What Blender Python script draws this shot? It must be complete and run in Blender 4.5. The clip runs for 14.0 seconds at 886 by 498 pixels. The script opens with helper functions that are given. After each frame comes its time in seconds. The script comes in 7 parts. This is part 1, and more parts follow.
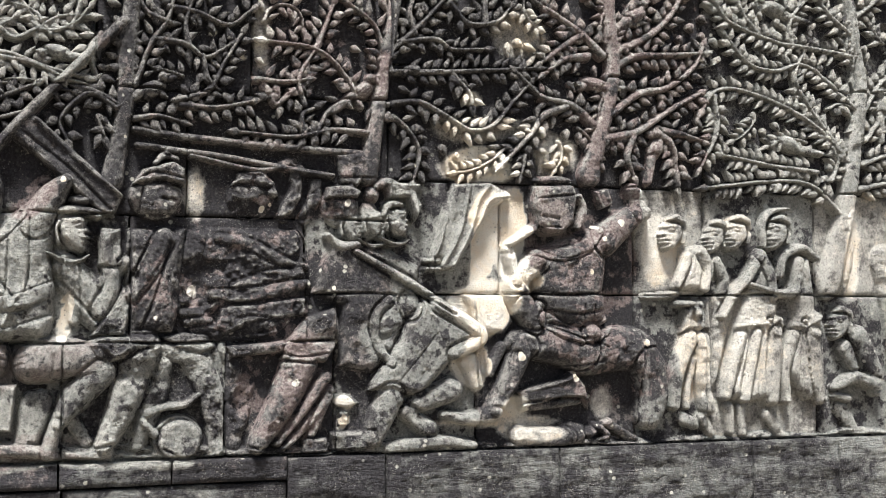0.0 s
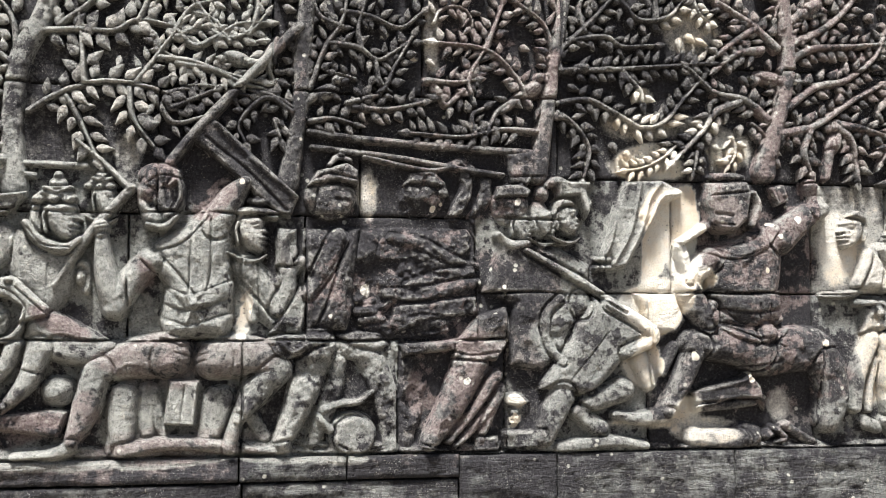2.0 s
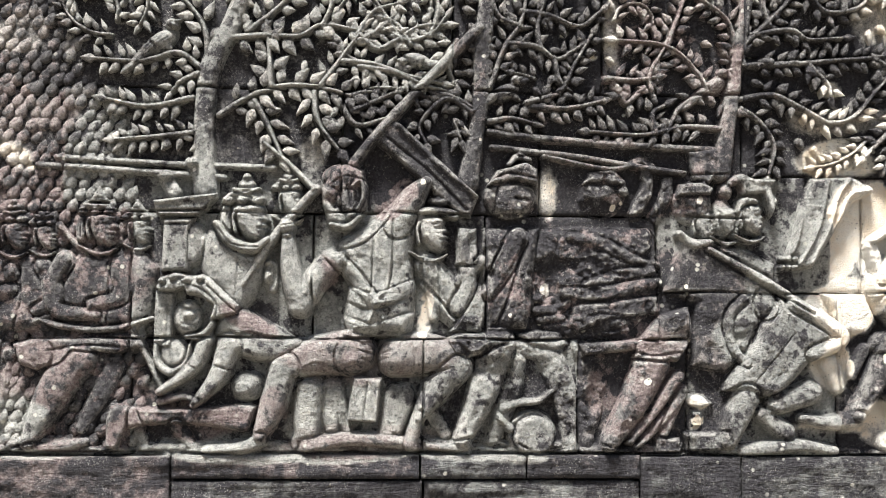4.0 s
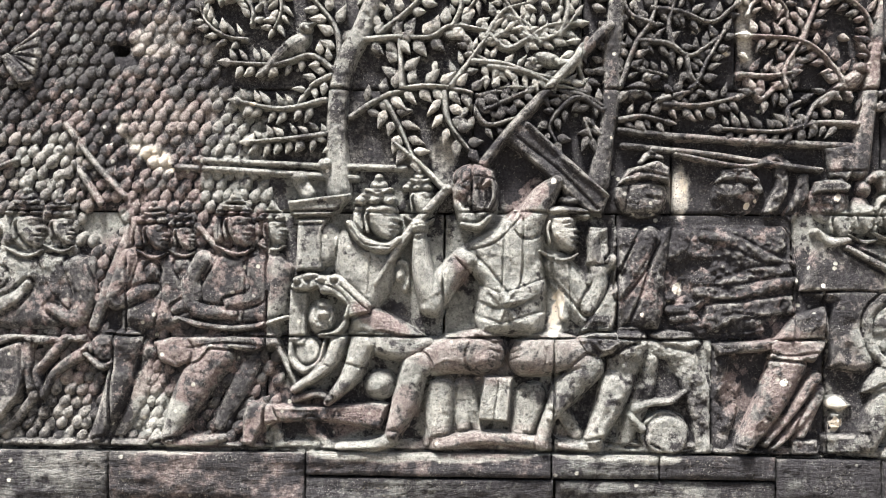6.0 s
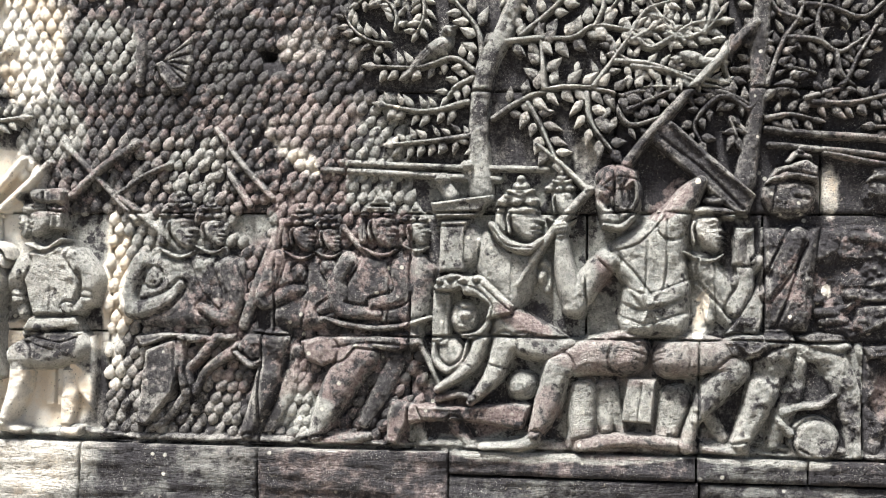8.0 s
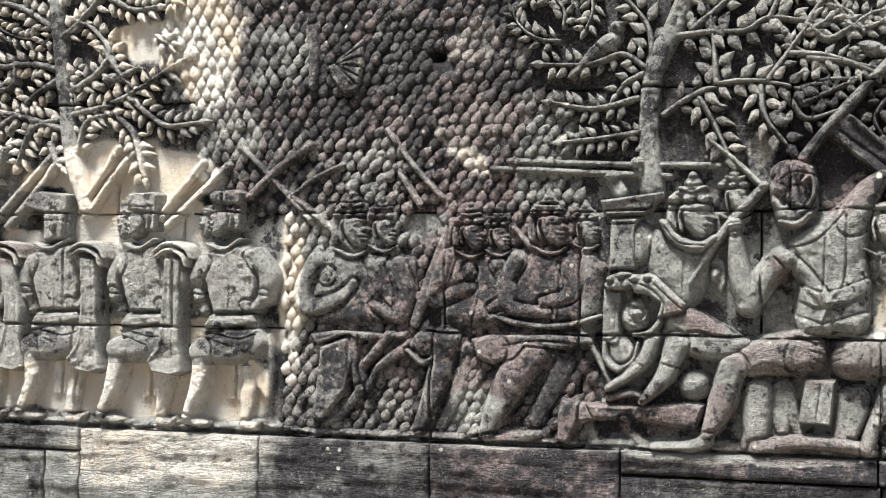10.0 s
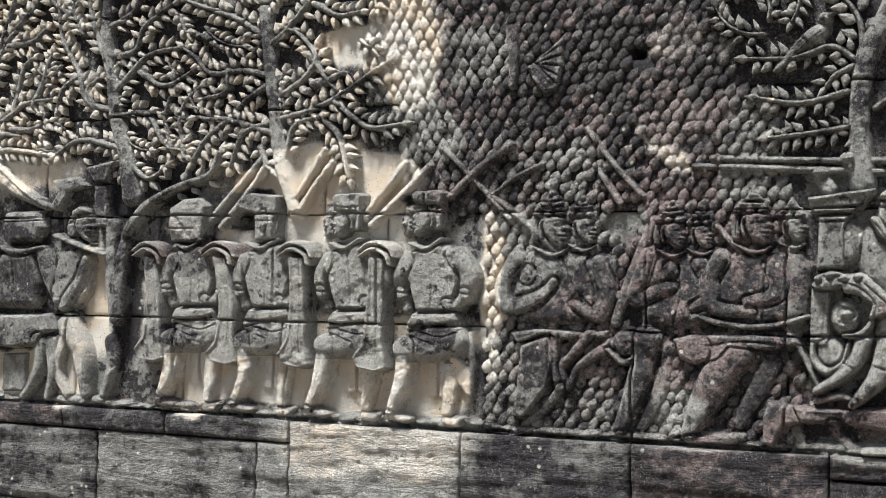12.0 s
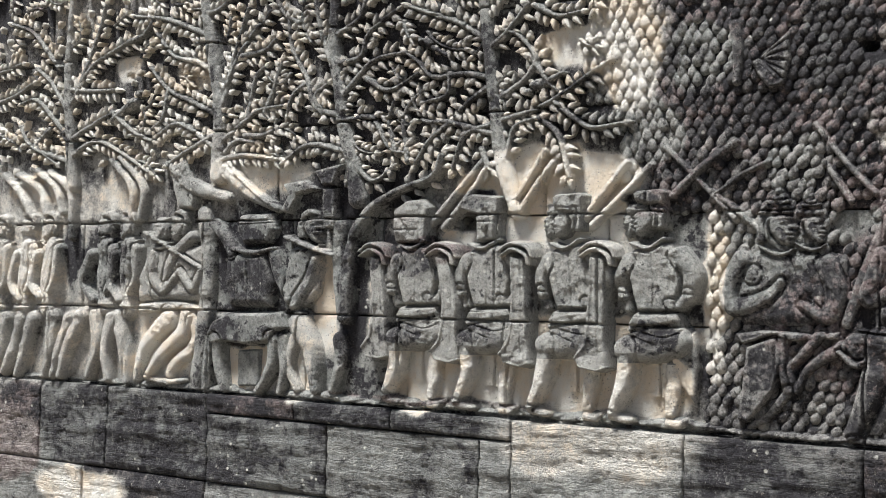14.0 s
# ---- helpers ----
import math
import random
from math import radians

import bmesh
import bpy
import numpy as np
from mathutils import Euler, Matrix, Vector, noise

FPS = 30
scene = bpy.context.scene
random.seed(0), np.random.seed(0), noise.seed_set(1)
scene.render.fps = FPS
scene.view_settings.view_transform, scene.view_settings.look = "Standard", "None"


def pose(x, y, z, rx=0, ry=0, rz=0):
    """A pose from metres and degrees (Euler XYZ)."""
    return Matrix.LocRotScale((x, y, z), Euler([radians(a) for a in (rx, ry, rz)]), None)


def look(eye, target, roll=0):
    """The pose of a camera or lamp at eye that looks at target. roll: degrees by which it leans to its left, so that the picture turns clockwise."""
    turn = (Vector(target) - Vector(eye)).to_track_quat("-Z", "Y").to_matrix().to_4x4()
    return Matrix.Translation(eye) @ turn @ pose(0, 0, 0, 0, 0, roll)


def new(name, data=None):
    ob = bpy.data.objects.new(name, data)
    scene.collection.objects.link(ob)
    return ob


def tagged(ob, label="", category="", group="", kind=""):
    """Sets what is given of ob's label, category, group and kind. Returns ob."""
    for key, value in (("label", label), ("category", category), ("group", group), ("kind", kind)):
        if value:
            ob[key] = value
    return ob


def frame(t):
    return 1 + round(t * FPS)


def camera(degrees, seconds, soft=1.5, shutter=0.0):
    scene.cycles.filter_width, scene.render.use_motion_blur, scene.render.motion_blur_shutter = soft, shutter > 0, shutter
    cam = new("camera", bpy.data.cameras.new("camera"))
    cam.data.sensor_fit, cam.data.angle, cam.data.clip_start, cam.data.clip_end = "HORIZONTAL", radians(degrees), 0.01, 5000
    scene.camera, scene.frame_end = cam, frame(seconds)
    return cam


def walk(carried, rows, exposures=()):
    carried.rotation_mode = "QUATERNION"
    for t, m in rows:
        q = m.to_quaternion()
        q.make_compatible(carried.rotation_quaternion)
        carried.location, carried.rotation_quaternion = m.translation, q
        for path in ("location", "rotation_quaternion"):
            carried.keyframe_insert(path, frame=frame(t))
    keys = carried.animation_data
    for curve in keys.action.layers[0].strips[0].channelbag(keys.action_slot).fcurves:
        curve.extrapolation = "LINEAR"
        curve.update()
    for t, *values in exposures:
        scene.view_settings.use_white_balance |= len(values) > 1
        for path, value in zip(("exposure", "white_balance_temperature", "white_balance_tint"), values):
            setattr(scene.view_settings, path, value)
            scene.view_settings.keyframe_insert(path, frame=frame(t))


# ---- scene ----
cam = camera(38.0, 14.0, soft=0.9)
PATH = [
    (0, (-1.545, -4.612, 1.233), (-0.9, -2.721, 1.341), -0.1),
    (0.5, (-1.545, -4.608, 1.224), (-0.952, -2.701, 1.336), -0.1),
    (1, (-1.545, -4.614, 1.227), (-1.007, -2.691, 1.337), -0.0),
    (1.5, (-1.555, -4.613, 1.231), (-1.076, -2.674, 1.338), 0.0),
    (2, (-1.554, -4.615, 1.21), (-1.161, -2.657, 1.326), 0.0),
    (2.5, (-1.565, -4.616, 1.196), (-1.258, -2.644, 1.317), 0.1),
    (3, (-1.561, -4.618, 1.208), (-1.327, -2.635, 1.324), 0.2),
    (5.5, (-1.584, -4.626, 1.207), (-1.6, -2.629, 1.321), 0.5),
    (6, (-1.596, -4.63, 1.222), (-1.664, -2.634, 1.328), 0.5),
    (6.5, (-1.585, -4.631, 1.232), (-1.718, -2.638, 1.333), 0.6),
    (7, (-1.594, -4.632, 1.233), (-1.779, -2.643, 1.333), 0.6),
    (7.5, (-1.595, -4.639, 1.227), (-1.832, -2.656, 1.329), 0.7),
    (10, (-1.604, -4.652, 1.252), (-2.145, -2.728, 1.338), 0.8),
    (10.5, (-1.6, -4.657, 1.252), (-2.232, -2.761, 1.337), 0.9),
    (11, (-1.604, -4.662, 1.259), (-2.307, -2.792, 1.339), 1.0),
    (11.5, (-1.605, -4.663, 1.262), (-2.372, -2.818, 1.339), 1.0),
    (12, (-1.595, -4.662, 1.268), (-2.429, -2.845, 1.341), 1.0),
    (12.5, (-1.596, -4.663, 1.266), (-2.505, -2.883, 1.339), 1.0),
    (13, (-1.6, -4.674, 1.266), (-2.58, -2.932, 1.337), 1.0),
    (13.5, (-1.597, -4.674, 1.273), (-2.65, -2.975, 1.339), 1.1),
    (14, (-1.599, -4.683, 1.275), (-2.726, -3.032, 1.339), 1.1),
]
EXPOSURES = [(0, 1.54, 6600, 10), (3, 1.80, 6550, 10), (5.5, 1.98, 6700, 11), (6.5, 2.14, 6700, 11), (7.5, 2.06, 6650, 10), (10, 1.48, 6550, 10), (11, 1.30, 6500, 10), (12, 1.08, 6450, 10), (14, 1.04, 6350, 10)]
walk(cam, [(t, look(eye, target, roll)) for t, eye, target, roll in PATH], EXPOSURES)

# ---- daylight: bright overcast, sun high in front of the wall ----
SUN_EL, SUN_AZ = 69.0, 205.0
world = bpy.data.worlds.new("overcast_sky")
scene.world = world
world.use_nodes = True
sky = world.node_tree.nodes.new("ShaderNodeTexSky")
sky.sky_type, sky.sun_disc = "NISHITA", False
sky.sun_elevation, sky.sun_rotation = radians(SUN_EL), radians(SUN_AZ)
sky.dust_density, sky.air_density = 4.0, 1.0
back = world.node_tree.nodes["Background"]
back.inputs["Strength"].default_value = 0.05
world.node_tree.links.new(sky.outputs["Color"], back.inputs["Color"])
sun = new("sun", bpy.data.lights.new("sun", "SUN"))
sun.data.energy, sun.data.angle, sun.data.color = 5.0, radians(14), (1.0, 0.985, 0.96)
sun_way = Vector((math.sin(radians(SUN_AZ)) * math.cos(radians(SUN_EL)), math.cos(radians(SUN_AZ)) * math.cos(radians(SUN_EL)), math.sin(radians(SUN_EL))))
sun.matrix_world = look(sun_way * 30, (0, 0, 0))

# ---- stone: how clean, lichen-black or purple the wall is at each place ----
FACE = 0.03          # the carved ground of the relief; figures stand up to 8 cm proud of it
TABLE = np.random.RandomState(7).rand(256, 256)
BLOCKS, PATCHES = [], []


def lattice(u, z, size, seed=0):
    """Smooth noise, 0 to 1, at places on the wall."""
    x, y = u / size + seed * 17.3, z / size + seed * 5.7
    i, j = np.floor(x).astype(int), np.floor(y).astype(int)
    a, b = x - i, y - j
    a, b = a * a * (3 - 2 * a), b * b * (3 - 2 * b)
    g = lambda p, q: TABLE[p % 256, q % 256]
    return (g(i, j) * (1 - a) + g(i + 1, j) * a) * (1 - b) + (g(i, j + 1) * (1 - a) + g(i + 1, j + 1) * a) * b


def fractal(u, z, size, seed=0):
    return sum(lattice(u, z, size / 2 ** k, seed + k) * 0.5 ** k for k in range(4)) / 1.875


def patch(at, ru, rz, clean=None, dark=None, purple=None, turn=0.0):
    """A stain or a clean patch: an uneven oval on the wall."""
    PATCHES.append((at, ru, rz, radians(turn), (clean, dark, purple)))


def stain(u, z):
    """Clean, dark and purple cover, each 0 to 1, at places on the wall."""
    m = np.empty((len(u), 3))
    m[:] = (0.08, 0.5, 0.4)
    wu = u + 0.05 * (fractal(u, z, 0.15, 3) - 0.5)
    wz = z + 0.05 * (fractal(u, z, 0.15, 9) - 0.5)
    for u0, u1, z0, z1, tone in BLOCKS:
        inside = (u >= u0) & (u < u1) & (z >= z0) & (z < z1)
        m[inside] = tone
    broad = fractal(u, z, 0.9, 21) - 0.5
    m[:, 1] += broad * 0.5
    m[:, 2] -= broad * 0.3
    ragged = fractal(u, z, 0.22, 5) - 0.5
    for (cu, cz), ru, rz, turn, tone in PATCHES:
        du, dz = wu - cu, wz - cz
        a, b = du * math.cos(turn) + dz * math.sin(turn), dz * math.cos(turn) - du * math.sin(turn)
        if ru < 0.02:
            a, b = u - cu, z - cz
        w = np.clip((1.25 - np.hypot(a / ru, b / rz) + (ragged if ru > 0.02 else (fractal(u, z, 0.02, 40) - 0.5) * 1.6)) * 2.2, 0, 1)
        w = w * w * (3 - 2 * w)
        for k, v in enumerate(tone):
            if v is not None:
                m[:, k] += (v - m[:, k]) * w
    return np.clip(m, 0, 1)


def joint_depth(u, z):
    """How near a place lies to a joint between the blocks, 1 on the joint."""
    d = np.full(np.shape(u), 9.0)
    wu, wz = u + 0.012 * (lattice(u, z, 0.11, 2) - 0.5), z + 0.012 * (lattice(u, z, 0.13, 4) - 0.5)
    for u0, u1, z0, z1, tone in BLOCKS:
        near = (u > u0 - 0.05) & (u < u1 + 0.05) & (z > z0 - 0.05) & (z < z1 + 0.05)
        if near.any():
            e = np.abs(np.minimum(np.minimum(wu - u0, u1 - wu), np.minimum(wz - z0, z1 - wz)))
            d = np.where(near, np.minimum(d, e), d)
    return np.exp(-(d / 0.0042) ** 2)


def stone(name, source, lamination=0.0):
    """Weathered sandstone; its cover comes from the stain attribute or, on leaves, from the object's colour."""
    mat = bpy.data.materials.new(name)
    mat.use_nodes = True
    nt = mat.node_tree
    N, L = nt.nodes, nt.links
    bsdf = N["Principled BSDF"]

    def node(kind, **values):
        n = N.new(kind)
        for key, value in values.items():
            n.inputs[key].default_value = value
        return n

    def link(a, b):
        L.new(a, b)

    def arith(op, a, b, c=None):
        n = N.new("ShaderNodeMath")
        n.operation = op
        for k, v in enumerate((a, b, c)):
            if v is None:
                continue
            if isinstance(v, (int, float)):
                n.inputs[k].default_value = v
            else:
                link(v, n.inputs[k])
        return n.outputs[0]

    def step(value, low, high):
        n = N.new("ShaderNodeMapRange")
        n.interpolation_type = "SMOOTHSTEP"
        n.inputs["From Min"].default_value, n.inputs["From Max"].default_value = low, high
        link(value, n.inputs["Value"])
        return n.outputs["Result"]

    def blend(fac, a, b):
        n = N.new("ShaderNodeMix")
        n.data_type = "RGBA"
        link(fac, n.inputs[0])
        for v, k in ((a, 6), (b, 7)):
            if isinstance(v, tuple):
                n.inputs[k].default_value = (*v, 1)
            else:
                link(v, n.inputs[k])
        return n.outputs[2]

    place = N.new("ShaderNodeNewGeometry").outputs["Position"]

    def noise_at(scale, detail=5.0, rough=0.6):
        n = node("ShaderNodeTexNoise", Scale=scale, Detail=detail, Roughness=rough)
        link(place, n.inputs["Vector"])
        return n.outputs["Fac"]

    cover = N.new("ShaderNodeAttribute")
    cover.attribute_type, cover.attribute_name = source
    parts = N.new("ShaderNodeSeparateColor")
    link(cover.outputs["Color"], parts.inputs[0])
    clean, dark, purple = parts.outputs[0], parts.outputs[1], parts.outputs[2]
    broad, mid, fine, grit = noise_at(5.0), noise_at(22.0, 7.0, 0.65), noise_at(90.0, 6.0, 0.7), noise_at(330.0, 3.0, 0.7)
    swing = arith("ADD", arith("MULTIPLY", arith("SUBTRACT", broad, 0.5), 1.0), arith("MULTIPLY", arith("SUBTRACT", mid, 0.5), 1.3))
    swing2 = arith("ADD", arith("MULTIPLY", arith("SUBTRACT", mid, 0.5), -1.1), arith("MULTIPLY", arith("SUBTRACT", fine, 0.5), 0.9))
    k_dark = step(arith("ADD", dark, arith("MULTIPLY", swing, 1.2 if lamination else 1.5)), 0.25 if lamination else 0.36, 0.8 if lamination else 0.62)
    k_clean = step(arith("ADD", clean, arith("MULTIPLY", swing2, 0.55)), 0.3, 0.62)
    k_tan = step(arith("ADD", clean, arith("MULTIPLY", swing2, 0.5)), 0.08, 0.45)
    grey = blend(step(arith("ADD", arith("MULTIPLY", mid, 0.75), arith("MULTIPLY", fine, 0.25)), 0.38, 0.62), GREY, GREY_LIGHT)
    warm = blend(step(fine, 0.3, 0.7), PURPLE, PURPLE_LIGHT)
    col = blend(step(arith("ADD", purple, arith("MULTIPLY", swing2, 0.45)), 0.25, 0.75), grey, warm)
    dark_cover = blend(step(fine, 0.35, 0.7), BLACK, BLACK_LIGHT)
    col = blend(k_dark, col, dark_cover)
    col = blend(arith("MULTIPLY", k_tan, 0.8), col, TAN)
    bright = blend(step(broad, 0.4, 0.62), CREAM, CREAM_WARM)
    col = blend(k_clean, col, bright)
    # alpha puts highlights and wear into the colour on ridges, on leaves random wear
    col = blend(arith("MULTIPLY", arith("MULTIPLY", cover.outputs["Alpha"], step(arith("ADD", fine, mid), 0.8, 1.15)), 0.7), col, WORN_LIT)
    # pale crusts of lichen and small white flecks
    spots = N.new("ShaderNodeTexVoronoi")
    spots.inputs["Scale"].default_value = 19.0
    link(place, spots.inputs["Vector"])
    fleck = arith("MULTIPLY", step(arith("ADD", spots.outputs["Distance"], arith("MULTIPLY", arith("SUBTRACT", fine, 0.5), 0.22)), 0.19, 0.09), step(noise_at(3.1, 3.0), 0.47, 0.60))
    col = blend(arith("MULTIPLY", fleck, 0.8), col, LICHEN)
    crust = arith("MULTIPLY", step(noise_at(55.0, 8.0, 0.75), 0.585, 0.65), step(noise_at(4.3, 3.0), 0.5, 0.66))
    col = blend(arith("MULTIPLY", crust, 0.6), col, CRUST)
    sooty = arith("SUBTRACT", 1.0, arith("MULTIPLY", k_clean, 0.75))
    col = blend(arith("MULTIPLY", arith("MULTIPLY", step(grit, 0.48, 0.7), 0.5), sooty), col, blend(arith("ADD", 0.6, 0.0), col, BLACK))
    link(arith("ADD", 0.78, arith("MULTIPLY", fine, 0.2)), bsdf.inputs["Roughness"])
    bsdf.inputs["Specular IOR Level"].default_value = 0.35
    pits = N.new("ShaderNodeTexVoronoi")
    pits.inputs["Scale"].default_value = 75.0
    link(place, pits.inputs["Vector"])
    pit = arith("MULTIPLY", step(pits.outputs["Distance"], 0.3, 0.12), step(noise_at(14.0, 2.0), 0.5, 0.62))
    col = blend(arith("MULTIPLY", pit, 0.55), col, BLACK)
    speck = arith("MULTIPLY", step(noise_at(150.0, 4.0, 0.7), 0.56, 0.66), step(noise_at(9.0, 3.0), 0.42, 0.62))
    col = blend(arith("MULTIPLY", speck, 0.45), col, WORN_LIT)
    col = blend(arith("MULTIPLY", arith("MULTIPLY", step(noise_at(120.0, 4.0, 0.7), 0.55, 0.66), 0.55), sooty), col, BLACK_LIGHT)
    link(col, bsdf.inputs["Base Color"])
    height = arith("ADD", arith("ADD", arith("MULTIPLY", mid, 0.9), arith("MULTIPLY", fine, 1.2)), arith("ADD", arith("MULTIPLY", grit, 0.55), arith("MULTIPLY", pit, -0.9)))
    if lamination:
        squash = N.new("ShaderNodeVectorMath")
        squash.operation = "MULTIPLY"
        squash.inputs[1].default_value = (4.0, 4.0, 20.0)
        link(place, squash.inputs[0])
        layers = node("ShaderNodeTexNoise", Scale=2.4, Detail=5.0, Roughness=0.62, Distortion=1.4)
        link(squash.outputs[0], layers.inputs["Vector"])
        height = arith("ADD", height, arith("MULTIPLY", layers.outputs["Fac"], lamination))
    bump = node("ShaderNodeBump", Strength=1.0, Distance=0.026)
    link(height, bump.inputs["Height"])
    link(bump.outputs["Normal"], bsdf.inputs["Normal"])
    return mat


GREY, GREY_LIGHT = (0.165, 0.175, 0.168), (0.47, 0.475, 0.44)
PURPLE, PURPLE_LIGHT = (0.138, 0.096, 0.096), (0.325, 0.272, 0.256)
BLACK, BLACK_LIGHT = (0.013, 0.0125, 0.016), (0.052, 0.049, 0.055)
TAN, CREAM, CREAM_WARM = (0.53, 0.51, 0.465), (0.90, 0.87, 0.79), (0.88, 0.76, 0.60)
LICHEN, CRUST, WORN_LIT = (0.74, 0.73, 0.65), (0.50, 0.46, 0.38), (0.57, 0.56, 0.52)
M_STONE = stone("weathered_sandstone", ("GEOMETRY", "stain"))
M_PLINTH = stone("laminated_sandstone", ("GEOMETRY", "stain"), 1.3)
M_LEAF = stone("weathered_sandstone_leaf", ("OBJECT", "color"))


def sheet(name, u, z, h, keep, mat, parent=None, worn=None, clean_top=1.0, lichen_shade=0.0):
    """A mesh object from a grid of heights over the wall, where keep says which cells stay."""
    nz, nu = u.shape
    used = np.zeros((nz, nu), bool)
    used[:-1, :-1] |= keep
    used[1:, :-1] |= keep
    used[:-1, 1:] |= keep
    used[1:, 1:] |= keep
    index = np.full((nz, nu), -1)
    index[used] = np.arange(used.sum())
    co = np.stack((u[used], FACE - h[used], z[used]), 1).astype(np.float32)
    j, i = np.nonzero(keep)
    quads = np.stack((index[j, i], index[j, i + 1], index[j + 1, i + 1], index[j + 1, i]), 1).astype(np.int32)
    me = bpy.data.meshes.new(name)
    me.vertices.add(len(co))
    me.vertices.foreach_set("co", co.ravel())
    me.loops.add(quads.size)
    me.loops.foreach_set("vertex_index", quads.ravel())
    me.polygons.add(len(quads))
    me.polygons.foreach_set("loop_start", np.arange(0, quads.size, 4, dtype=np.int32))
    me.polygons.foreach_set("use_smooth", np.ones(len(quads), bool))
    me.update()
    layer = me.attributes.new("stain", "FLOAT_COLOR", "POINT")
    rgba = np.ones((len(co), 4), np.float32)
    rgba[:, :3] = stain(co[:, 0].astype(float), co[:, 2].astype(float))
    rgba[:, 0] = np.minimum(rgba[:, 0], clean_top if np.isscalar(clean_top) else np.where(co[:, 2] < 1.0, clean_top[1], clean_top[0]))
    # recessed ground darkened: lichen, and shade between the carvings put into the colour
    rgba[:, 1] = np.clip(rgba[:, 1] + lichen_shade * (rgba[:, 0] < 0.5), 0, 1)
    # worn: highlights and wear painted on the ridges
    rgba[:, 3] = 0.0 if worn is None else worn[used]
    layer.data.foreach_set("color", rgba.ravel())
    me.materials.append(mat)
    ob = new(name, me)
    ob.parent = parent
    return ob


def spread_out(h, n):
    """The mean of a grid of heights over n cells each way."""
    k = np.ones(2 * n + 1) / (2 * n + 1)
    h = np.apply_along_axis(lambda r: np.convolve(np.pad(r, n, "edge"), k, "valid"), 0, h)
    return np.apply_along_axis(lambda r: np.convolve(np.pad(r, n, "edge"), k, "valid"), 1, h)


def flow(pts, n=8):
    """A smooth line through a few points."""
    p = [np.array(q, float) for q in pts]
    if len(p) == 2:
        return p
    p = [2 * p[0] - p[1]] + p + [2 * p[-1] - p[-2]]
    out = []
    for a, b, c, d in zip(p, p[1:], p[2:], p[3:]):
        for k in range(n):
            t = k / n
            out.append(0.5 * (2 * b + (c - a) * t + (2 * a - 5 * b + 4 * c - d) * t * t + (3 * b - a - 3 * c + d) * t ** 3))
    return out + [p[-2]]


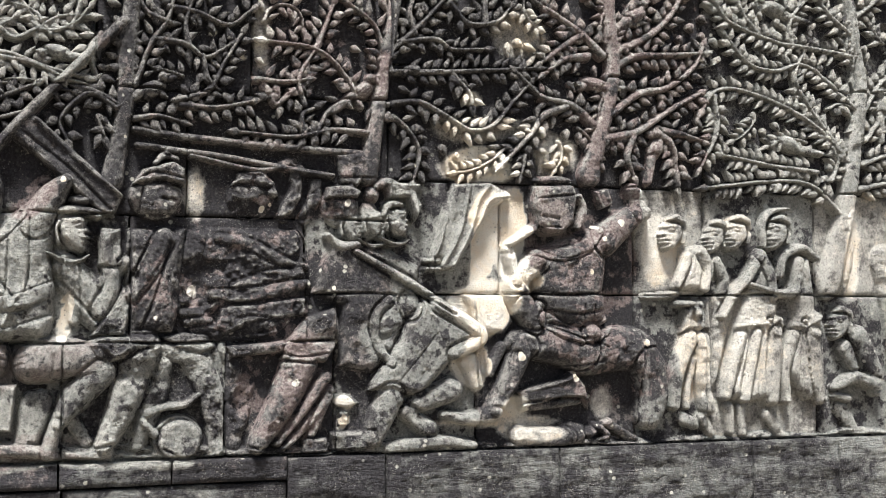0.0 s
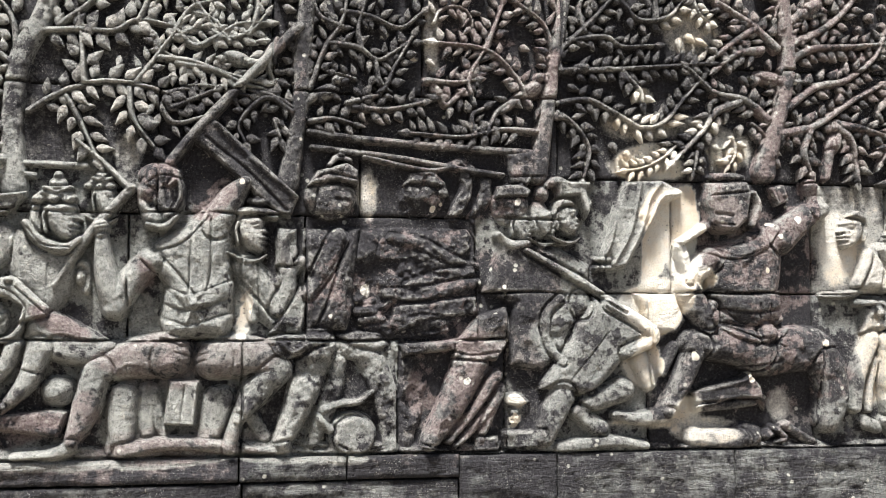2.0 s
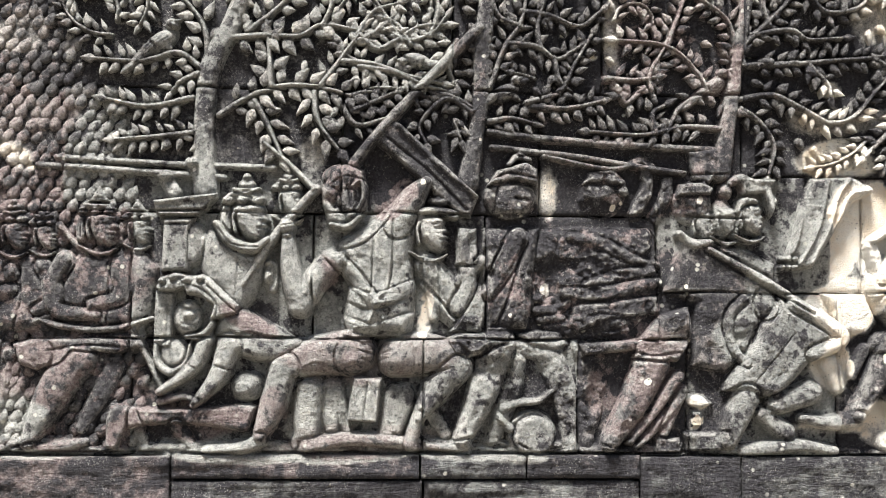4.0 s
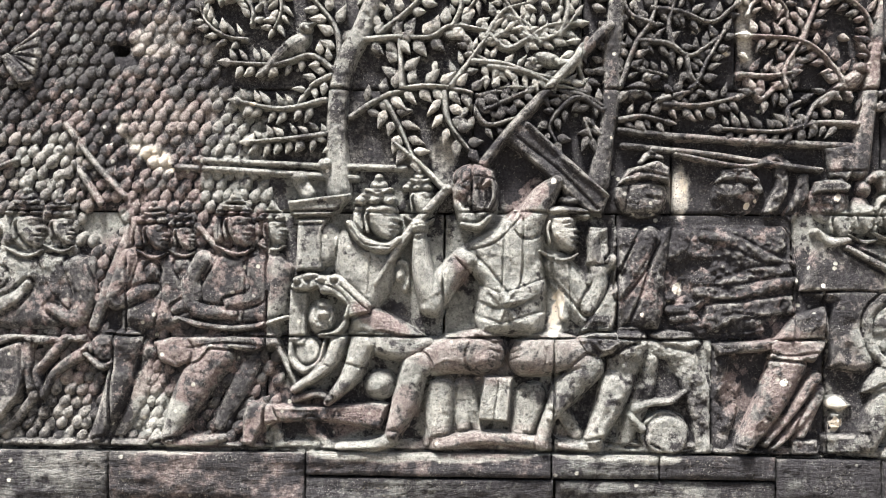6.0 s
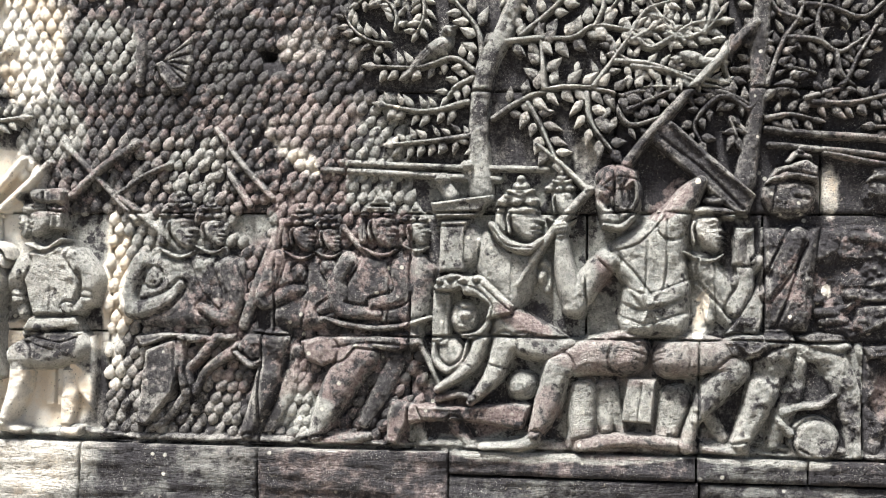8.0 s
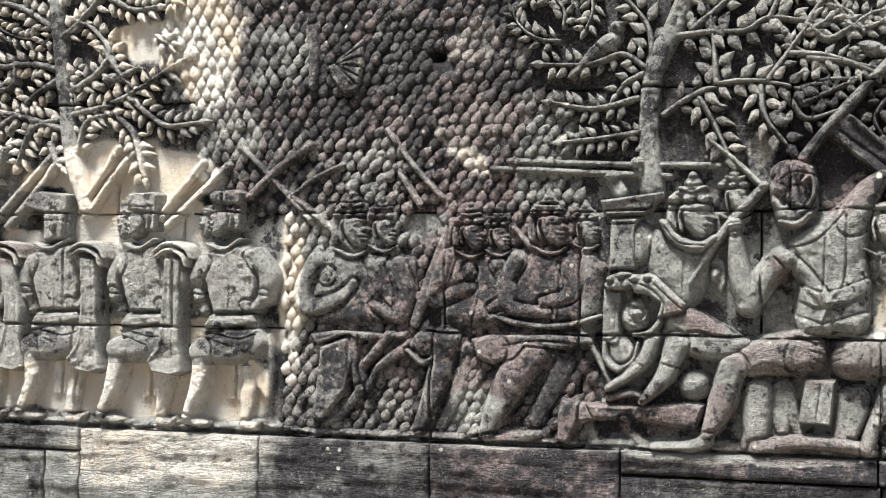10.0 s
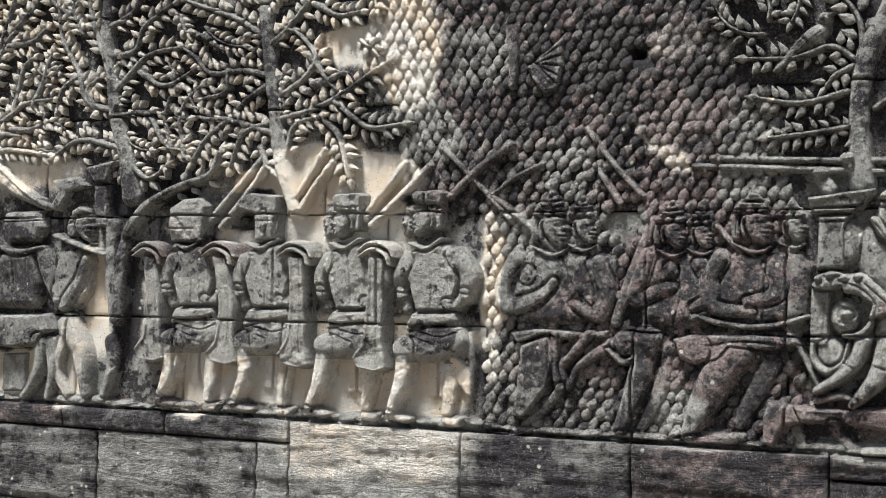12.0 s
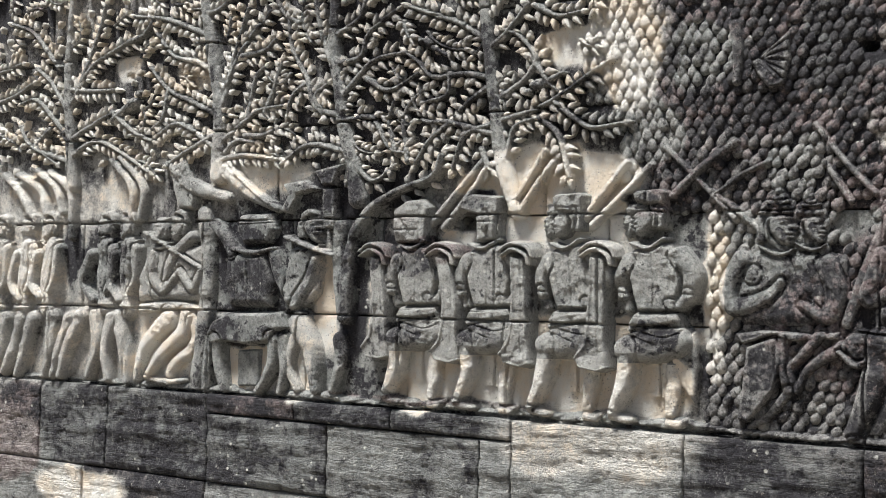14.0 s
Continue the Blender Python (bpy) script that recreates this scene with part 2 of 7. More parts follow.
class Carving:
    """Stone left standing on the wall: rounded limbs, domes and slabs blended into one worn surface."""

    def __init__(self, step=0.0033):
        self.step, self.jobs, self.line = step, [], 1.0

    def limb(self, pts, r, h=0.05, base=0.0, soft=0.004, curve=True):
        pts = flow(pts) if curve else [np.array(q, float) for q in pts]
        r = np.interp(np.linspace(0, 1, len(pts)), np.linspace(0, 1, len(r)), r) if isinstance(r, (list, tuple)) else np.full(len(pts), r)
        lo, hi = np.min([p - q for p, q in zip(pts, r)], 0), np.max([p + q for p, q in zip(pts, r)], 0)
        self.jobs.append(("limb", lo, hi, (pts, r, h, base, soft), self.line))
        return self

    def dome(self, at, ru, rz, h=0.05, turn=0.0, base=0.0, soft=0.004, flat=2.2):
        reach = np.array((max(ru, rz),) * 2)
        self.jobs.append(("dome", np.array(at) - reach, np.array(at) + reach, (at, ru, rz, h, radians(turn), base, soft, flat), self.line))
        return self

    def slab(self, pts, h=0.04, bevel=0.015, base=0.0, soft=0.004):
        p = np.array(pts, float)
        self.jobs.append(("slab", p.min(0), p.max(0), (p, h, bevel, base, soft), self.line))
        return self

    def cut(self, pts, w=0.004, depth=0.008, curve=True):
        pts = flow(pts) if curve else [np.array(q, float) for q in pts]
        self.jobs.append(("cut", np.min(pts, 0) - 3 * w, np.max(pts, 0) + 3 * w, (pts, w, depth), 0.0))
        return self

    def ridge(self, pts, w=0.006, height=0.008):
        return self.cut(pts, w, -height)

    def band(self, pts, w=0.02, height=0.006, curve=True):
        """A flat strap laid on what is there, with crisp edges."""
        pts = flow(pts) if curve else [np.array(q, float) for q in pts]
        self.jobs.append(("band", np.min(pts, 0) - 2 * w, np.max(pts, 0) + 2 * w, (pts, w, height), 0.0))
        return self

    @staticmethod
    def along(U, Z, pts, r=None):
        best, rad = np.full(U.shape, 1e9), None
        if r is not None:
            rad = np.full(U.shape, 1e-3)
        for k in range(len(pts) - 1):
            a, d = pts[k], pts[k + 1] - pts[k]
            t = np.clip(((U - a[0]) * d[0] + (Z - a[1]) * d[1]) / max(d @ d, 1e-9), 0, 1)
            dist = np.hypot(U - a[0] - t * d[0], Z - a[1] - t * d[1])
            if r is None:
                best = np.minimum(best, dist)
            else:
                rr = r[k] + (r[k + 1] - r[k]) * t
                nearer = dist / rr < best
                best = np.where(nearer, dist / rr, best)
                rad = np.where(nearer, rr, rad)
        return best, rad

    def field(self):
        solid = [j for j in self.jobs if j[0] not in ("cut", "band")]
        lo, hi = np.min([j[1] for j in solid], 0) - 0.02, np.max([j[2] for j in solid], 0) + 0.02
        nu, nz = int((hi[0] - lo[0]) / self.step) + 2, int((hi[1] - lo[1]) / self.step) + 2
        gu, gz = lo[0] + self.step * np.arange(nu), lo[1] + self.step * np.arange(nz)
        U, Z = np.meshgrid(gu, gz)
        H = np.full(U.shape, -0.03)
        for kind, a, b, v, line in self.jobs:
            i0, i1 = np.clip(np.searchsorted(gu, (a[0] - 0.02, b[0] + 0.02)), 0, nu)
            j0, j1 = np.clip(np.searchsorted(gz, (a[1] - 0.02, b[1] + 0.02)), 0, nz)
            s = (slice(j0, j1), slice(i0, i1))
            u, z, old = U[s], Z[s], H[s]
            if not u.size:
                continue
            if kind == "cut":
                d, _ = self.along(u, z, v[0])
                H[s] = old - v[2] * np.exp(-(d / v[1]) ** 2)
                continue
            if kind == "band":
                d, _ = self.along(u, z, v[0])
                q = d / v[1]
                H[s] = old + (v[2] * np.clip(1 - q ** 6, 0, 1) - 0.006 * np.exp(-((q - 1.12) / 0.12) ** 2)) * (old > 0.01)
                continue
            if kind == "limb":
                pts, r, h, base, soft = v
                q, rad = self.along(u, z, pts, r)
                out = (q - 1) * rad
                new_h = base + np.where(q < 1, h * np.clip(1 - q ** 3.0, 0, 1) ** 0.6, -(q - 1) * rad * 1.2) - np.where(q < 1, 0, base * np.clip((q - 1) * rad / 0.006, 0, 1))
            elif kind == "dome":
                at, ru, rz, h, turn, base, soft, flat = v
                du, dz = u - at[0], z - at[1]
                p, w = du * math.cos(turn) + dz * math.sin(turn), dz * math.cos(turn) - du * math.sin(turn)
                q = np.hypot(p / ru, w / rz)
                out = (q - 1) * min(ru, rz)
                new_h = base + np.where(q < 1, h * np.clip(1 - q ** flat, 0, 1) ** 0.6, -(q - 1) * min(ru, rz) * 1.2) - np.where(q < 1, 0, base * np.clip((q - 1) * min(ru, rz) / 0.006, 0, 1))
            else:
                p, h, bevel, base, soft = v
                d, inside = np.full(u.shape, 1e9), np.zeros(u.shape, bool)
                for k in range(len(p)):
                    x, y = p[k], p[(k + 1) % len(p)]
                    e = y - x
                    t = np.clip(((u - x[0]) * e[0] + (z - x[1]) * e[1]) / max(e @ e, 1e-9), 0, 1)
                    d = np.minimum(d, np.hypot(u - x[0] - t * e[0], z - x[1] - t * e[1]))
                    if x[1] != y[1]:
                        inside ^= ((x[1] > z) != (y[1] > z)) & (u < x[0] + (z - x[1]) / (y[1] - x[1]) * e[0])
                q = np.clip(d / bevel, 0, 1)
                out = np.where(inside, -d, d)
                new_h = np.where(inside, base + h * (1 - (1 - q) ** 2) ** 0.6, base - base * np.clip(d / 0.006, 0, 1) - d * 1.2)
            # a chiselled outline where one form lies over another
            old = old - line * 0.012 * np.exp(-(np.maximum(out - 0.002, 0) / 0.005) ** 2) * np.clip((old - 0.012) / 0.02, 0, 1) * (out > -0.004) * (new_h < old + 0.004)
            gap = np.clip(soft - np.abs(new_h - old), 0, None)
            H[s] = np.maximum(new_h, old) + gap * gap / (4 * soft)
        return U, Z, H

    def raise_from(self, name, label="", category="", parent=None, kind="", group="", wear=1.0, joints=True, mat=None, clean_top=1.0, low=0.95):
        """Builds the carving as one mesh on the wall."""
        U, Z, H = self.field()
        H = np.where(H > 0, H * low, H)
        rough = (fractal(U, Z, 0.05, 1) - 0.5) * 0.010 + (fractal(U, Z, 0.016, 6) - 0.5) * 0.0045
        scoop = np.clip(fractal(U, Z, 0.11, 12) - 0.6, 0, 1) * 0.05
        H = H + wear * np.where(H > 0.004, rough - scoop, rough * 0.3)
        if joints:
            H = H - 0.032 * joint_depth(U, Z) * (H > 0.0) * np.clip(fractal(U, Z, 0.13, 44) * 3.2 - 0.75, 0.25, 1)
        top = np.maximum(np.maximum(H[:-1, :-1], H[1:, :-1]), np.maximum(H[:-1, 1:], H[1:, 1:]))
        # wear and painted highlights: paler where relief stands above its mean height nearby
        ridge_light = np.clip((H - spread_out(np.maximum(H, 0), 4)) / 0.006, 0, 1) * (H > 0.02) * np.clip(fractal(U, Z, 0.07, 15) * 2.4 - 0.7, 0, 1)
        ob = sheet(name, U, Z, H, top > -0.004, mat or M_STONE, parent, ridge_light, clean_top)
        return tagged(ob, label, category, group, kind)


# ---- leaves ----
POINTED = ((0.0, 0.0), (0.58, 0.13), (0.98, 0.36), (0.64, 0.70), (0.0, 1.1))
ROUNDED = ((0.0, 0.0), (0.70, 0.12), (1.02, 0.38), (0.74, 0.73), (0.0, 1.07))


def leaf_mesh(name, wide, long, tall, half=POINTED, rise=(0.70, 0.90), smooth=False):
    """A pointed leaf in relief, stalk at the origin, lying along +z, with a raised midrib."""
    bm = bmesh.new()
    outline = list(half) + [(-x, y) for x, y in half[3:0:-1]]
    foot = [bm.verts.new((x * wide / 2 * 0.85, 0.045, 0.45 * long + (y - 0.45) * long * 0.85)) for x, y in outline]
    rim = [bm.verts.new((x * wide / 2 * 0.96, -tall * rise[0], y * long)) for x, y in outline]
    inner = [bm.verts.new((x * wide / 2 * 0.62, -tall * rise[1], 0.45 * long + (y - 0.45) * long * 0.62)) for x, y in outline]
    rib = [bm.verts.new((0, -tall, y * long)) for y in (0.28, 0.7)]
    n = len(outline)
    for k in range(n):
        m = (k + 1) % n
        bm.faces.new((foot[k], foot[m], rim[m], rim[k]))
        bm.faces.new((rim[k], rim[m], inner[m], inner[k]))
    for a, b in ((0, 1), (1, 2)):
        bm.faces.new((inner[a], inner[b], rib[0]))
        bm.faces.new((inner[n - b if b else 0], inner[(n - a) % n], rib[0]))
    bm.faces.new((inner[2], inner[3], rib[1], rib[0]))
    bm.faces.new((inner[3], inner[4], rib[1]))
    bm.faces.new((inner[4], inner[5], rib[1]))
    bm.faces.new((inner[5], inner[6], rib[0], rib[1]))
    bmesh.ops.recalc_face_normals(bm, faces=bm.faces)
    me = bpy.data.meshes.new(name)
    for f in bm.faces:
        f.smooth = smooth
    bm.to_mesh(me)
    bm.free()
    me.materials.append(M_LEAF)
    return me


LEAVES = [leaf_mesh("leaf", w, l, t) for w, l, t in ((0.030, 0.049, 0.022), (0.027, 0.044, 0.019), (0.032, 0.046, 0.024), (0.025, 0.051, 0.019))]
BIG_LEAVES = [leaf_mesh("leaf", w, l, t) for w, l, t in ((0.043, 0.058, 0.026), (0.039, 0.064, 0.023))]
SCALES = [leaf_mesh("scale", w, l, t, ROUNDED, (0.30, 0.86), True) for w, l, t in ((0.047, 0.066, 0.017), (0.044, 0.062, 0.014), (0.050, 0.064, 0.019))]
LEAF_AT = []
LEAF_OBS = []
LIFT = 0.021
DICE = random.Random(4)


def leaf(parent, at, angle, size=1.0, meshes=LEAVES, name="leaf", lift=0.0, tilt=0.0):
    """One leaf on the wall; angle in degrees, 0 pointing up, positive turning to the right."""
    ob = new(name, DICE.choice(meshes))
    tip = (at[0] + 0.026 * size * math.sin(radians(angle)), at[1] + 0.026 * size * math.cos(radians(angle)))
    ob.matrix_basis = Matrix.Translation((at[0], FACE - LIFT - lift, at[1])) @ Matrix.Rotation(radians(angle), 4, "Y") @ Matrix.Rotation(radians(tilt + DICE.uniform(-9, 9)), 4, "X") @ Matrix.Diagonal((size * DICE.uniform(0.85, 1.15), 1.0, size * DICE.uniform(0.88, 1.12), 1))
    ob.parent = parent
    LEAF_OBS.append((ob, tip))
    LEAF_AT.append(tip)
    return ob


def thing(name, label, category, group=""):
    """The root of a carving made of several parts."""
    return tagged(new(name), label, category, group)


def tint_leaves():
    """Gives every leaf and scale the cover of the place where it stands, more or less worn."""
    tips = np.array([tip for _, tip in LEAF_OBS])
    for (ob, tip), m in zip(LEAF_OBS, stain(tips[:, 0], tips[:, 1])):
        pale = 0.36 if tip[0] < -6.0 else 0.26 if tip[0] < -4.1 else 0.0
        worn = (1.0, 1.4, 0.28) if tip[0] > -2.1 else (0.6, 1.05, 0.5)
        m[0] = min(1.0, m[0] + DICE.uniform(0.0, 0.2) + pale)
        m[1] = min(1.0, m[1] * DICE.uniform(worn[0], worn[1]))
        ob.color = (*m, DICE.uniform(0.0, worn[2]))


class Tree:
    """A carved tree: a trunk, boughs and single leaves."""

    def __init__(self, label, trunk, r, h=0.05, category="carved tree"):
        self.root = tagged(new("carved_tree"), label, category)
        self.root.location = (0, 0, 0)
        c = Carving()
        c.limb(trunk, [q * 0.88 for q in r], 0.036, base=0.016)
        c.raise_from("trunk", parent=self.root, low=1.0)

    def bough(self, pts, r=(0.012, 0.0065), h=0.028, leaves=0.043, size=1.0, sides=(1, -1), meshes=LEAVES, skip=0.12, spread=52):
        c = Carving(0.004)
        c.limb(pts, list(r), h, base=0.02, soft=0.004)
        ob = c.raise_from("bough", parent=self.root, low=1.0)
        line = flow(pts, 12)
        length = [0.0]
        for a, b in zip(line, line[1:]):
            length.append(length[-1] + float(np.hypot(*(b - a))))
        if not leaves:
            return ob
        d, k = skip * length[-1], 0
        while d < length[-1]:
            i = min(max(int(np.searchsorted(length, d)), 1), len(line) - 1)
            a, b = line[i - 1], line[i]
            heading = math.degrees(math.atan2(b[0] - a[0], b[1] - a[1]))
            side = sides[k % len(sides)]
            rr = r[0] + (r[-1] - r[0]) * d / length[-1]
            out = radians(heading + 90 * side)
            at = (a[0] + math.sin(out) * (rr + 0.004), a[1] + math.cos(out) * (rr + 0.004))
            angle = heading + side * (spread + DICE.uniform(-14, 14))
            tip = (at[0] + 0.026 * size * math.sin(radians(angle)), at[1] + 0.026 * size * math.cos(radians(angle)))
            if all((tip[0] - x) ** 2 + (tip[1] - y) ** 2 > (0.021 * size) ** 2 for x, y in LEAF_AT):
                leaf(ob, at, angle, size * DICE.uniform(0.85, 1.12), meshes)
            d += leaves / len(sides) * DICE.uniform(0.85, 1.15)
            k += 1
        end, last = line[-1], line[-1] - line[-3]
        leaf(ob, tuple(end), math.degrees(math.atan2(last[0], last[1])), size, meshes)
        return ob

    def fill(self, u0, u1, z0, z1, n, gap=0.040, size=0.92, lean=(100, 200)):
        """Curling sprigs with leaves in rows, in the room between the boughs, then a few single leaves."""
        made = 0
        free = lambda p, reach: all((p[0] - x) ** 2 + (p[1] - y) ** 2 > reach * reach for x, y in LEAF_AT)
        for _ in range(n * 2):
            if made > n * 0.72:
                break
            p = (DICE.uniform(u0, u1), DICE.uniform(z0, z1))
            heading, bend, line = DICE.uniform(0, 360), DICE.choice((-1, 1)) * DICE.uniform(3, 15), []
            while len(line) < 13 and u0 - 0.05 < p[0] < u1 + 0.05 and z0 - 0.08 < p[1] < z1 and free(p, gap * 0.95):
                line.append(p)
                heading += bend
                p = (p[0] + 0.019 * math.sin(radians(heading)), p[1] + 0.019 * math.cos(radians(heading)))
            if len(line) < 5:
                continue
            before = len(LEAF_AT)
            self.bough(line[::2] if len(line) % 2 else line[::2] + [line[-1]], r=(0.0075, 0.0045), h=0.022, leaves=0.037 * size, size=size * 0.92, skip=0.06, spread=50)
            made += len(LEAF_AT) - before
        for _ in range(n * 3):
            p = (DICE.uniform(u0, u1), DICE.uniform(z0, z1))
            if made >= n:
                break
            if free(p, gap * 1.1):
                leaf(self.root, p, DICE.uniform(*lean), size * DICE.uniform(0.8, 1.1))
                made += 1
        return self


# ---- the wall's courses ----
DARKEST, DUSK, GREYS, MAUVE, PALE = (0.02, 0.80, 0.45), (0.05, 0.62, 0.5), (0.12, 0.34, 0.12), (0.05, 0.42, 0.85), (0.30, 0.32, 0.10)
SOOT, SLATE, RUST = (0.03, 0.76, 0.25), (0.06, 0.62, 0.2), (0.04, 0.70, 0.7)
LAID = []
HOLES = [(-4.73, -4.64, 1.544, 1.608), (-2.970, -2.925, 2.177, 2.217)]     # mortises left open


def course(z0, z1, joints, tones, proud=0.0):
    """A course of blocks between the joints, with a tone each."""
    for k, (u0, u1) in enumerate(zip(joints, joints[1:])):
        BLOCKS.append((u0, u1, z0, z1, tones[k % len(tones)]))
        LAID.append((u0, u1, z0, z1, proud))


course(0.745, 1.15, (-9.2, -8.3, -7.4, -6.8, -6.2, -5.6, -5.0, -4.45, -3.55, -2.95, -2.39, -1.35, -0.79, -0.39), (GREYS, PALE, PALE, GREYS, PALE, GREYS, PALE, GREYS, DUSK, MAUVE, GREYS, GREYS, DUSK))
course(1.15, 1.60, (-9.2, -8.2, -7.2, -6.62, -6.25, -5.7, -5.15, -4.5, -4.0, -3.55, -2.9, -2.39, -1.75, -1.13, -0.5), (GREYS, PALE, GREYS, PALE, GREYS, GREYS, DUSK, GREYS, GREYS, GREYS, MAUVE, GREYS, GREYS, DARKEST))
course(1.60, 2.05, (-9.2, -8.1, -7.3, -6.5, -5.8, -5.1, -4.3, -3.8, -3.1, -2.64, -1.65, -0.93, -0.18), (GREYS, PALE, GREYS, PALE, GREYS, GREYS, DUSK, DUSK, MAUVE, GREYS, DARKEST, DUSK))
course(2.05, 2.50, (-9.2, -8.0, -7.0, -6.25, -5.5, -4.7, -3.84, -3.23, -2.64, -1.25, -0.70, -0.18), (GREYS, PALE, GREYS, GREYS, GREYS, GREYS, DUSK, DARKEST, GREYS, DARKEST, MAUVE))
course(2.50, 2.95, (-9.2, -8.4, -7.5, -6.6, -5.9, -5.0, -4.2, -3.4, -2.7, -1.9, -1.2, -0.4, -0.18), (GREYS, DUSK, PALE, DUSK, DARKEST))
course(0.725, 1.325, (-0.39, 0.17, 0.85, 1.155, 1.70, 2.4, 3.2, 4.2), (GREYS, DUSK, GREYS, PALE, GREYS))
course(1.15, 1.325, (-0.5, -0.39), (DUSK,))
course(1.325, 1.755, (-0.5, 0.27, 0.85, 1.17, 1.70, 2.3, 3.1, 4.2), (GREYS, MAUVE, PALE, GREYS, PALE, GREYS))
course(1.60, 1.755, (-0.18, -0.17), (GREYS,))
course(1.755, 2.20, (-0.18, 0.43, 1.17, 1.74, 2.4, 3.3, 4.2), (DARKEST, MAUVE, GREYS, GREYS))
course(2.20, 2.66, (-0.18, 0.45, 1.17, 1.9, 2.6, 3.4, 4.2), (DARKEST, MAUVE, GREYS, GREYS))
course(2.66, 2.95, (-0.18, 0.6, 1.3, 2.2, 3.1, 4.2), (DUSK, GREYS))
course(2.95, 3.40, (-9.2, -8.3, -7.4, -6.6, -5.7, -4.9, -4.0, -3.2, -2.4, -1.5, -0.8, 0.0, 0.8, 1.6, 2.5, 3.3, 4.2), (DUSK, GREYS))
# the plinth, 4 cm proud of the carved ground
course(0.30, 0.735, (-9.2, -8.3, -7.47, -6.93, -6.19), (SLATE, RUST, SLATE, SLATE), 0.055)
course(0.30, 0.640, (-6.19, -5.42, -4.58), (SLATE, (0.10, 0.46, 0.15)), 0.055)
course(0.644, 0.738, (-6.19, -5.62, -5.05, -4.42), (RUST, SOOT, SLATE), 0.062)
course(0.30, 0.735, (-4.42, -3.64, -2.95, -2.24), (GREYS, SOOT, RUST), 0.055)
course(0.30, 0.640, (-4.58, -4.42), (GREYS,), 0.055)
course(0.30, 0.650, (-2.24, -1.35, -0.57), (SOOT, SLATE), 0.050)
course(0.654, 0.740, (-2.24, -1.36, -0.98, -0.57), (RUST, SLATE, RUST), 0.060)
course(0.30, 0.735, (-0.57, -0.20, 0.50, 1.36, 1.77, 2.6, 3.4, 4.2), (SOOT, SLATE, SLATE, SLATE, SLATE, SLATE, SLATE), 0.055)
course(-0.05, 0.30, (-9.2, -8.0, -7.1, -6.2, -5.2, -4.3, -3.3, -2.5, -1.6, -0.8, 0.1, 0.9, 1.8, 2.7, 3.5, 4.2), (DUSK, GREYS), 0.055)

# ---- clean sandstone where the surface has scaled off ----
patch((-7.300, 1.300), 1.10, 0.55, clean=0.42, dark=0.10, purple=0.0)
patch((-7.400, 2.250), 1.20, 0.40, clean=0.34, dark=0.20, purple=0.0)
patch((-4.450, 1.250), 0.75, 0.45, clean=0.24, dark=0.22, purple=0.1)
patch((0.180, 1.816), 0.15, 0.055, clean=1.0)
patch((0.307, 1.546), 0.055, 0.19, clean=1.0, dark=0.1)
patch((0.179, 1.587), 0.07, 0.14, clean=0.85, dark=0.1, turn=-20)
patch((0.212, 1.273), 0.10, 0.10, clean=1.0)
patch((0.165, 1.069), 0.045, 0.10, clean=0.95)
patch((0.303, 0.862), 0.06, 0.07, clean=0.7)
patch((0.432, 0.793), 0.13, 0.035, clean=0.42)
patch((0.500, 1.873), 0.10, 0.08, clean=0.42, dark=0.1)
patch((0.377, 1.372), 0.04, 0.05, clean=0.7)
patch((-0.352, 0.926), 0.035, 0.022, clean=1.0)
patch((-0.352, 0.858), 0.014, 0.025, clean=1.0)
patch((-1.343, 1.263), 0.018, 0.06, clean=1.0)
patch((0.347, 2.344), 0.11, 0.10, clean=0.38, dark=0.15)
patch((0.146, 2.077), 0.035, 0.03, clean=0.6, dark=0.1)
patch((0.943, 1.513), 0.055, 0.13, clean=0.55, dark=0.1)
patch((1.091, 1.057), 0.06, 0.17, clean=0.62, dark=0.1)
patch((1.084, 1.446), 0.06, 0.10, clean=0.6, dark=0.1)
patch((1.343, 1.170), 0.10, 0.2, clean=0.5, dark=0.15)
patch((1.620, 1.452), 0.07, 0.10, clean=0.25, dark=0.1)
patch((1.543, 1.028), 0.025, 0.12, clean=0.4, dark=0.1)
patch((1.874, 1.503), 0.05, 0.20, clean=0.6, dark=0.1)
patch((1.296, 1.600), 0.06, 0.06, clean=0.6, dark=0.1)
patch((0.250, 1.962), 0.22, 0.05, clean=0.36, dark=0.25)
patch((1.164, 1.608), 0.10, 0.12, clean=0.3, dark=0.15)
patch((-0.657, 2.274), 0.03, 0.14, clean=0.36, dark=0.1)
# dark growth and purple crust
patch((0.679, 1.441), 0.15, 0.20, clean=0.03, dark=0.42, purple=0.9)
patch((0.531, 1.240), 0.18, 0.12, clean=0.03, dark=0.52, purple=0.9)
patch((0.725, 1.028), 0.24, 0.13, clean=0.03, dark=0.62, purple=0.9)
patch((0.699, 0.907), 0.05, 0.08, clean=0.4, dark=0.2)
patch((0.498, 1.650), 0.09, 0.12, clean=0.12, dark=0.42, purple=0.6)
patch((-0.815, 1.404), 0.36, 0.22, clean=0.02, dark=0.68, purple=0.75)
patch((-0.588, 0.976), 0.2, 0.2, clean=0.04, dark=0.45, purple=0.7)
patch((-0.292, 1.242), 0.14, 0.24, clean=0.03, dark=0.62, purple=0.5)
patch((-0.465, 1.688), 0.3, 0.10, clean=0.03, dark=0.66, purple=0.8)
patch((-1.047, 1.722), 0.12, 0.12, clean=0.02, dark=0.72, purple=0.5)
patch((-0.908, 1.676), 0.035, 0.09, clean=0.42, dark=0.3)
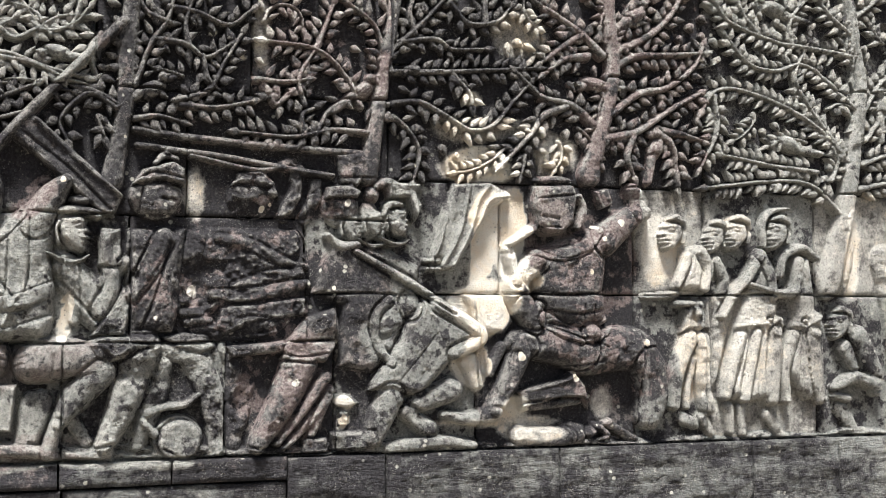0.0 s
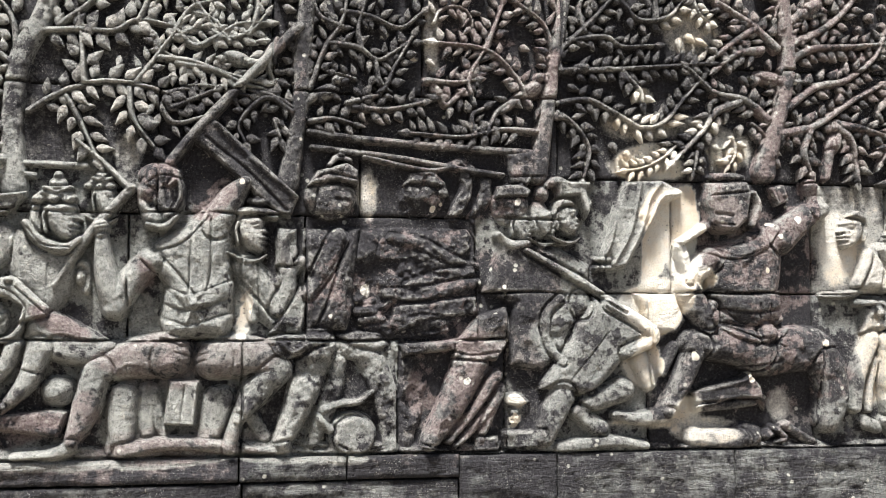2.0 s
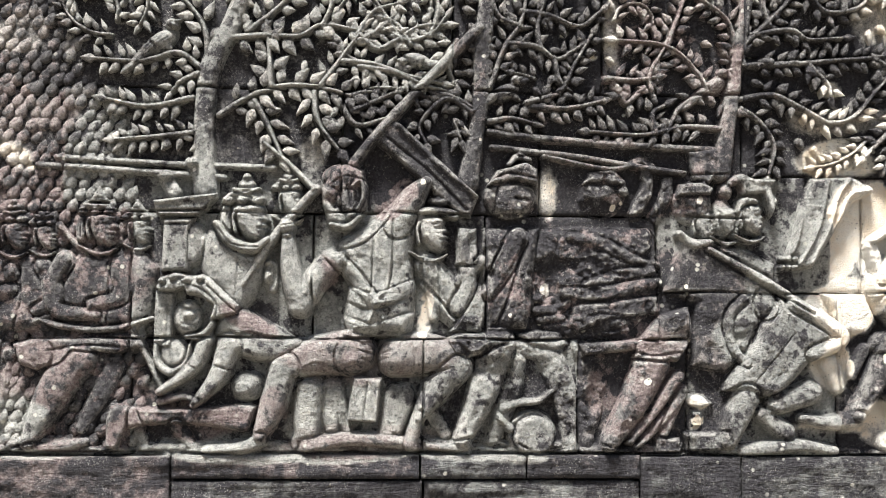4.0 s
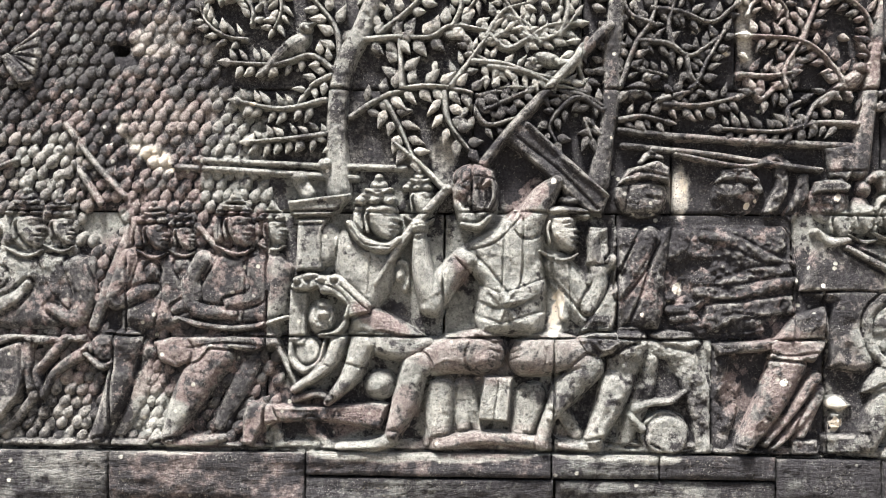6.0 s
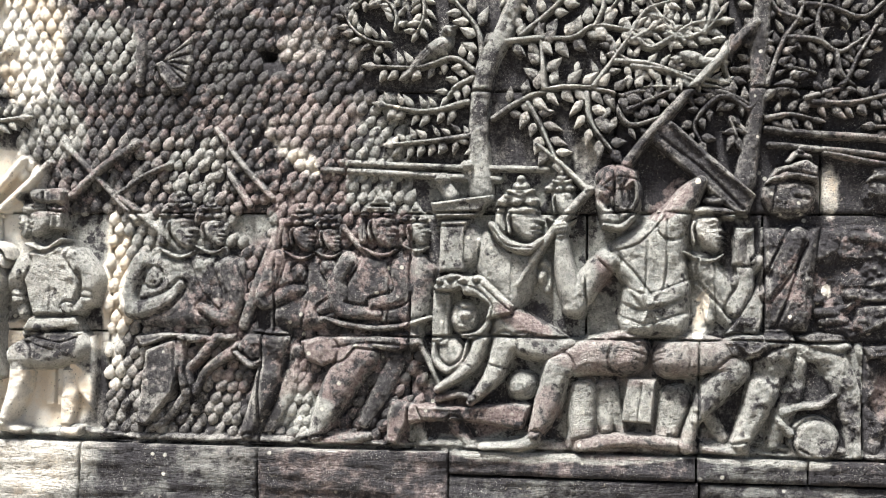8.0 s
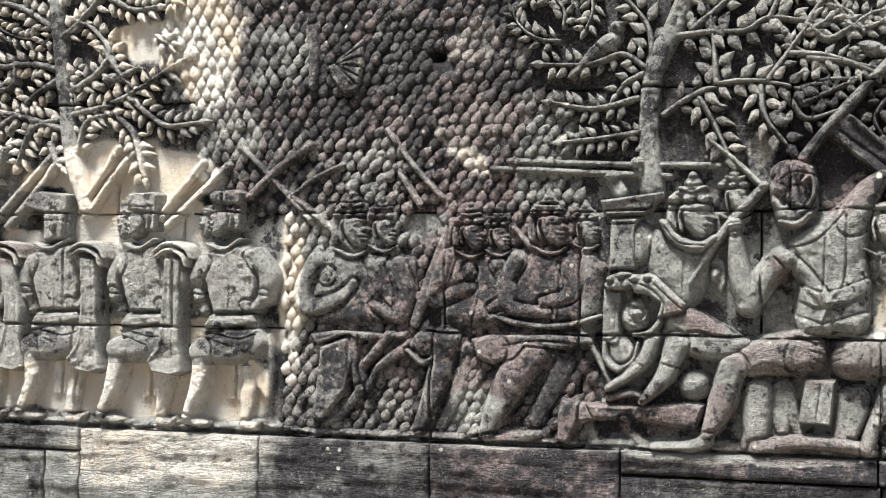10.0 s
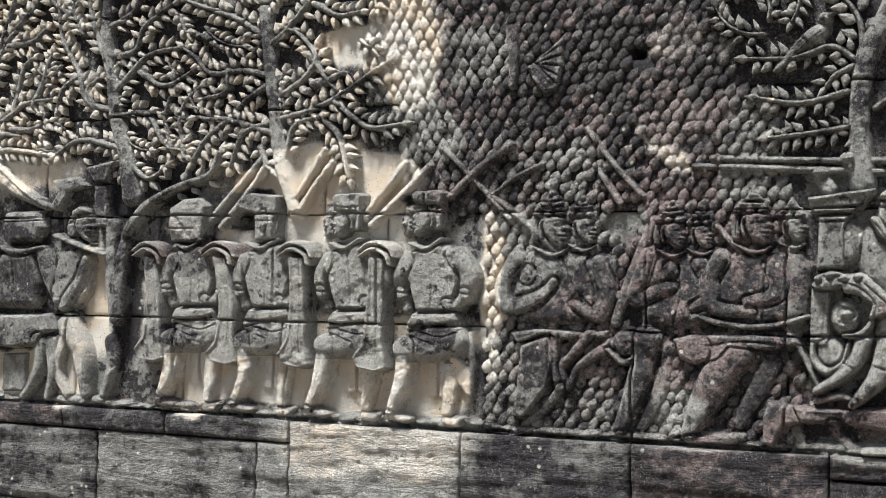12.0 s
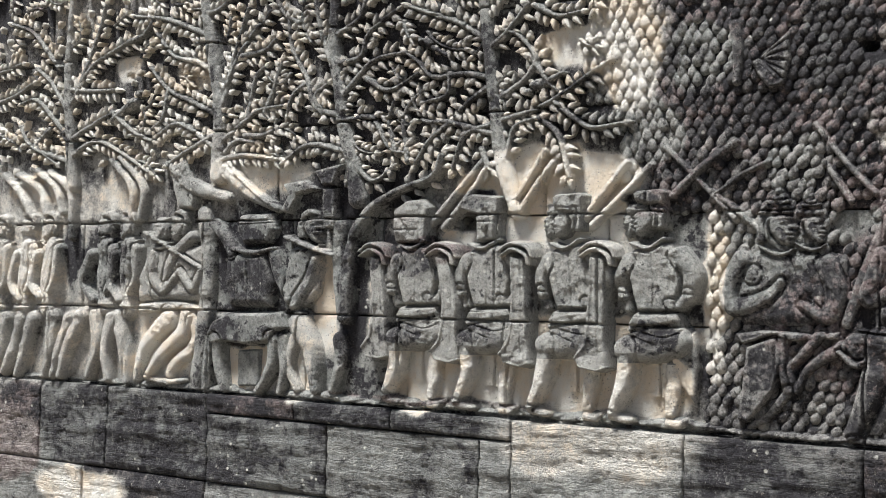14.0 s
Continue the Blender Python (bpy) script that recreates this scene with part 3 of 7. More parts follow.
patch((-0.072, 1.157), 0.16, 0.2, clean=0.08, dark=0.42, purple=0.12)
patch((0.064, 1.499), 0.08, 0.14, clean=0.16, dark=0.25, purple=0.05)
patch((-0.161, 1.601), 0.07, 0.1, clean=0.12, dark=0.28, purple=0.1)
patch((0.291, 0.840), 0.26, 0.02, clean=0.45)
patch((0.895, 0.634), 0.75, 0.09, clean=0.05, dark=0.62, purple=0.15)
patch((-1.535, 1.391), 0.25, 0.24, clean=0.10, dark=0.22, purple=0.05)
patch((-1.533, 1.067), 0.34, 0.09, clean=0.07, dark=0.3, purple=0.55)
patch((-1.659, 1.717), 0.09, 0.08, clean=0.1, dark=0.35, purple=0.7)
patch((-1.552, 0.855), 0.3, 0.09, clean=0.16, dark=0.15, purple=0.0)
patch((-1.491, 0.816), 0.3, 0.03, clean=0.2, dark=0.2, purple=0.5)
patch((-1.985, 1.490), 0.17, 0.2, clean=0.10, dark=0.16, purple=0.0)
patch((-1.803, 1.757), 0.12, 0.08, clean=0.18, dark=0.2, purple=0.0)
patch((-2.145, 1.181), 0.18, 0.2, clean=0.14, dark=0.2, purple=0.2)
patch((-2.223, 0.875), 0.3, 0.08, clean=0.05, dark=0.45, purple=0.8)
patch((-2.625, 1.382), 0.36, 0.2, clean=0.03, dark=0.56, purple=0.9)
patch((-2.618, 0.992), 0.25, 0.2, clean=0.03, dark=0.66, purple=0.8)
patch((-3.295, 1.211), 0.2, 0.34, clean=0.06, dark=0.52, purple=0.15)
patch((-1.712, 0.742), 0.9, 0.03, clean=0.2, dark=0.25, purple=0.3)
patch((-3.094, 0.739), 0.6, 0.02, clean=0.28, dark=0.25, purple=0.4)
patch((-4.271, 1.764), 0.27, 0.13, clean=1.0, dark=0.0)
patch((-4.010, 1.782), 0.08, 0.18, clean=0.75, dark=0.0)
patch((-4.763, 1.724), 0.08, 0.12, clean=0.3, dark=0.3)
patch((-3.813, 0.896), 0.26, 0.15, clean=0.95, dark=0.0)
patch((-4.143, 0.883), 0.17, 0.13, clean=0.9, dark=0.0)
patch((-4.489, 0.893), 0.2, 0.14, clean=0.95, dark=0.0)
patch((-4.880, 0.902), 0.16, 0.14, clean=0.95, dark=0.0)
patch((-4.975, 1.166), 0.08, 0.1, clean=0.7, dark=0.0)
patch((-4.372, 1.553), 0.12, 0.12, clean=0.8, dark=0.0)
patch((-3.898, 1.369), 0.1, 0.1, clean=0.45, dark=0.1)
patch((-4.791, 0.785), 0.5, 0.015, clean=0.2, dark=0.4, purple=0.9)
patch((-4.112, 0.656), 0.45, 0.14, clean=0.42, dark=0.1, purple=0.2)
patch((-4.989, 1.581), 0.14, 0.11, clean=0.32, dark=0.15)
patch((-3.905, 1.665), 0.25, 0.09, clean=0.08, dark=0.3, purple=0.6)
patch((-4.897, 1.434), 0.28, 0.07, clean=0.05, dark=0.45, purple=0.8)
patch((-4.102, 1.344), 0.55, 0.16, clean=0.10, dark=0.26, purple=0.1)
patch((-4.893, 2.216), 0.5, 0.28, clean=0.06, dark=0.6, purple=0.05)
patch((-3.331, 2.165), 0.75, 0.5, clean=0.03, dark=0.64, purple=0.65)
patch((-3.911, 1.940), 0.2, 0.14, clean=0.14, dark=0.35, purple=0.1)
patch((-3.195, 0.985), 0.45, 0.3, clean=0.04, dark=0.60, purple=0.4)
patch((-6.530, 1.025), 0.3, 0.22, clean=0.7, dark=0.0)
patch((-5.936, 0.907), 0.16, 0.13, clean=0.92, dark=0.0)
patch((-5.514, 1.246), 0.12, 0.26, clean=0.75, dark=0.0)
patch((-5.644, 0.894), 0.08, 0.16, clean=0.8, dark=0.0)
patch((-5.964, 1.810), 0.35, 0.10, clean=0.62, dark=0.0)
patch((-5.839, 1.378), 0.36, 0.3, clean=0.06, dark=0.40, purple=0.1)
patch((-6.015, 1.043), 0.3, 0.08, clean=0.06, dark=0.45, purple=0.1)
patch((-7.457, 1.813), 0.22, 0.1, clean=0.55, dark=0.1)
patch((-6.901, 1.766), 0.18, 0.12, clean=0.5, dark=0.1)
patch((-7.530, 1.275), 0.25, 0.35, clean=0.27, dark=0.25)
patch((-6.504, 1.434), 0.25, 0.3, clean=0.24, dark=0.2, purple=0.0)
patch((-6.976, 1.434), 0.2, 0.25, clean=0.16, dark=0.4, purple=0.1)
patch((-6.415, 2.394), 0.8, 0.35, clean=0.14, dark=0.42, purple=0.0)
patch((-7.622, 2.236), 0.6, 0.4, clean=0.2, dark=0.33, purple=0.0)
patch((-6.861, 2.446), 0.12, 0.08, clean=0.6, dark=0.0)
patch((-6.373, 2.361), 0.12, 0.08, clean=0.5, dark=0.1)
patch((-6.331, 1.722), 0.12, 0.2, clean=0.2, dark=0.2, purple=0.0)
patch((-7.107, 0.183), 0.35, 0.1, clean=0.55, dark=0.1)
patch((-7.688, 0.379), 0.25, 0.2, clean=0.2, dark=0.3, purple=0.8)
patch((-2.863, 1.123), 0.55, 0.22, clean=0.03, dark=0.58, purple=0.7)

patch((-4.100, 2.308), 0.20, 0.10, clean=0.95, dark=0.0)
patch((-3.919, 2.263), 0.16, 0.22, clean=0.62, dark=0.0)
patch((-2.865, 1.849), 0.13, 0.04, clean=0.5, dark=0.2, turn=-45)
patch((-2.810, 2.237), 0.12, 0.08, clean=0.3, dark=0.3)
patch((-3.529, 1.349), 0.06, 0.24, clean=0.55, dark=0.0)
patch((-2.804, 0.928), 0.08, 0.1, clean=0.22, dark=0.2)
patch((-4.306, 1.086), 0.72, 0.10, clean=0.85, dark=0.12)
patch((-4.723, 1.314), 0.5, 0.12, clean=0.6, dark=0.2)
patch((-4.001, 1.391), 0.3, 0.14, clean=0.5, dark=0.15)
patch((-1.738, 1.085), 0.16, 0.06, clean=0.06, dark=0.30, purple=0.6)
patch((-1.888, 0.912), 0.06, 0.12, clean=0.05, dark=0.34, purple=0.6, turn=-15)
patch((-1.345, 1.108), 0.13, 0.06, clean=0.08, dark=0.38, purple=0.5)
patch((-1.720, 1.388), 0.07, 0.08, clean=0.06, dark=0.30, purple=0.7, turn=30)
patch((-1.458, 1.654), 0.09, 0.05, clean=0.10, dark=0.25, purple=0.75, turn=45)
patch((-1.652, 1.735), 0.07, 0.05, clean=0.06, dark=0.32, purple=0.8)
patch((-1.862, 1.407), 0.16, 0.18, clean=0.14, dark=0.12, purple=0.0)
patch((-2.046, 1.447), 0.13, 0.16, clean=0.16, dark=0.10, purple=0.0)
patch((-1.764, 1.806), 0.05, 0.06, clean=0.30, dark=0.05, purple=0.0)
patch((-1.345, 1.249), 0.020, 0.075, clean=1.0, dark=0.0, purple=0.0)
patch((-1.332, 1.533), 0.06, 0.08, clean=0.26, dark=0.05, purple=0.0)
patch((-1.962, 1.204), 0.12, 0.05, clean=0.08, dark=0.30, purple=0.7, turn=-25)
patch((-1.554, 0.765), 0.30, 0.04, clean=0.10, dark=0.25, purple=0.6)
patch((-4.101, 1.735), 0.24, 0.10, clean=1.0, dark=0.0, purple=0.0)
patch((-4.270, 1.551), 0.30, 0.07, clean=1.0, dark=0.0, purple=0.0)
patch((-4.565, 1.745), 0.12, 0.06, clean=0.8, dark=0.0, purple=0.0)
patch((-4.020, 1.595), 0.16, 0.06, clean=1.0, dark=0.0, purple=0.0)
patch((-4.715, 1.505), 0.10, 0.03, clean=0.6, dark=0.0, purple=0.0)
patch((-4.010, 2.337), 0.13, 0.22, clean=0.9, dark=0.0, purple=0.0)
patch((-4.194, 2.314), 0.14, 0.06, clean=1.0, dark=0.0, purple=0.0)
patch((-3.528, 1.280), 0.05, 0.30, clean=0.85, dark=0.0, purple=0.0)
patch((-5.314, 1.355), 0.07, 0.36, clean=0.03, dark=0.74, purple=0.0)
patch((-5.407, 1.764), 0.14, 0.10, clean=0.03, dark=0.74, purple=0.0)
patch((-5.062, 1.731), 0.12, 0.07, clean=0.03, dark=0.78, purple=0.2)
patch((-3.618, 2.192), 0.14, 0.14, clean=0.05, dark=0.40, purple=0.0)
patch((-3.062, 2.236), 0.13, 0.16, clean=0.03, dark=0.74, purple=0.1)
patch((-2.770, 1.926), 0.16, 0.08, clean=0.16, dark=0.35, purple=0.7)
patch((-3.213, 1.764), 0.12, 0.10, clean=0.05, dark=0.45, purple=0.0)
patch((-3.756, 1.906), 0.10, 0.10, clean=0.20, dark=0.25, purple=0.0)
patch((-3.935, 2.250), 0.08, 0.20, clean=1.0, dark=0.0, purple=0.0)
patch((-2.774, 2.267), 0.10, 0.10, clean=0.22, dark=0.35, purple=0.6)
patch((-2.778, 0.876), 0.10, 0.08, clean=0.14, dark=0.20, purple=0.0)
patch((0.215, 1.523), 0.05, 0.16, clean=1.0, dark=0.0, purple=0.0, turn=-20)
patch((0.173, 1.274), 0.10, 0.07, clean=1.0, dark=0.0, purple=0.0)
patch((0.149, 1.070), 0.06, 0.08, clean=0.95, dark=0.0, purple=0.0)
patch((0.326, 1.656), 0.035, 0.10, clean=0.9, dark=0.0, purple=0.0)
patch((0.198, 1.837), 0.14, 0.06, clean=0.8, dark=0.0, purple=0.0)
patch((0.530, 1.883), 0.10, 0.07, clean=0.45, dark=0.1, purple=0.0)
for at, ru, rz in (((-4.947, 0.914), 0.12, 0.10), ((-4.599, 0.917), 0.12, 0.10), ((-4.188, 0.922), 0.13, 0.10), ((-3.778, 0.940), 0.16, 0.11), ((-5.939, 0.901), 0.10, 0.08), ((-5.468, 1.200), 0.06, 0.14), ((-5.561, 0.926), 0.05, 0.10), ((-5.957, 0.880), 0.08, 0.08)):
    patch(at, ru, rz, clean=1.0, dark=0.0, purple=0.0)
for at, ru, rz in (((-4.982, 1.086), 0.10, 0.05), ((-4.590, 1.096), 0.11, 0.06), ((-4.126, 1.086), 0.11, 0.05), ((-3.756, 1.097), 0.12, 0.06), ((-4.917, 1.383), 0.14, 0.06), ((-3.829, 1.650), 0.08, 0.04), ((-4.605, 1.674), 0.07, 0.04)):
    patch(at, ru, rz, clean=0.06, dark=0.52, purple=0.35)
patch((-5.935, 1.350), 0.20, 0.20, clean=0.03, dark=0.62, purple=0.0)
patch((-5.963, 1.059), 0.22, 0.06, clean=0.03, dark=0.60, purple=0.0)
patch((-6.511, 0.998), 0.24, 0.14, clean=0.9, dark=0.0, purple=0.0)
patch((-6.483, 1.346), 0.22, 0.14, clean=0.30, dark=0.10, purple=0.0)
patch((-7.021, 1.373), 0.16, 0.20, clean=0.10, dark=0.42, purple=0.0)
patch((-7.561, 1.370), 0.25, 0.22, clean=0.5, dark=0.08, purple=0.0)
patch((-7.581, 1.815), 0.25, 0.08, clean=0.9, dark=0.0, purple=0.0)
patch((-7.278, 1.464), 0.06, 0.20, clean=0.03, dark=0.66, purple=0.0)
for at, r in (((-0.351, 1.660), 0.017), ((-1.358, 1.711), 0.011), ((-0.840, 2.267), 0.014), ((-0.739, 2.191), 0.018), ((-0.319, 2.116), 0.016), ((-1.150, 1.872), 0.007), ((-0.550, 1.000), 0.014), ((-0.664, 1.631), 0.012), ((-0.633, 1.648), 0.008), ((-1.361, 1.711), 0.011),
              ((0.630, 1.414), 0.014), ((0.680, 1.542), 0.012), ((0.750, 1.611), 0.017), ((0.661, 1.593), 0.010), ((0.328, 1.089), 0.019), ((0.863, 1.139), 0.017), ((-2.173, 1.746), 0.008), ((-1.042, 1.237), 0.010), ((-2.456, 1.870), 0.015), ((-2.448, 1.995), 0.018), ((-2.747, 1.755), 0.012),
              ((-3.453, 0.764), 0.018), ((-0.400, 1.346), 0.008), ((0.566, 1.009), 0.018), ((-0.915, 1.333), 0.019), ((0.993, 2.355), 0.012)):
    patch(at, r * 0.7, r * 0.8, clean=1.0, dark=0.0)

def lay(parent, u0, u1, z0, z1, proud):
    """One block, its face hewn uneven and its edges worn round."""
    g = 0.0018
    cell = 0.008 if proud else 0.014
    nu, nz = max(4, int((u1 - u0) / cell)), max(4, int((z1 - z0) / cell))
    ease = lambda n: np.concatenate(([0, 0.004], np.linspace(0.016, 1 - 0.016, n), [1 - 0.004, 1]))
    U, Z = np.meshgrid(u0 + g + (u1 - u0 - 2 * g) * ease(nu), z0 + g + (z1 - z0 - 2 * g) * ease(nz))
    edge = np.minimum(np.minimum(U - u0, u1 - U), np.minimum(Z - z0, z1 - Z)) - g
    H = proud + (fractal(U, Z, 0.12, 8) - 0.5) * 0.016 - 0.010 * np.exp(-edge / 0.005) - 0.02 * np.exp(-edge / 0.012) * np.clip(fractal(U, Z, 0.09, 31) * 3 - 1.9, 0, 1) + (lattice(U * 0 + u0, Z * 0 + z0, 0.37, 3) - 0.5) * 0.008
    if proud:
        # bedding planes: long shelves, worn back in places
        bed = fractal(U * 0.16, Z + 0.012 * fractal(U, Z, 0.3, 60), 0.055, 61) - 0.5
        H = H + bed * 0.030 - 0.008 * np.clip(np.abs(np.sin(bed * 40)) * -6 + 1, 0, 1) - 0.012 * np.clip(fractal(U, Z, 0.16, 63) * 4 - 2.6, 0, 1)
    for a, b, lo, hi in HOLES:
        H = np.where((U > a) & (U < b) & (Z > lo) & (Z < hi), -0.085, H)
    rim = np.zeros(U.shape, bool)
    rim[0], rim[-1], rim[:, 0], rim[:, -1] = True, True, True, True
    H = np.where(rim, -0.10, H)
    # carved ground, most of all behind the leaves, gets lichen and shade as colour
    return sheet("stone_block", U, Z, H, np.ones((U.shape[0] - 1, U.shape[1] - 1), bool), M_PLINTH if proud else M_STONE, parent, lichen_shade=0.0 if proud else (0.16 if z1 < 1.8 else 0.30 if z1 < 2.1 else 0.44))


def box_part(name, lo, hi, mat, parent=None):
    bm = bmesh.new()
    bmesh.ops.create_cube(bm, size=1)
    for v in bm.verts:
        v.co = [(a + b) / 2 + c * (b - a) for a, b, c in zip(lo, hi, v.co)]
    bmesh.ops.bevel(bm, geom=bm.edges[:], offset=0.01, segments=1, affect="EDGES")
    me = bpy.data.meshes.new(name)
    bm.to_mesh(me)
    bm.free()
    me.materials.append(mat)
    ob = new(name, me)
    ob.parent = parent
    return ob


wall = tagged(box_part("wall_north", (-9.2, FACE + 0.09, -0.05), (4.2, FACE + 0.6, 3.4), M_STONE), "weathered sandstone temple wall of large dry-laid blocks", "wall", kind="structure")
bm = bmesh.new()
bmesh.ops.create_grid(bm, x_segments=60, y_segments=60, size=400)
me = bpy.data.meshes.new("ground")
bm.to_mesh(me)
bm.free()
earth = bpy.data.materials.new("trodden_earth")
earth.use_nodes = True
n_e = earth.node_tree.nodes.new("ShaderNodeTexNoise")
n_e.inputs["Scale"].default_value, n_e.inputs["Detail"].default_value = 3.0, 8.0
r_e = earth.node_tree.nodes.new("ShaderNodeValToRGB")
r_e.color_ramp.elements[0].color, r_e.color_ramp.elements[1].color = (0.10, 0.085, 0.065, 1), (0.22, 0.19, 0.15, 1)
c_e = earth.node_tree.nodes.new("ShaderNodeTexCoord")
earth.node_tree.links.new(c_e.outputs["Object"], n_e.inputs["Vector"])
earth.node_tree.links.new(n_e.outputs["Fac"], r_e.inputs["Fac"])
earth.node_tree.links.new(r_e.outputs["Color"], earth.node_tree.nodes["Principled BSDF"].inputs["Base Color"])
earth.node_tree.nodes["Principled BSDF"].inputs["Roughness"].default_value = 0.95
me.materials.append(earth)
tagged(new("ground", me), "bare trodden earth before the wall", "ground", kind="structure")

# ---- carved figures ----
PROFILE = ((0.50, 0.62), (0.66, 0.30), (0.61, 0.16), (0.84, -0.12), (0.70, -0.22), (0.80, -0.35), (0.71, -0.43), (0.78, -0.53), (0.67, -0.63), (0.70, -0.84), (0.44, -1.02), (-0.02, -0.86), (-0.42, -0.42), (-0.62, 0.10), (-0.58, 0.62))


def profile(c, at, r, face=1, h=0.07, hat="", hair=True, collar=True, wide=1.0):
    """A head seen from the side: brow, nose, lips and chin in outline, an almond eye, a long ear, hair, headdress and collar."""
    q = lambda x, y: (at[0] + face * x * r * wide, at[1] + y * r)
    c.line = 1.0
    k = min(1.0, r / 0.095)
    if hair:
        c.slab([q(-0.30, 0.55), q(-0.95, 0.50), q(-1.08, -0.20), q(-1.02, -0.78), q(-0.60, -0.82), q(-0.50, -0.30)], h * 0.78, 0.16 * r)
        for n in range(4):
            c.cut([q(-0.62 - 0.11 * n, 0.40), q(-0.68 - 0.11 * n, -0.20), q(-0.70 - 0.10 * n, -0.80)], 0.0025, 0.006)
    c.slab([q(x, y) for x, y in PROFILE], h, 0.34 * r)
    c.line = 0.0
    c.dome(q(0.12, -0.22), 0.46 * r * wide, 0.56 * r, h * 1.02, flat=2.6)
    c.ridge([q(0.12, 0.26), q(0.38, 0.34), q(0.62, 0.24)], 0.06 * r, 0.006 * k).ridge([q(0.20, 0.10), q(0.40, 0.17), q(0.58, 0.10)], 0.05 * r, 0.005 * k)
    c.cut([q(0.18, 0.04), q(0.38, 0.00), q(0.58, 0.05)], 0.0030, 0.006 * k).cut([q(0.50, -0.02), q(0.60, -0.16), q(0.56, -0.24)], 0.0032, 0.005 * k)
    c.ridge([q(0.46, -0.34), q(0.74, -0.34)], 0.06 * r, 0.006 * k).ridge([q(0.50, -0.53), q(0.72, -0.52)], 0.06 * r, 0.006 * k).cut([q(0.40, -0.44), q(0.74, -0.43)], 0.0030, 0.006 * k).cut([q(0.5, -0.66), q(0.70, -0.64)], 0.004, 0.004 * k)
    c.line = 1.0
    c.limb([q(-0.44, 0.24), q(-0.52, -0.05), q(-0.44, -0.56)], [0.10 * r, 0.08 * r, 0.08 * r], h * 1.0)
    if hat in ("helm", "point"):
        c.slab([q(-1.00, 0.44), q(0.62, 0.50), q(0.66, 0.70), q(0.42, 0.94), q(-0.62, 0.96), q(-0.96, 0.72)], h * 1.0, 0.16 * r)
        for k in range(3):
            c.dome(q(-0.70 + 0.52 * k, 0.58), 0.29 * r * wide, 0.17 * r, h * 1.06)
        if hat == "helm":
            c.limb([q(-0.50, 1.00), q(-0.05, 0.94), q(0.40, 1.02)], [0.10 * r, 0.15 * r, 0.10 * r], h * 1.0)
            c.dome(q(-0.06, 1.20), 0.34 * r * wide, 0.26 * r, h * 0.96).dome(q(-0.06, 1.46), 0.18 * r * wide, 0.20 * r, h * 0.88)
        else:
            c.slab([q(-0.62, 0.96), q(0.46, 0.96), q(0.22, 1.22), q(-0.06, 1.72), q(-0.34, 1.22)], h * 0.92, 0.12 * r)
            c.cut([q(-0.5, 1.12), q(0.36, 1.12)], 0.003, 0.008)
    elif hat == "bound":
        c.slab([q(0.50, 0.58), q(0.36, 0.84), q(-0.16, 1.00), q(-0.62, 0.76), q(-0.72, 0.10), q(-0.52, 0.06), q(-0.40, 0.40), q(0.08, 0.60)], h * 1.02, 0.14 * r)
    elif hat == "block":
        c.slab([q(0.60, 0.30), q(0.62, 0.88), q(0.42, 1.02), q(-0.62, 1.08), q(-0.86, 0.94), q(-0.84, -0.62), q(-0.30, -0.66), q(-0.16, 0.20)], h * 1.12, 0.10 * r)
        c.cut([q(0.58, 0.44), q(-0.16, 0.40), q(-0.84, 0.44)], 0.0035, 0.006)
        c.limb([q(-0.44, 0.32), q(-0.46, -0.10), q(-0.40, -0.50)], [0.10 * r, 0.09 * r, 0.11 * r], h * 1.22)
    if collar:
        c.limb([q(-0.86, -0.92), q(-0.20, -1.24), q(0.36, -1.22), q(0.70, -1.02)], [0.06 * r, 0.12 * r, 0.11 * r, 0.04 * r], h * 0.98)
        c.cut([q(-0.80, -0.98), q(-0.15, -1.26), q(0.60, -1.10)], 0.0028, 0.006)
    return c


FIGURE = "carved figure"
DICE_2 = random.Random(11)

# the large kneeling man with the square headdress
c = Carving()
c.limb([(0.621, 1.098), (0.823, 1.111), (0.892, 1.039)], [0.0941, 0.0896, 0.0762], 0.092).limb([(0.892, 1.039), (0.911, 0.927), (0.890, 0.842)], [0.0803, 0.0714, 0.058], 0.086)
c.limb([(0.572, 1.114), (0.429, 1.141), (0.335, 1.133)], [0.0864, 0.0778, 0.0562], 0.09).limb([(0.353, 1.129), (0.292, 0.991), (0.231, 0.881)], [0.0514, 0.0428, 0.0364], 0.088).limb([(0.226, 0.866), (0.130, 0.853), (0.031, 0.869)], [0.0338, 0.0274, 0.019], 0.066)
c.slab([(0.379, 1.486), (0.491, 1.532), (0.625, 1.585), (0.753, 1.611), (0.722, 1.509), (0.701, 1.330), (0.715, 1.219), (0.597, 1.153), (0.441, 1.209), (0.402, 1.340), (0.369, 1.427)], 0.086, 0.09)
c.limb([(0.703, 1.542), (0.793, 1.618), (0.864, 1.652)], [0.0681, 0.0545, 0.0409], 0.09).limb([(0.854, 1.651), (0.849, 1.710), (0.829, 1.746)], [0.0452, 0.0384, 0.0294], 0.078).cut([(0.804, 1.709), (0.889, 1.702)], 0.003, 0.006)
c.limb([(0.407, 1.456), (0.331, 1.372), (0.354, 1.274)], [0.048, 0.048, 0.0523], 0.088).limb([(0.354, 1.274), (0.396, 1.209), (0.406, 1.274)], [0.0523, 0.0392, 0.0305], 0.086)
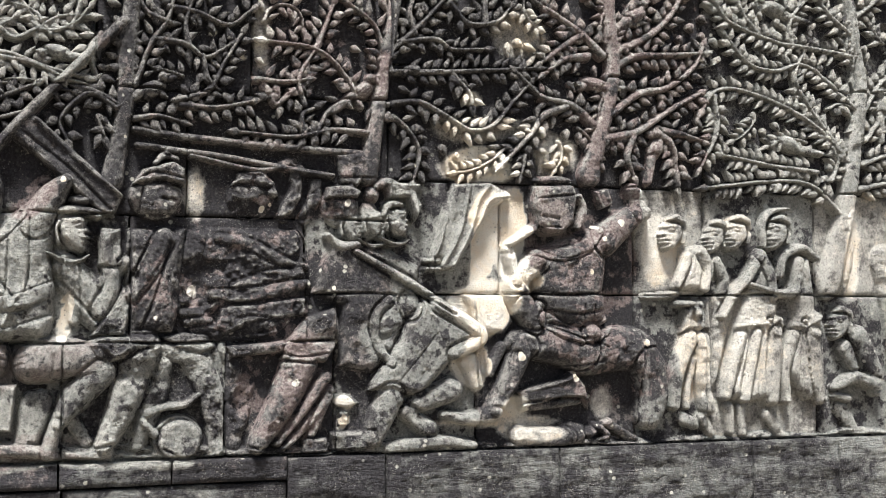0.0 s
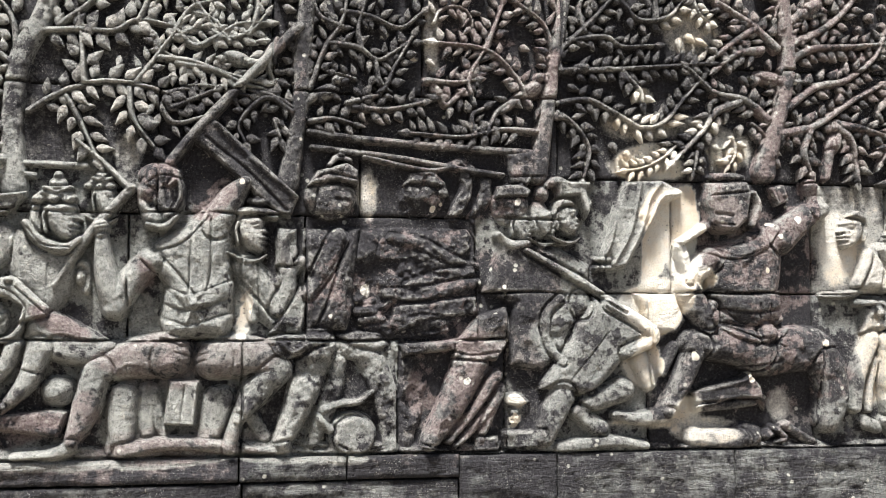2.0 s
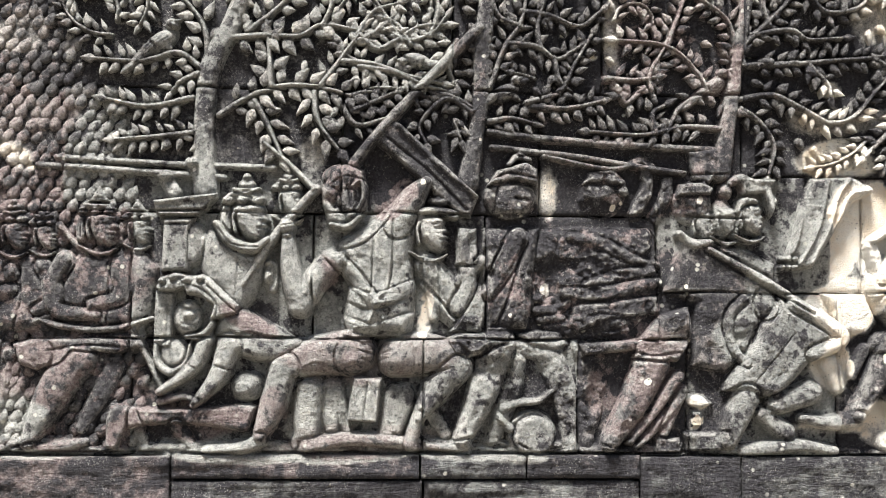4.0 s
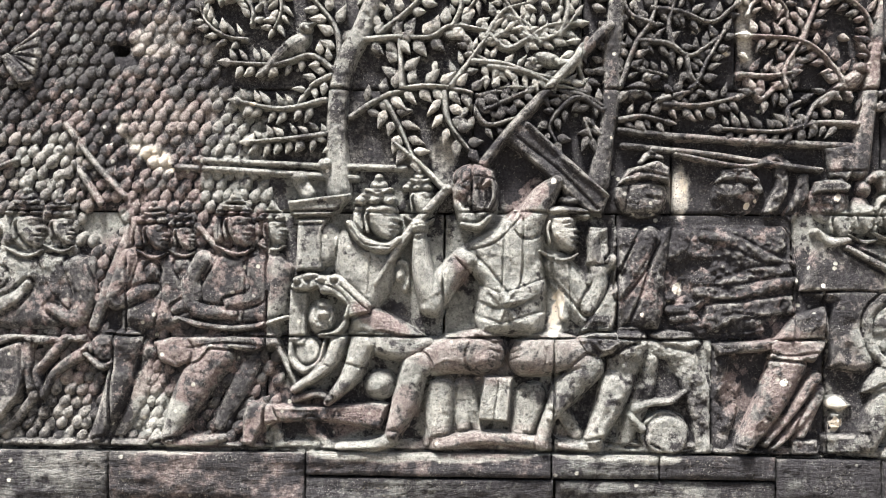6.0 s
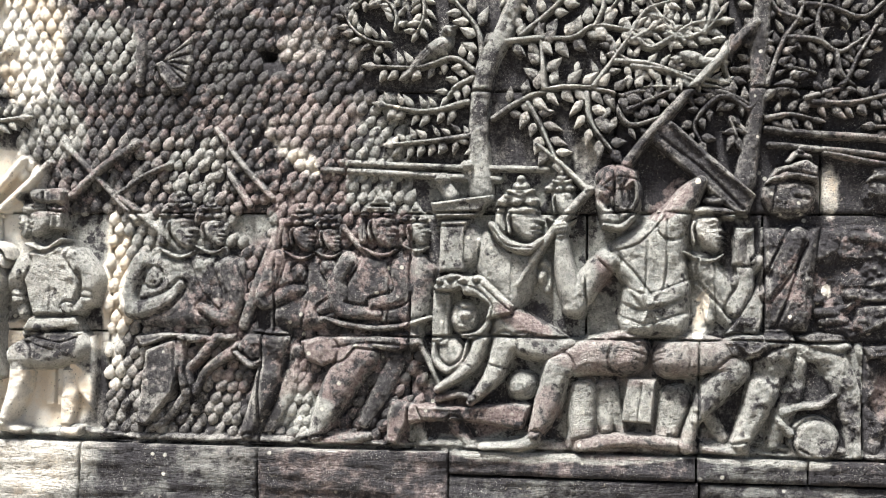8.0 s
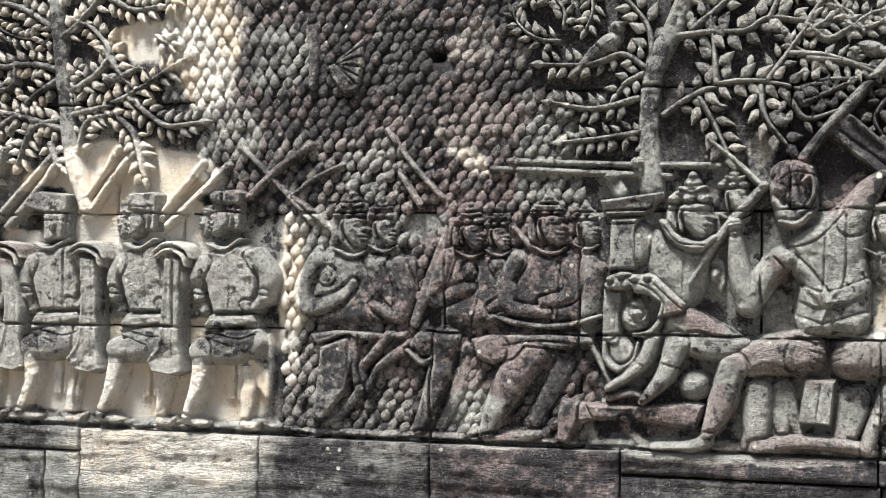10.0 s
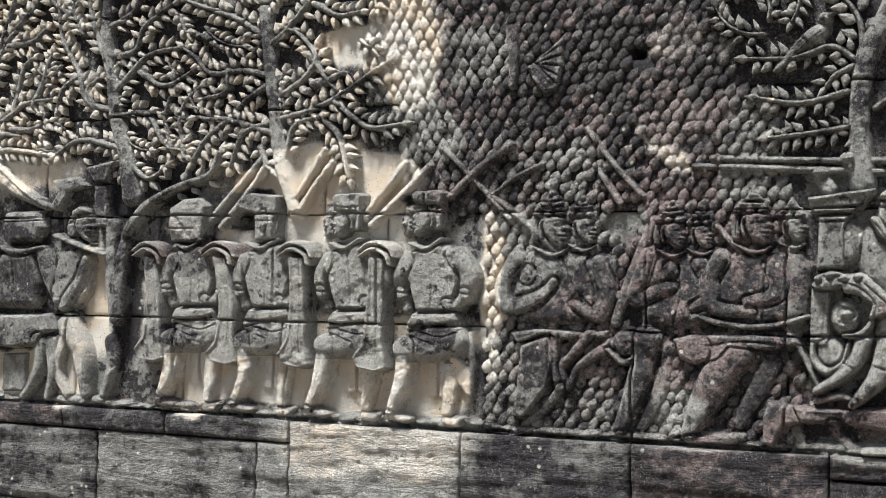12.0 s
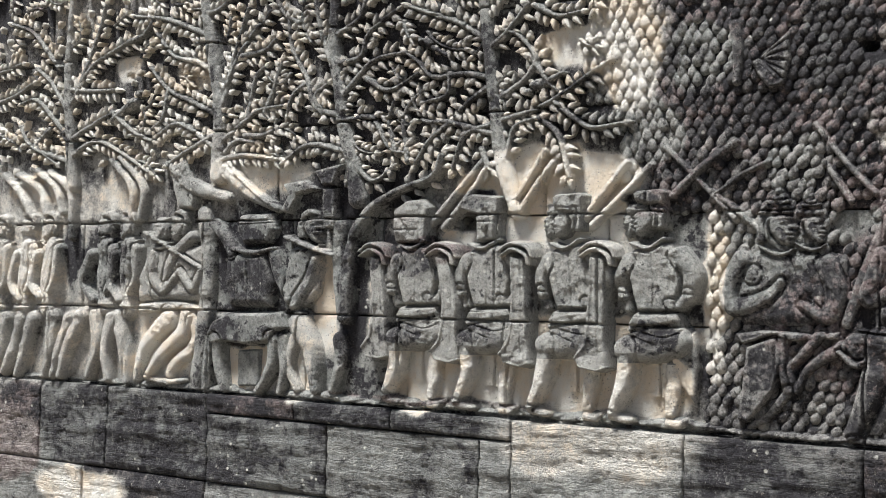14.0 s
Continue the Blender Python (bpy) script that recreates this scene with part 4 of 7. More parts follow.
c.limb([(0.294, 1.502), (0.308, 1.437), (0.317, 1.372)], [0.0218, 0.0218, 0.0174], 0.07).limb([(0.398, 1.583), (0.349, 1.551), (0.294, 1.520)], [0.0196, 0.0174, 0.0153], 0.072)
c.slab([(0.651, 1.736), (0.720, 1.751), (0.744, 1.685), (0.689, 1.661)], 0.05, 0.010).cut([(0.675, 1.732), (0.704, 1.670)], 0.003, 0.006)
c.band([(0.396, 1.504), (0.491, 1.483), (0.600, 1.511), (0.654, 1.579)], 0.0268, 0.008).cut([(0.431, 1.491), (0.515, 1.466), (0.612, 1.494)], 0.003, 0.007)
c.band([(0.435, 1.303), (0.574, 1.285), (0.720, 1.312)], 0.0312, 0.010).band([(0.429, 1.233), (0.525, 1.180), (0.636, 1.170), (0.754, 1.245)], 0.029, 0.013)
c.dome((0.631, 1.175), 0.0486, 0.0442, 0.112).cut([(0.593, 1.285), (0.597, 1.197)], 0.0035, 0.009).cut([(0.637, 1.285), (0.641, 1.206)], 0.0035, 0.009).cut([(0.572, 1.127), (0.636, 1.144), (0.694, 1.121)], 0.004, 0.009)
c.cut([(0.358, 1.068), (0.524, 1.048), (0.669, 1.064)], 0.004, 0.007)
c.slab([(0.395, 1.750), (0.558, 1.773), (0.577, 1.707), (0.562, 1.604), (0.508, 1.554), (0.436, 1.557), (0.398, 1.592), (0.385, 1.679)], 0.092, 0.026)
c.dome((0.490, 1.771), 0.0799, 0.0222, 0.080).limb([(0.582, 1.711), (0.601, 1.658), (0.576, 1.587)], [0.0133, 0.02, 0.0155], 0.082)
c.cut([(0.404, 1.697), (0.563, 1.715)], 0.004, 0.008).cut([(0.422, 1.627), (0.485, 1.620)], 0.006, 0.010).cut([(0.432, 1.588), (0.494, 1.585)], 0.004, 0.007).ridge([(0.427, 1.658), (0.446, 1.610)], 0.008, 0.008)
c.limb([(0.716, 0.816), (0.888, 0.726), (1.116, 0.696)], [0.0203, 0.0226, 0.0136], 0.045)
c.raise_from("carved_figure", "large purple-black carved kneeling man with square headdress", FIGURE, wear=1.3)

c = Carving()
c.slab([(0.322, 0.956), (0.523, 1.004), (0.562, 1.030), (0.610, 0.977), (0.638, 0.866), (0.595, 0.920), (0.523, 0.926), (0.345, 0.882)], 0.062, 0.014)
c.ridge([(0.345, 0.956), (0.523, 0.991), (0.562, 1.017)], 0.005, 0.006).limb([(0.357, 0.891), (0.487, 0.900), (0.595, 0.907)], [0.0175, 0.0197, 0.0131], 0.035)
c.raise_from("carved_axe", "worn carved stone axe blade lying under a knee", "carved axe")
c = Carving()
c.dome((0.564, 0.783), 0.07, 0.05, 0.06).limb([(0.636, 0.787), (0.723, 0.829)], [0.025, 0.012], 0.05).limb([(0.661, 0.815), (0.710, 0.774), (0.648, 0.743)], 0.014, 0.05)
c.limb([(0.624, 0.728), (0.722, 0.734), (0.841, 0.736)], [0.018, 0.02, 0.012], 0.05).cut([(0.528, 0.834), (0.556, 0.778), (0.532, 0.725)], 0.004, 0.01)
c.limb([(0.527, 0.768), (0.338, 0.781)], [0.045, 0.04], 0.05)
c.raise_from("carved_fish", "worn carved fish-like animal lying on the ledge", "carved animal")

# the kneeling man with the tall plume
c = Carving()
profile(c, (-0.334, 1.580), 0.0714, 1, 0.050, collar=True, hair=False)
profile(c, (-0.247, 1.594), 0.0717, 1, 0.060, collar=True, hair=False)
profile(c, (-0.164, 1.605), 0.0742, 1, 0.074, "bound", hair=False)
c.limb([(-0.234, 1.726), (-0.186, 1.744), (-0.138, 1.724)], [0.0149, 0.0192, 0.0128], 0.072)
c.slab([(-0.205, 1.745), (-0.060, 1.743), (-0.076, 1.700), (-0.054, 1.658), (-0.083, 1.593), (-0.112, 1.688), (-0.194, 1.681)], 0.07, 0.012)
for k in range(4):
    c.cut([(-0.083, 1.715), (-0.067, 1.625)], 0.003, 0.004)
c.dome((-0.249, 1.695), 0.03, 0.035, 0.06).dome((-0.260, 1.599), 0.045, 0.075, 0.05)
c.slab([(0.064, 1.754), (0.221, 1.759), (0.308, 1.718), (0.301, 1.695), (0.230, 1.663), (0.160, 1.548), (0.077, 1.417), (-0.054, 1.399), (0.000, 1.530), (0.041, 1.671)], 0.05, 0.02)
c.ridge([(0.042, 1.725), (0.018, 1.541), (-0.038, 1.412)], 0.006, 0.012).ridge([(0.133, 1.743), (0.091, 1.564), (0.023, 1.434)], 0.006, 0.012).ridge([(0.214, 1.745), (0.168, 1.685), (0.133, 1.565), (0.064, 1.434)], 0.006, 0.012).ridge([(0.296, 1.704), (0.214, 1.686), (0.167, 1.587)], 0.006, 0.010)
for k in range(6):
    c.dome((0.0 + 0.022 * (k % 3) - 0.04, 1.42 + 0.03 * (k // 3)), 0.014, 0.014, 0.068)
c.slab([(-0.421, 1.523), (-0.183, 1.495), (-0.061, 1.433), (-0.072, 1.305), (-0.161, 1.115), (-0.248, 1.032), (-0.378, 1.055), (-0.367, 1.283), (-0.474, 1.325)], 0.045, 0.04)
c.slab([(-0.061, 1.316), (0.063, 1.273), (0.173, 1.176), (0.166, 1.144), (0.063, 1.070), (-0.061, 0.934), (-0.266, 0.966), (-0.259, 1.001), (-0.161, 1.136), (-0.112, 1.241)], 0.075, 0.04)
c.limb([(-0.005, 1.284), (0.131, 1.209), (0.172, 1.155), (0.063, 1.102)], [0.03, 0.035, 0.03], 0.085)
c.limb([(-0.314, 1.482), (-0.116, 1.373), (0.063, 1.267)], [0.014, 0.02, 0.014], 0.065).limb([(-0.183, 1.305), (-0.238, 1.242), (-0.231, 1.137), (-0.183, 1.073)], 0.02, 0.05)
c.dome((-0.105, 1.284), 0.045, 0.06, 0.06)
c.limb([(-0.183, 0.937), (-0.248, 0.793)], [0.06, 0.045], 0.075).limb([(-0.072, 0.914), (0.062, 0.964)], [0.04, 0.05], 0.06).limb([(-0.117, 0.883), (-0.028, 0.818)], [0.03, 0.04], 0.05)
c.slab([(-0.409, 0.819), (-0.248, 0.824), (-0.237, 0.751), (-0.398, 0.746)], 0.05, 0.015).limb([(-0.183, 0.749), (0.017, 0.770), (0.148, 0.753)], [0.03, 0.025, 0.02], 0.055)
c.cut([(-0.027, 1.241), (-0.005, 1.071)], 0.004, 0.006).cut([(-0.161, 0.989), (-0.005, 1.177)], 0.004, 0.005)
c.raise_from("carved_figure", "kneeling carved man in a cloak with a tall fluted plume", FIGURE)
BROKEN = "broken remnant of carving on bare stone"
for job in (lambda c: c.limb([(0.135, 1.069), (0.165, 0.983)], [0.04, 0.03], 0.045), lambda c: c.limb([(0.270, 1.122), (0.223, 1.025)], [0.025, 0.02], 0.03), lambda c: c.slab([(0.113, 1.331), (0.271, 1.328), (0.322, 1.219), (0.281, 1.165), (0.177, 1.176)], 0.03, 0.03),
            lambda c: c.slab([(-0.399, 0.952), (-0.324, 0.951), (-0.291, 0.919), (-0.334, 0.905), (-0.394, 0.911)], 0.025, 0.012), lambda c: c.slab([(-0.371, 0.894), (-0.334, 0.893), (-0.334, 0.835), (-0.371, 0.838)], 0.02, 0.01)):
    job(Carving()).raise_from("carved_remnant", "cream " + BROKEN, "carving", group="broken remnants")

# the eroded bearers
c = Carving()
c.limb([(-1.021, 1.072), (-1.040, 0.951), (-1.100, 0.792)], [0.044, 0.044, 0.028], 0.040)
c.limb([(-1.086, 1.133), (-1.142, 0.952), (-1.211, 0.793)], [0.072, 0.06, 0.036], 0.084).limb([(-1.197, 0.773), (-1.261, 0.762), (-1.331, 0.771)], [0.0259, 0.0219, 0.0139], 0.060)
c.slab([(-1.274, 1.153), (-1.224, 1.177), (-1.041, 1.173), (-1.041, 1.141), (-1.102, 1.125), (-1.142, 1.093), (-1.203, 1.073), (-1.253, 1.097)], 0.090, 0.016).ridge([(-1.224, 1.145), (-1.179, 1.109), (-1.131, 1.133)], 0.006, 0.010)
c.slab([(-1.145, 1.548), (-1.022, 1.564), (-0.930, 1.557), (-0.936, 1.418), (-0.950, 1.275), (-0.980, 1.184), (-1.123, 1.183), (-1.164, 1.274), (-1.152, 1.416)], 0.062, 0.05).limb([(-1.012, 1.519), (-1.063, 1.417), (-1.123, 1.315)], [0.0404, 0.0404, 0.0283], 0.074).cut([(-0.991, 1.499), (-1.042, 1.315), (-1.092, 1.194)], 0.006, 0.014).cut([(-0.936, 1.520), (-0.956, 1.357), (-0.964, 1.194)], 0.005, 0.012)
c.slab([(-1.264, 1.173), (-1.224, 1.234), (-1.144, 1.355), (-1.127, 1.234), (-1.143, 1.173)], 0.060, 0.016).slab([(-1.222, 1.537), (-1.161, 1.554), (-1.152, 1.416), (-1.225, 1.407)], 0.060, 0.012).limb([(-1.235, 1.355), (-1.185, 1.385), (-1.144, 1.436)], [0.0203, 0.0284, 0.0203], 0.055)
c.dome((-1.043, 1.662), 0.0984, 0.082, 0.072, flat=3.5).slab([(-1.130, 1.702), (-1.089, 1.764), (-0.982, 1.795), (-0.941, 1.767), (-0.941, 1.705), (-1.023, 1.720)], 0.082, 0.014).limb([(-1.044, 1.785), (-1.013, 1.815), (-0.972, 1.799)], [0.0103, 0.0165, 0.0103], 0.07).dome((-0.999, 1.832), 0.0247, 0.0185, 0.06)
c.cut([(-1.105, 1.727), (-1.044, 1.748), (-0.951, 1.730)], 0.004, 0.009).cut([(-1.089, 1.702), (-1.101, 1.616)], 0.004, 0.008).cut([(-1.023, 1.658), (-0.978, 1.651)], 0.006, 0.010)
c.raise_from("carved_figure", "eroded dark carved bearer with a round cap", FIGURE, wear=2.0)
c = Carving()
c.limb([(-0.990, 1.123), (-0.918, 1.113), (-0.867, 1.031), (-0.831, 0.910), (-0.819, 0.768)], [0.0404, 0.0525, 0.0525, 0.0444, 0.0323], 0.066).limb([(-0.753, 1.133), (-0.736, 0.990), (-0.763, 0.767)], [0.0606, 0.0525, 0.0283], 0.040)
c.slab([(-1.021, 1.169), (-0.939, 1.186), (-0.857, 1.178), (-0.826, 1.133), (-0.877, 1.109), (-0.959, 1.129)], 0.074, 0.014)
c.slab([(-0.930, 1.551), (-0.816, 1.563), (-0.522, 1.559), (-0.490, 1.505), (-0.497, 1.277), (-0.607, 1.174), (-0.795, 1.153), (-0.914, 1.174), (-0.950, 1.275)], 0.048, 0.05)
c.limb([(-0.899, 1.521), (-0.929, 1.418), (-0.939, 1.316)], [0.0367, 0.0449, 0.0367], 0.066).limb([(-0.816, 1.522), (-0.711, 1.502), (-0.585, 1.442), (-0.501, 1.422)], [0.0208, 0.025, 0.0208, 0.0146], 0.062).limb([(-0.753, 1.348), (-0.649, 1.379), (-0.522, 1.405)], [0.0248, 0.031, 0.0207], 0.070)
c.limb([(-0.836, 1.316), (-0.711, 1.317), (-0.565, 1.349), (-0.497, 1.360)], [0.0248, 0.0311, 0.0269, 0.0186], 0.074).slab([(-0.815, 1.276), (-0.753, 1.286), (-0.491, 1.318), (-0.491, 1.244), (-0.670, 1.223), (-0.795, 1.174), (-0.826, 1.204)], 0.072, 0.016)
c.limb([(-0.939, 1.255), (-0.857, 1.259), (-0.826, 1.286)], [0.0204, 0.0245, 0.0163], 0.064).limb([(-0.929, 1.222), (-0.846, 1.231)], [0.0163, 0.0163], 0.060).dome((-0.686, 1.215), 0.082, 0.0287, 0.058)
c.cut([(-0.774, 1.358), (-0.686, 1.387), (-0.607, 1.392)], 0.008, 0.018).cut([(-0.815, 1.300), (-0.691, 1.284), (-0.522, 1.318)], 0.006, 0.014).cut([(-0.857, 1.480), (-0.878, 1.357)], 0.008, 0.016).cut([(-0.691, 1.503), (-0.649, 1.462)], 0.008, 0.012)
c.dome((-0.707, 1.678), 0.0911, 0.0828, 0.066, flat=3).slab([(-0.785, 1.708), (-0.753, 1.762), (-0.669, 1.781), (-0.617, 1.732), (-0.596, 1.670), (-0.648, 1.710), (-0.722, 1.726)], 0.078, 0.014).dome((-0.669, 1.731), 0.0291, 0.0208, 0.085).dome((-0.627, 1.690), 0.0229, 0.0208, 0.082).dome((-0.724, 1.734), 0.0291, 0.0208, 0.085)
c.limb([(-0.542, 1.775), (-0.543, 1.692), (-0.585, 1.608)], [0.025, 0.0291, 0.025], 0.060).limb([(-0.462, 1.756), (-0.468, 1.672), (-0.505, 1.598)], [0.023, 0.0272, 0.0251], 0.056).limb([(-0.595, 1.795), (-0.553, 1.808), (-0.511, 1.776)], [0.0167, 0.0188, 0.0146], 0.062)
c.raise_from("carved_figure", "badly eroded black carved bearer leaning forward", FIGURE, wear=2.6, low=0.5)
c = Carving()
c.limb([(-0.418, 0.947), (-0.503, 0.846), (-0.587, 0.765)], [0.0244, 0.0244, 0.0162], 0.058).limb([(-0.428, 1.019), (-0.513, 0.907), (-0.607, 0.786)], [0.0265, 0.0265, 0.0184], 0.070).limb([(-0.413, 0.968), (-0.460, 0.866), (-0.492, 0.784)], [0.0245, 0.0265, 0.0184], 0.050)
c.limb([(-0.523, 1.071), (-0.597, 0.908), (-0.680, 0.777)], [0.0731, 0.0568, 0.0365], 0.088).slab([(-0.795, 1.137), (-0.607, 1.153), (-0.449, 1.174), (-0.428, 1.120), (-0.607, 1.108), (-0.774, 1.092)], 0.070, 0.014)
c.slab([(-0.501, 1.236), (-0.385, 1.278), (-0.374, 1.153), (-0.428, 1.071), (-0.597, 1.084), (-0.586, 1.133)], 0.076, 0.018).cut([(-0.607, 1.112), (-0.523, 1.096), (-0.428, 1.108)], 0.004, 0.009)
c.limb([(-0.722, 0.747), (-0.608, 0.733), (-0.440, 0.743)], [0.0306, 0.0286, 0.0224], 0.046).slab([(-0.513, 0.801), (-0.418, 0.800), (-0.414, 0.743), (-0.313, 0.741), (-0.313, 0.696), (-0.513, 0.699)], 0.048, 0.010)
c.dome((-0.372, 1.649), 0.0752, 0.0836, 0.058, flat=3).slab([(-0.436, 1.673), (-0.425, 1.719), (-0.329, 1.733), (-0.295, 1.704), (-0.308, 1.679)], 0.068, 0.010).cut([(-0.372, 1.695), (-0.351, 1.580)], 0.003, 0.006)
c.limb([(-0.420, 1.537), (-0.373, 1.502), (-0.309, 1.507)], [0.0167, 0.023, 0.0146], 0.062)
c.slab([(-0.393, 1.841), (-0.263, 1.861), (-0.268, 1.781), (-0.307, 1.717), (-0.372, 1.732)], 0.050, 0.014)
c.raise_from("carved_figure", "eroded reddish carved bearer striding over the ledge", FIGURE, wear=1.8)

for pts, r in (([(-1.117, 1.903), (-0.940, 1.883), (-0.634, 1.863), (-0.293, 1.848)], 0.015), ([(-1.107, 1.848), (-0.798, 1.816), (-0.549, 1.779), (-0.401, 1.760)], 0.013), ([(-0.919, 1.817), (-0.695, 1.774), (-0.592, 1.788)], 0.011)):
    c = Carving()
    c.limb(pts, r, 0.045)
    c.raise_from("carved_beam", "long carved beam borne on the shoulders", "carved beam", group="beams borne by the carved men")

c = Carving()
c.dome((-0.958, 0.810), 0.0884, 0.0884, 0.050, flat=14).dome((-0.954, 0.806), 0.0764, 0.0764, 0.060, flat=16)
c.limb([(-1.040, 0.831), (-1.077, 0.881), (-1.020, 0.921), (-0.938, 0.931), (-0.887, 0.967)], [0.0182, 0.0202, 0.0162, 0.0141, 0.0081], 0.060).dome((-1.061, 0.907), 0.0241, 0.0201, 0.066)
c.cut([(-1.009, 0.780), (-0.962, 0.750), (-0.974, 0.720)], 0.004, 0.008).cut([(-1.019, 0.761), (-0.983, 0.734)], 0.003, 0.006).cut([(-0.989, 0.881), (-0.928, 0.890), (-0.893, 0.866)], 0.003, 0.006)
c.limb([(-1.019, 0.727), (-0.917, 0.725), (-0.835, 0.748)], [0.0161, 0.0181, 0.0161], 0.036)
c.raise_from("carved_gong", "round carved gong with a curved handle on the ledge", "carved gong")

# the standing women
c = Carving()
profile(c, (1.015, 1.578), 0.0779, -1, 0.058, "bound", hair=False, collar=False)
c.slab([(1.048, 1.510), (1.127, 1.532), (1.181, 1.486), (1.184, 1.343), (1.038, 1.342), (1.034, 1.425)], 0.055, 0.03)
c.limb([(1.131, 1.502), (1.164, 1.437), (1.148, 1.354)], [0.030, 0.028, 0.024], 0.066).limb([(1.069, 1.487), (1.055, 1.436), (1.023, 1.361)], [0.022, 0.020, 0.014], 0.062)
c.slab([(1.058, 1.299), (1.181, 1.311), (1.181, 1.178), (1.041, 1.171)], 0.050, 0.03)
c.limb([(0.883, 1.321), (0.959, 1.322), (1.023, 1.329)], [0.010, 0.014, 0.016], 0.045).limb([(1.027, 1.292), (1.095, 1.290)], [0.016, 0.014], 0.060).dome((1.117, 1.253), 0.022, 0.030, 0.068)
c.ridge([(1.039, 1.181), (1.108, 1.164), (1.176, 1.175)], 0.010, 0.010)
c.limb([(1.085, 1.146), (1.026, 1.019), (1.009, 0.884)], [0.042, 0.036, 0.026], 0.058).limb([(1.144, 1.146), (1.142, 1.006), (1.161, 0.867)], [0.036, 0.034, 0.034], 0.060).limb([(1.099, 1.071), (1.075, 0.969), (1.068, 0.876)], [0.018, 0.018, 0.016], 0.040)
c.limb([(1.060, 0.826), (1.108, 0.804)], [0.030, 0.024], 0.035).limb([(1.140, 0.829), (1.180, 0.766)], [0.026, 0.018], 0.040)
c.cut([(1.110, 1.121), (1.085, 0.993)], 0.004, 0.007)
c.raise_from("carved_figure", "slender pale carved woman standing with folded hands", FIGURE, group="standing women", clean_top=0.44)
c = Carving()
profile(c, (1.218, 1.568), 0.0742, -1, 0.046, "bound", hair=False, collar=False)
profile(c, (1.308, 1.583), 0.0792, -1, 0.072, "bound", hair=False, collar=False)
c.limb([(1.212, 1.463), (1.248, 1.387), (1.239, 1.323)], [0.030, 0.028, 0.024], 0.040).slab([(1.218, 1.323), (1.289, 1.337), (1.266, 1.170), (1.215, 0.991), (1.191, 0.941), (1.194, 1.171)], 0.030, 0.02)
c.slab([(1.350, 1.465), (1.410, 1.522), (1.469, 1.457), (1.497, 1.363), (1.498, 1.251), (1.527, 1.232), (1.533, 1.091), (1.502, 0.898), (1.402, 0.891), (1.341, 0.892), (1.222, 0.904), (1.245, 1.055), (1.277, 1.196), (1.307, 1.286), (1.346, 1.349)], 0.058, 0.04)
c.limb([(1.396, 1.480), (1.349, 1.402), (1.290, 1.344), (1.227, 1.239)], [0.030, 0.026, 0.022, 0.014], 0.076).limb([(1.413, 1.492), (1.455, 1.415), (1.469, 1.323)], [0.030, 0.030, 0.026], 0.062)
c.limb([(1.313, 1.163), (1.268, 1.016), (1.240, 0.915)], [0.024, 0.026, 0.022], 0.066).limb([(1.383, 1.170), (1.348, 1.003), (1.325, 0.904)], [0.026, 0.026, 0.024], 0.070).limb([(1.477, 1.169), (1.466, 1.027), (1.459, 0.901)], [0.036, 0.038, 0.034], 0.068)
c.ridge([(1.277, 1.200), (1.391, 1.209), (1.467, 1.220), (1.525, 1.244)], 0.011, 0.012).ridge([(1.451, 1.202), (1.464, 1.169), (1.491, 1.167), (1.508, 1.202)], 0.007, 0.008).dome((1.448, 1.225), 0.014, 0.012, 0.075)
c.cut([(1.351, 1.170), (1.301, 0.939)], 0.004, 0.007).cut([(1.415, 1.169), (1.384, 0.912)], 0.004, 0.009).cut([(1.432, 1.067), (1.418, 0.904)], 0.003, 0.005)
c.limb([(1.261, 0.864), (1.267, 0.775)], [0.028, 0.020], 0.040).limb([(1.319, 0.863), (1.328, 0.761)], [0.024, 0.018], 0.036)
c.raise_from("carved_figure", "pale carved woman in a long skirt with a second face", FIGURE, group="standing women", clean_top=0.42)
c = Carving()
profile(c, (1.502, 1.587), 0.0799, -1, 0.068, "bound", hair=False, collar=False)
c.limb([(1.430, 1.532), (1.431, 1.628), (1.476, 1.676), (1.547, 1.688)], [0.014, 0.016, 0.014, 0.008], 0.050)
c.slab([(1.551, 1.463), (1.654, 1.502), (1.671, 1.379), (1.683, 1.272), (1.718, 1.246), (1.721, 1.115), (1.728, 0.905), (1.625, 0.886), (1.528, 1.000), (1.496, 1.001), (1.534, 1.155), (1.566, 1.272)], 0.055, 0.04)
c.limb([(1.501, 1.408), (1.524, 1.489), (1.610, 1.525), (1.681, 1.481)], [0.018, 0.022, 0.022, 0.016], 0.066).limb([(1.587, 1.468), (1.571, 1.350), (1.499, 1.335), (1.349, 1.372)], [0.026, 0.026, 0.020, 0.014], 0.078)
c.limb([(1.564, 1.161), (1.521, 1.026), (1.529, 0.895)], [0.026, 0.026, 0.022], 0.062).limb([(1.658, 1.168), (1.674, 0.998), (1.694, 0.896)], [0.036, 0.036, 0.030], 0.066)
c.ridge([(1.554, 1.204), (1.634, 1.203), (1.713, 1.251)], 0.011, 0.012).ridge([(1.639, 1.187), (1.652, 1.163), (1.686, 1.165), (1.701, 1.201)], 0.007, 0.008).dome((1.618, 1.220), 0.014, 0.012, 0.070)
c.cut([(1.606, 1.168), (1.582, 0.934)], 0.004, 0.009).cut([(1.628, 1.064), (1.636, 0.900)], 0.003, 0.006)
c.raise_from("carved_figure", "carved woman with hair bound round her face", FIGURE, group="standing women", clean_top=0.3)
c = Carving()
profile(c, (1.804, 1.211), 0.0758, -1, 0.060, "bound", hair=False, collar=False)
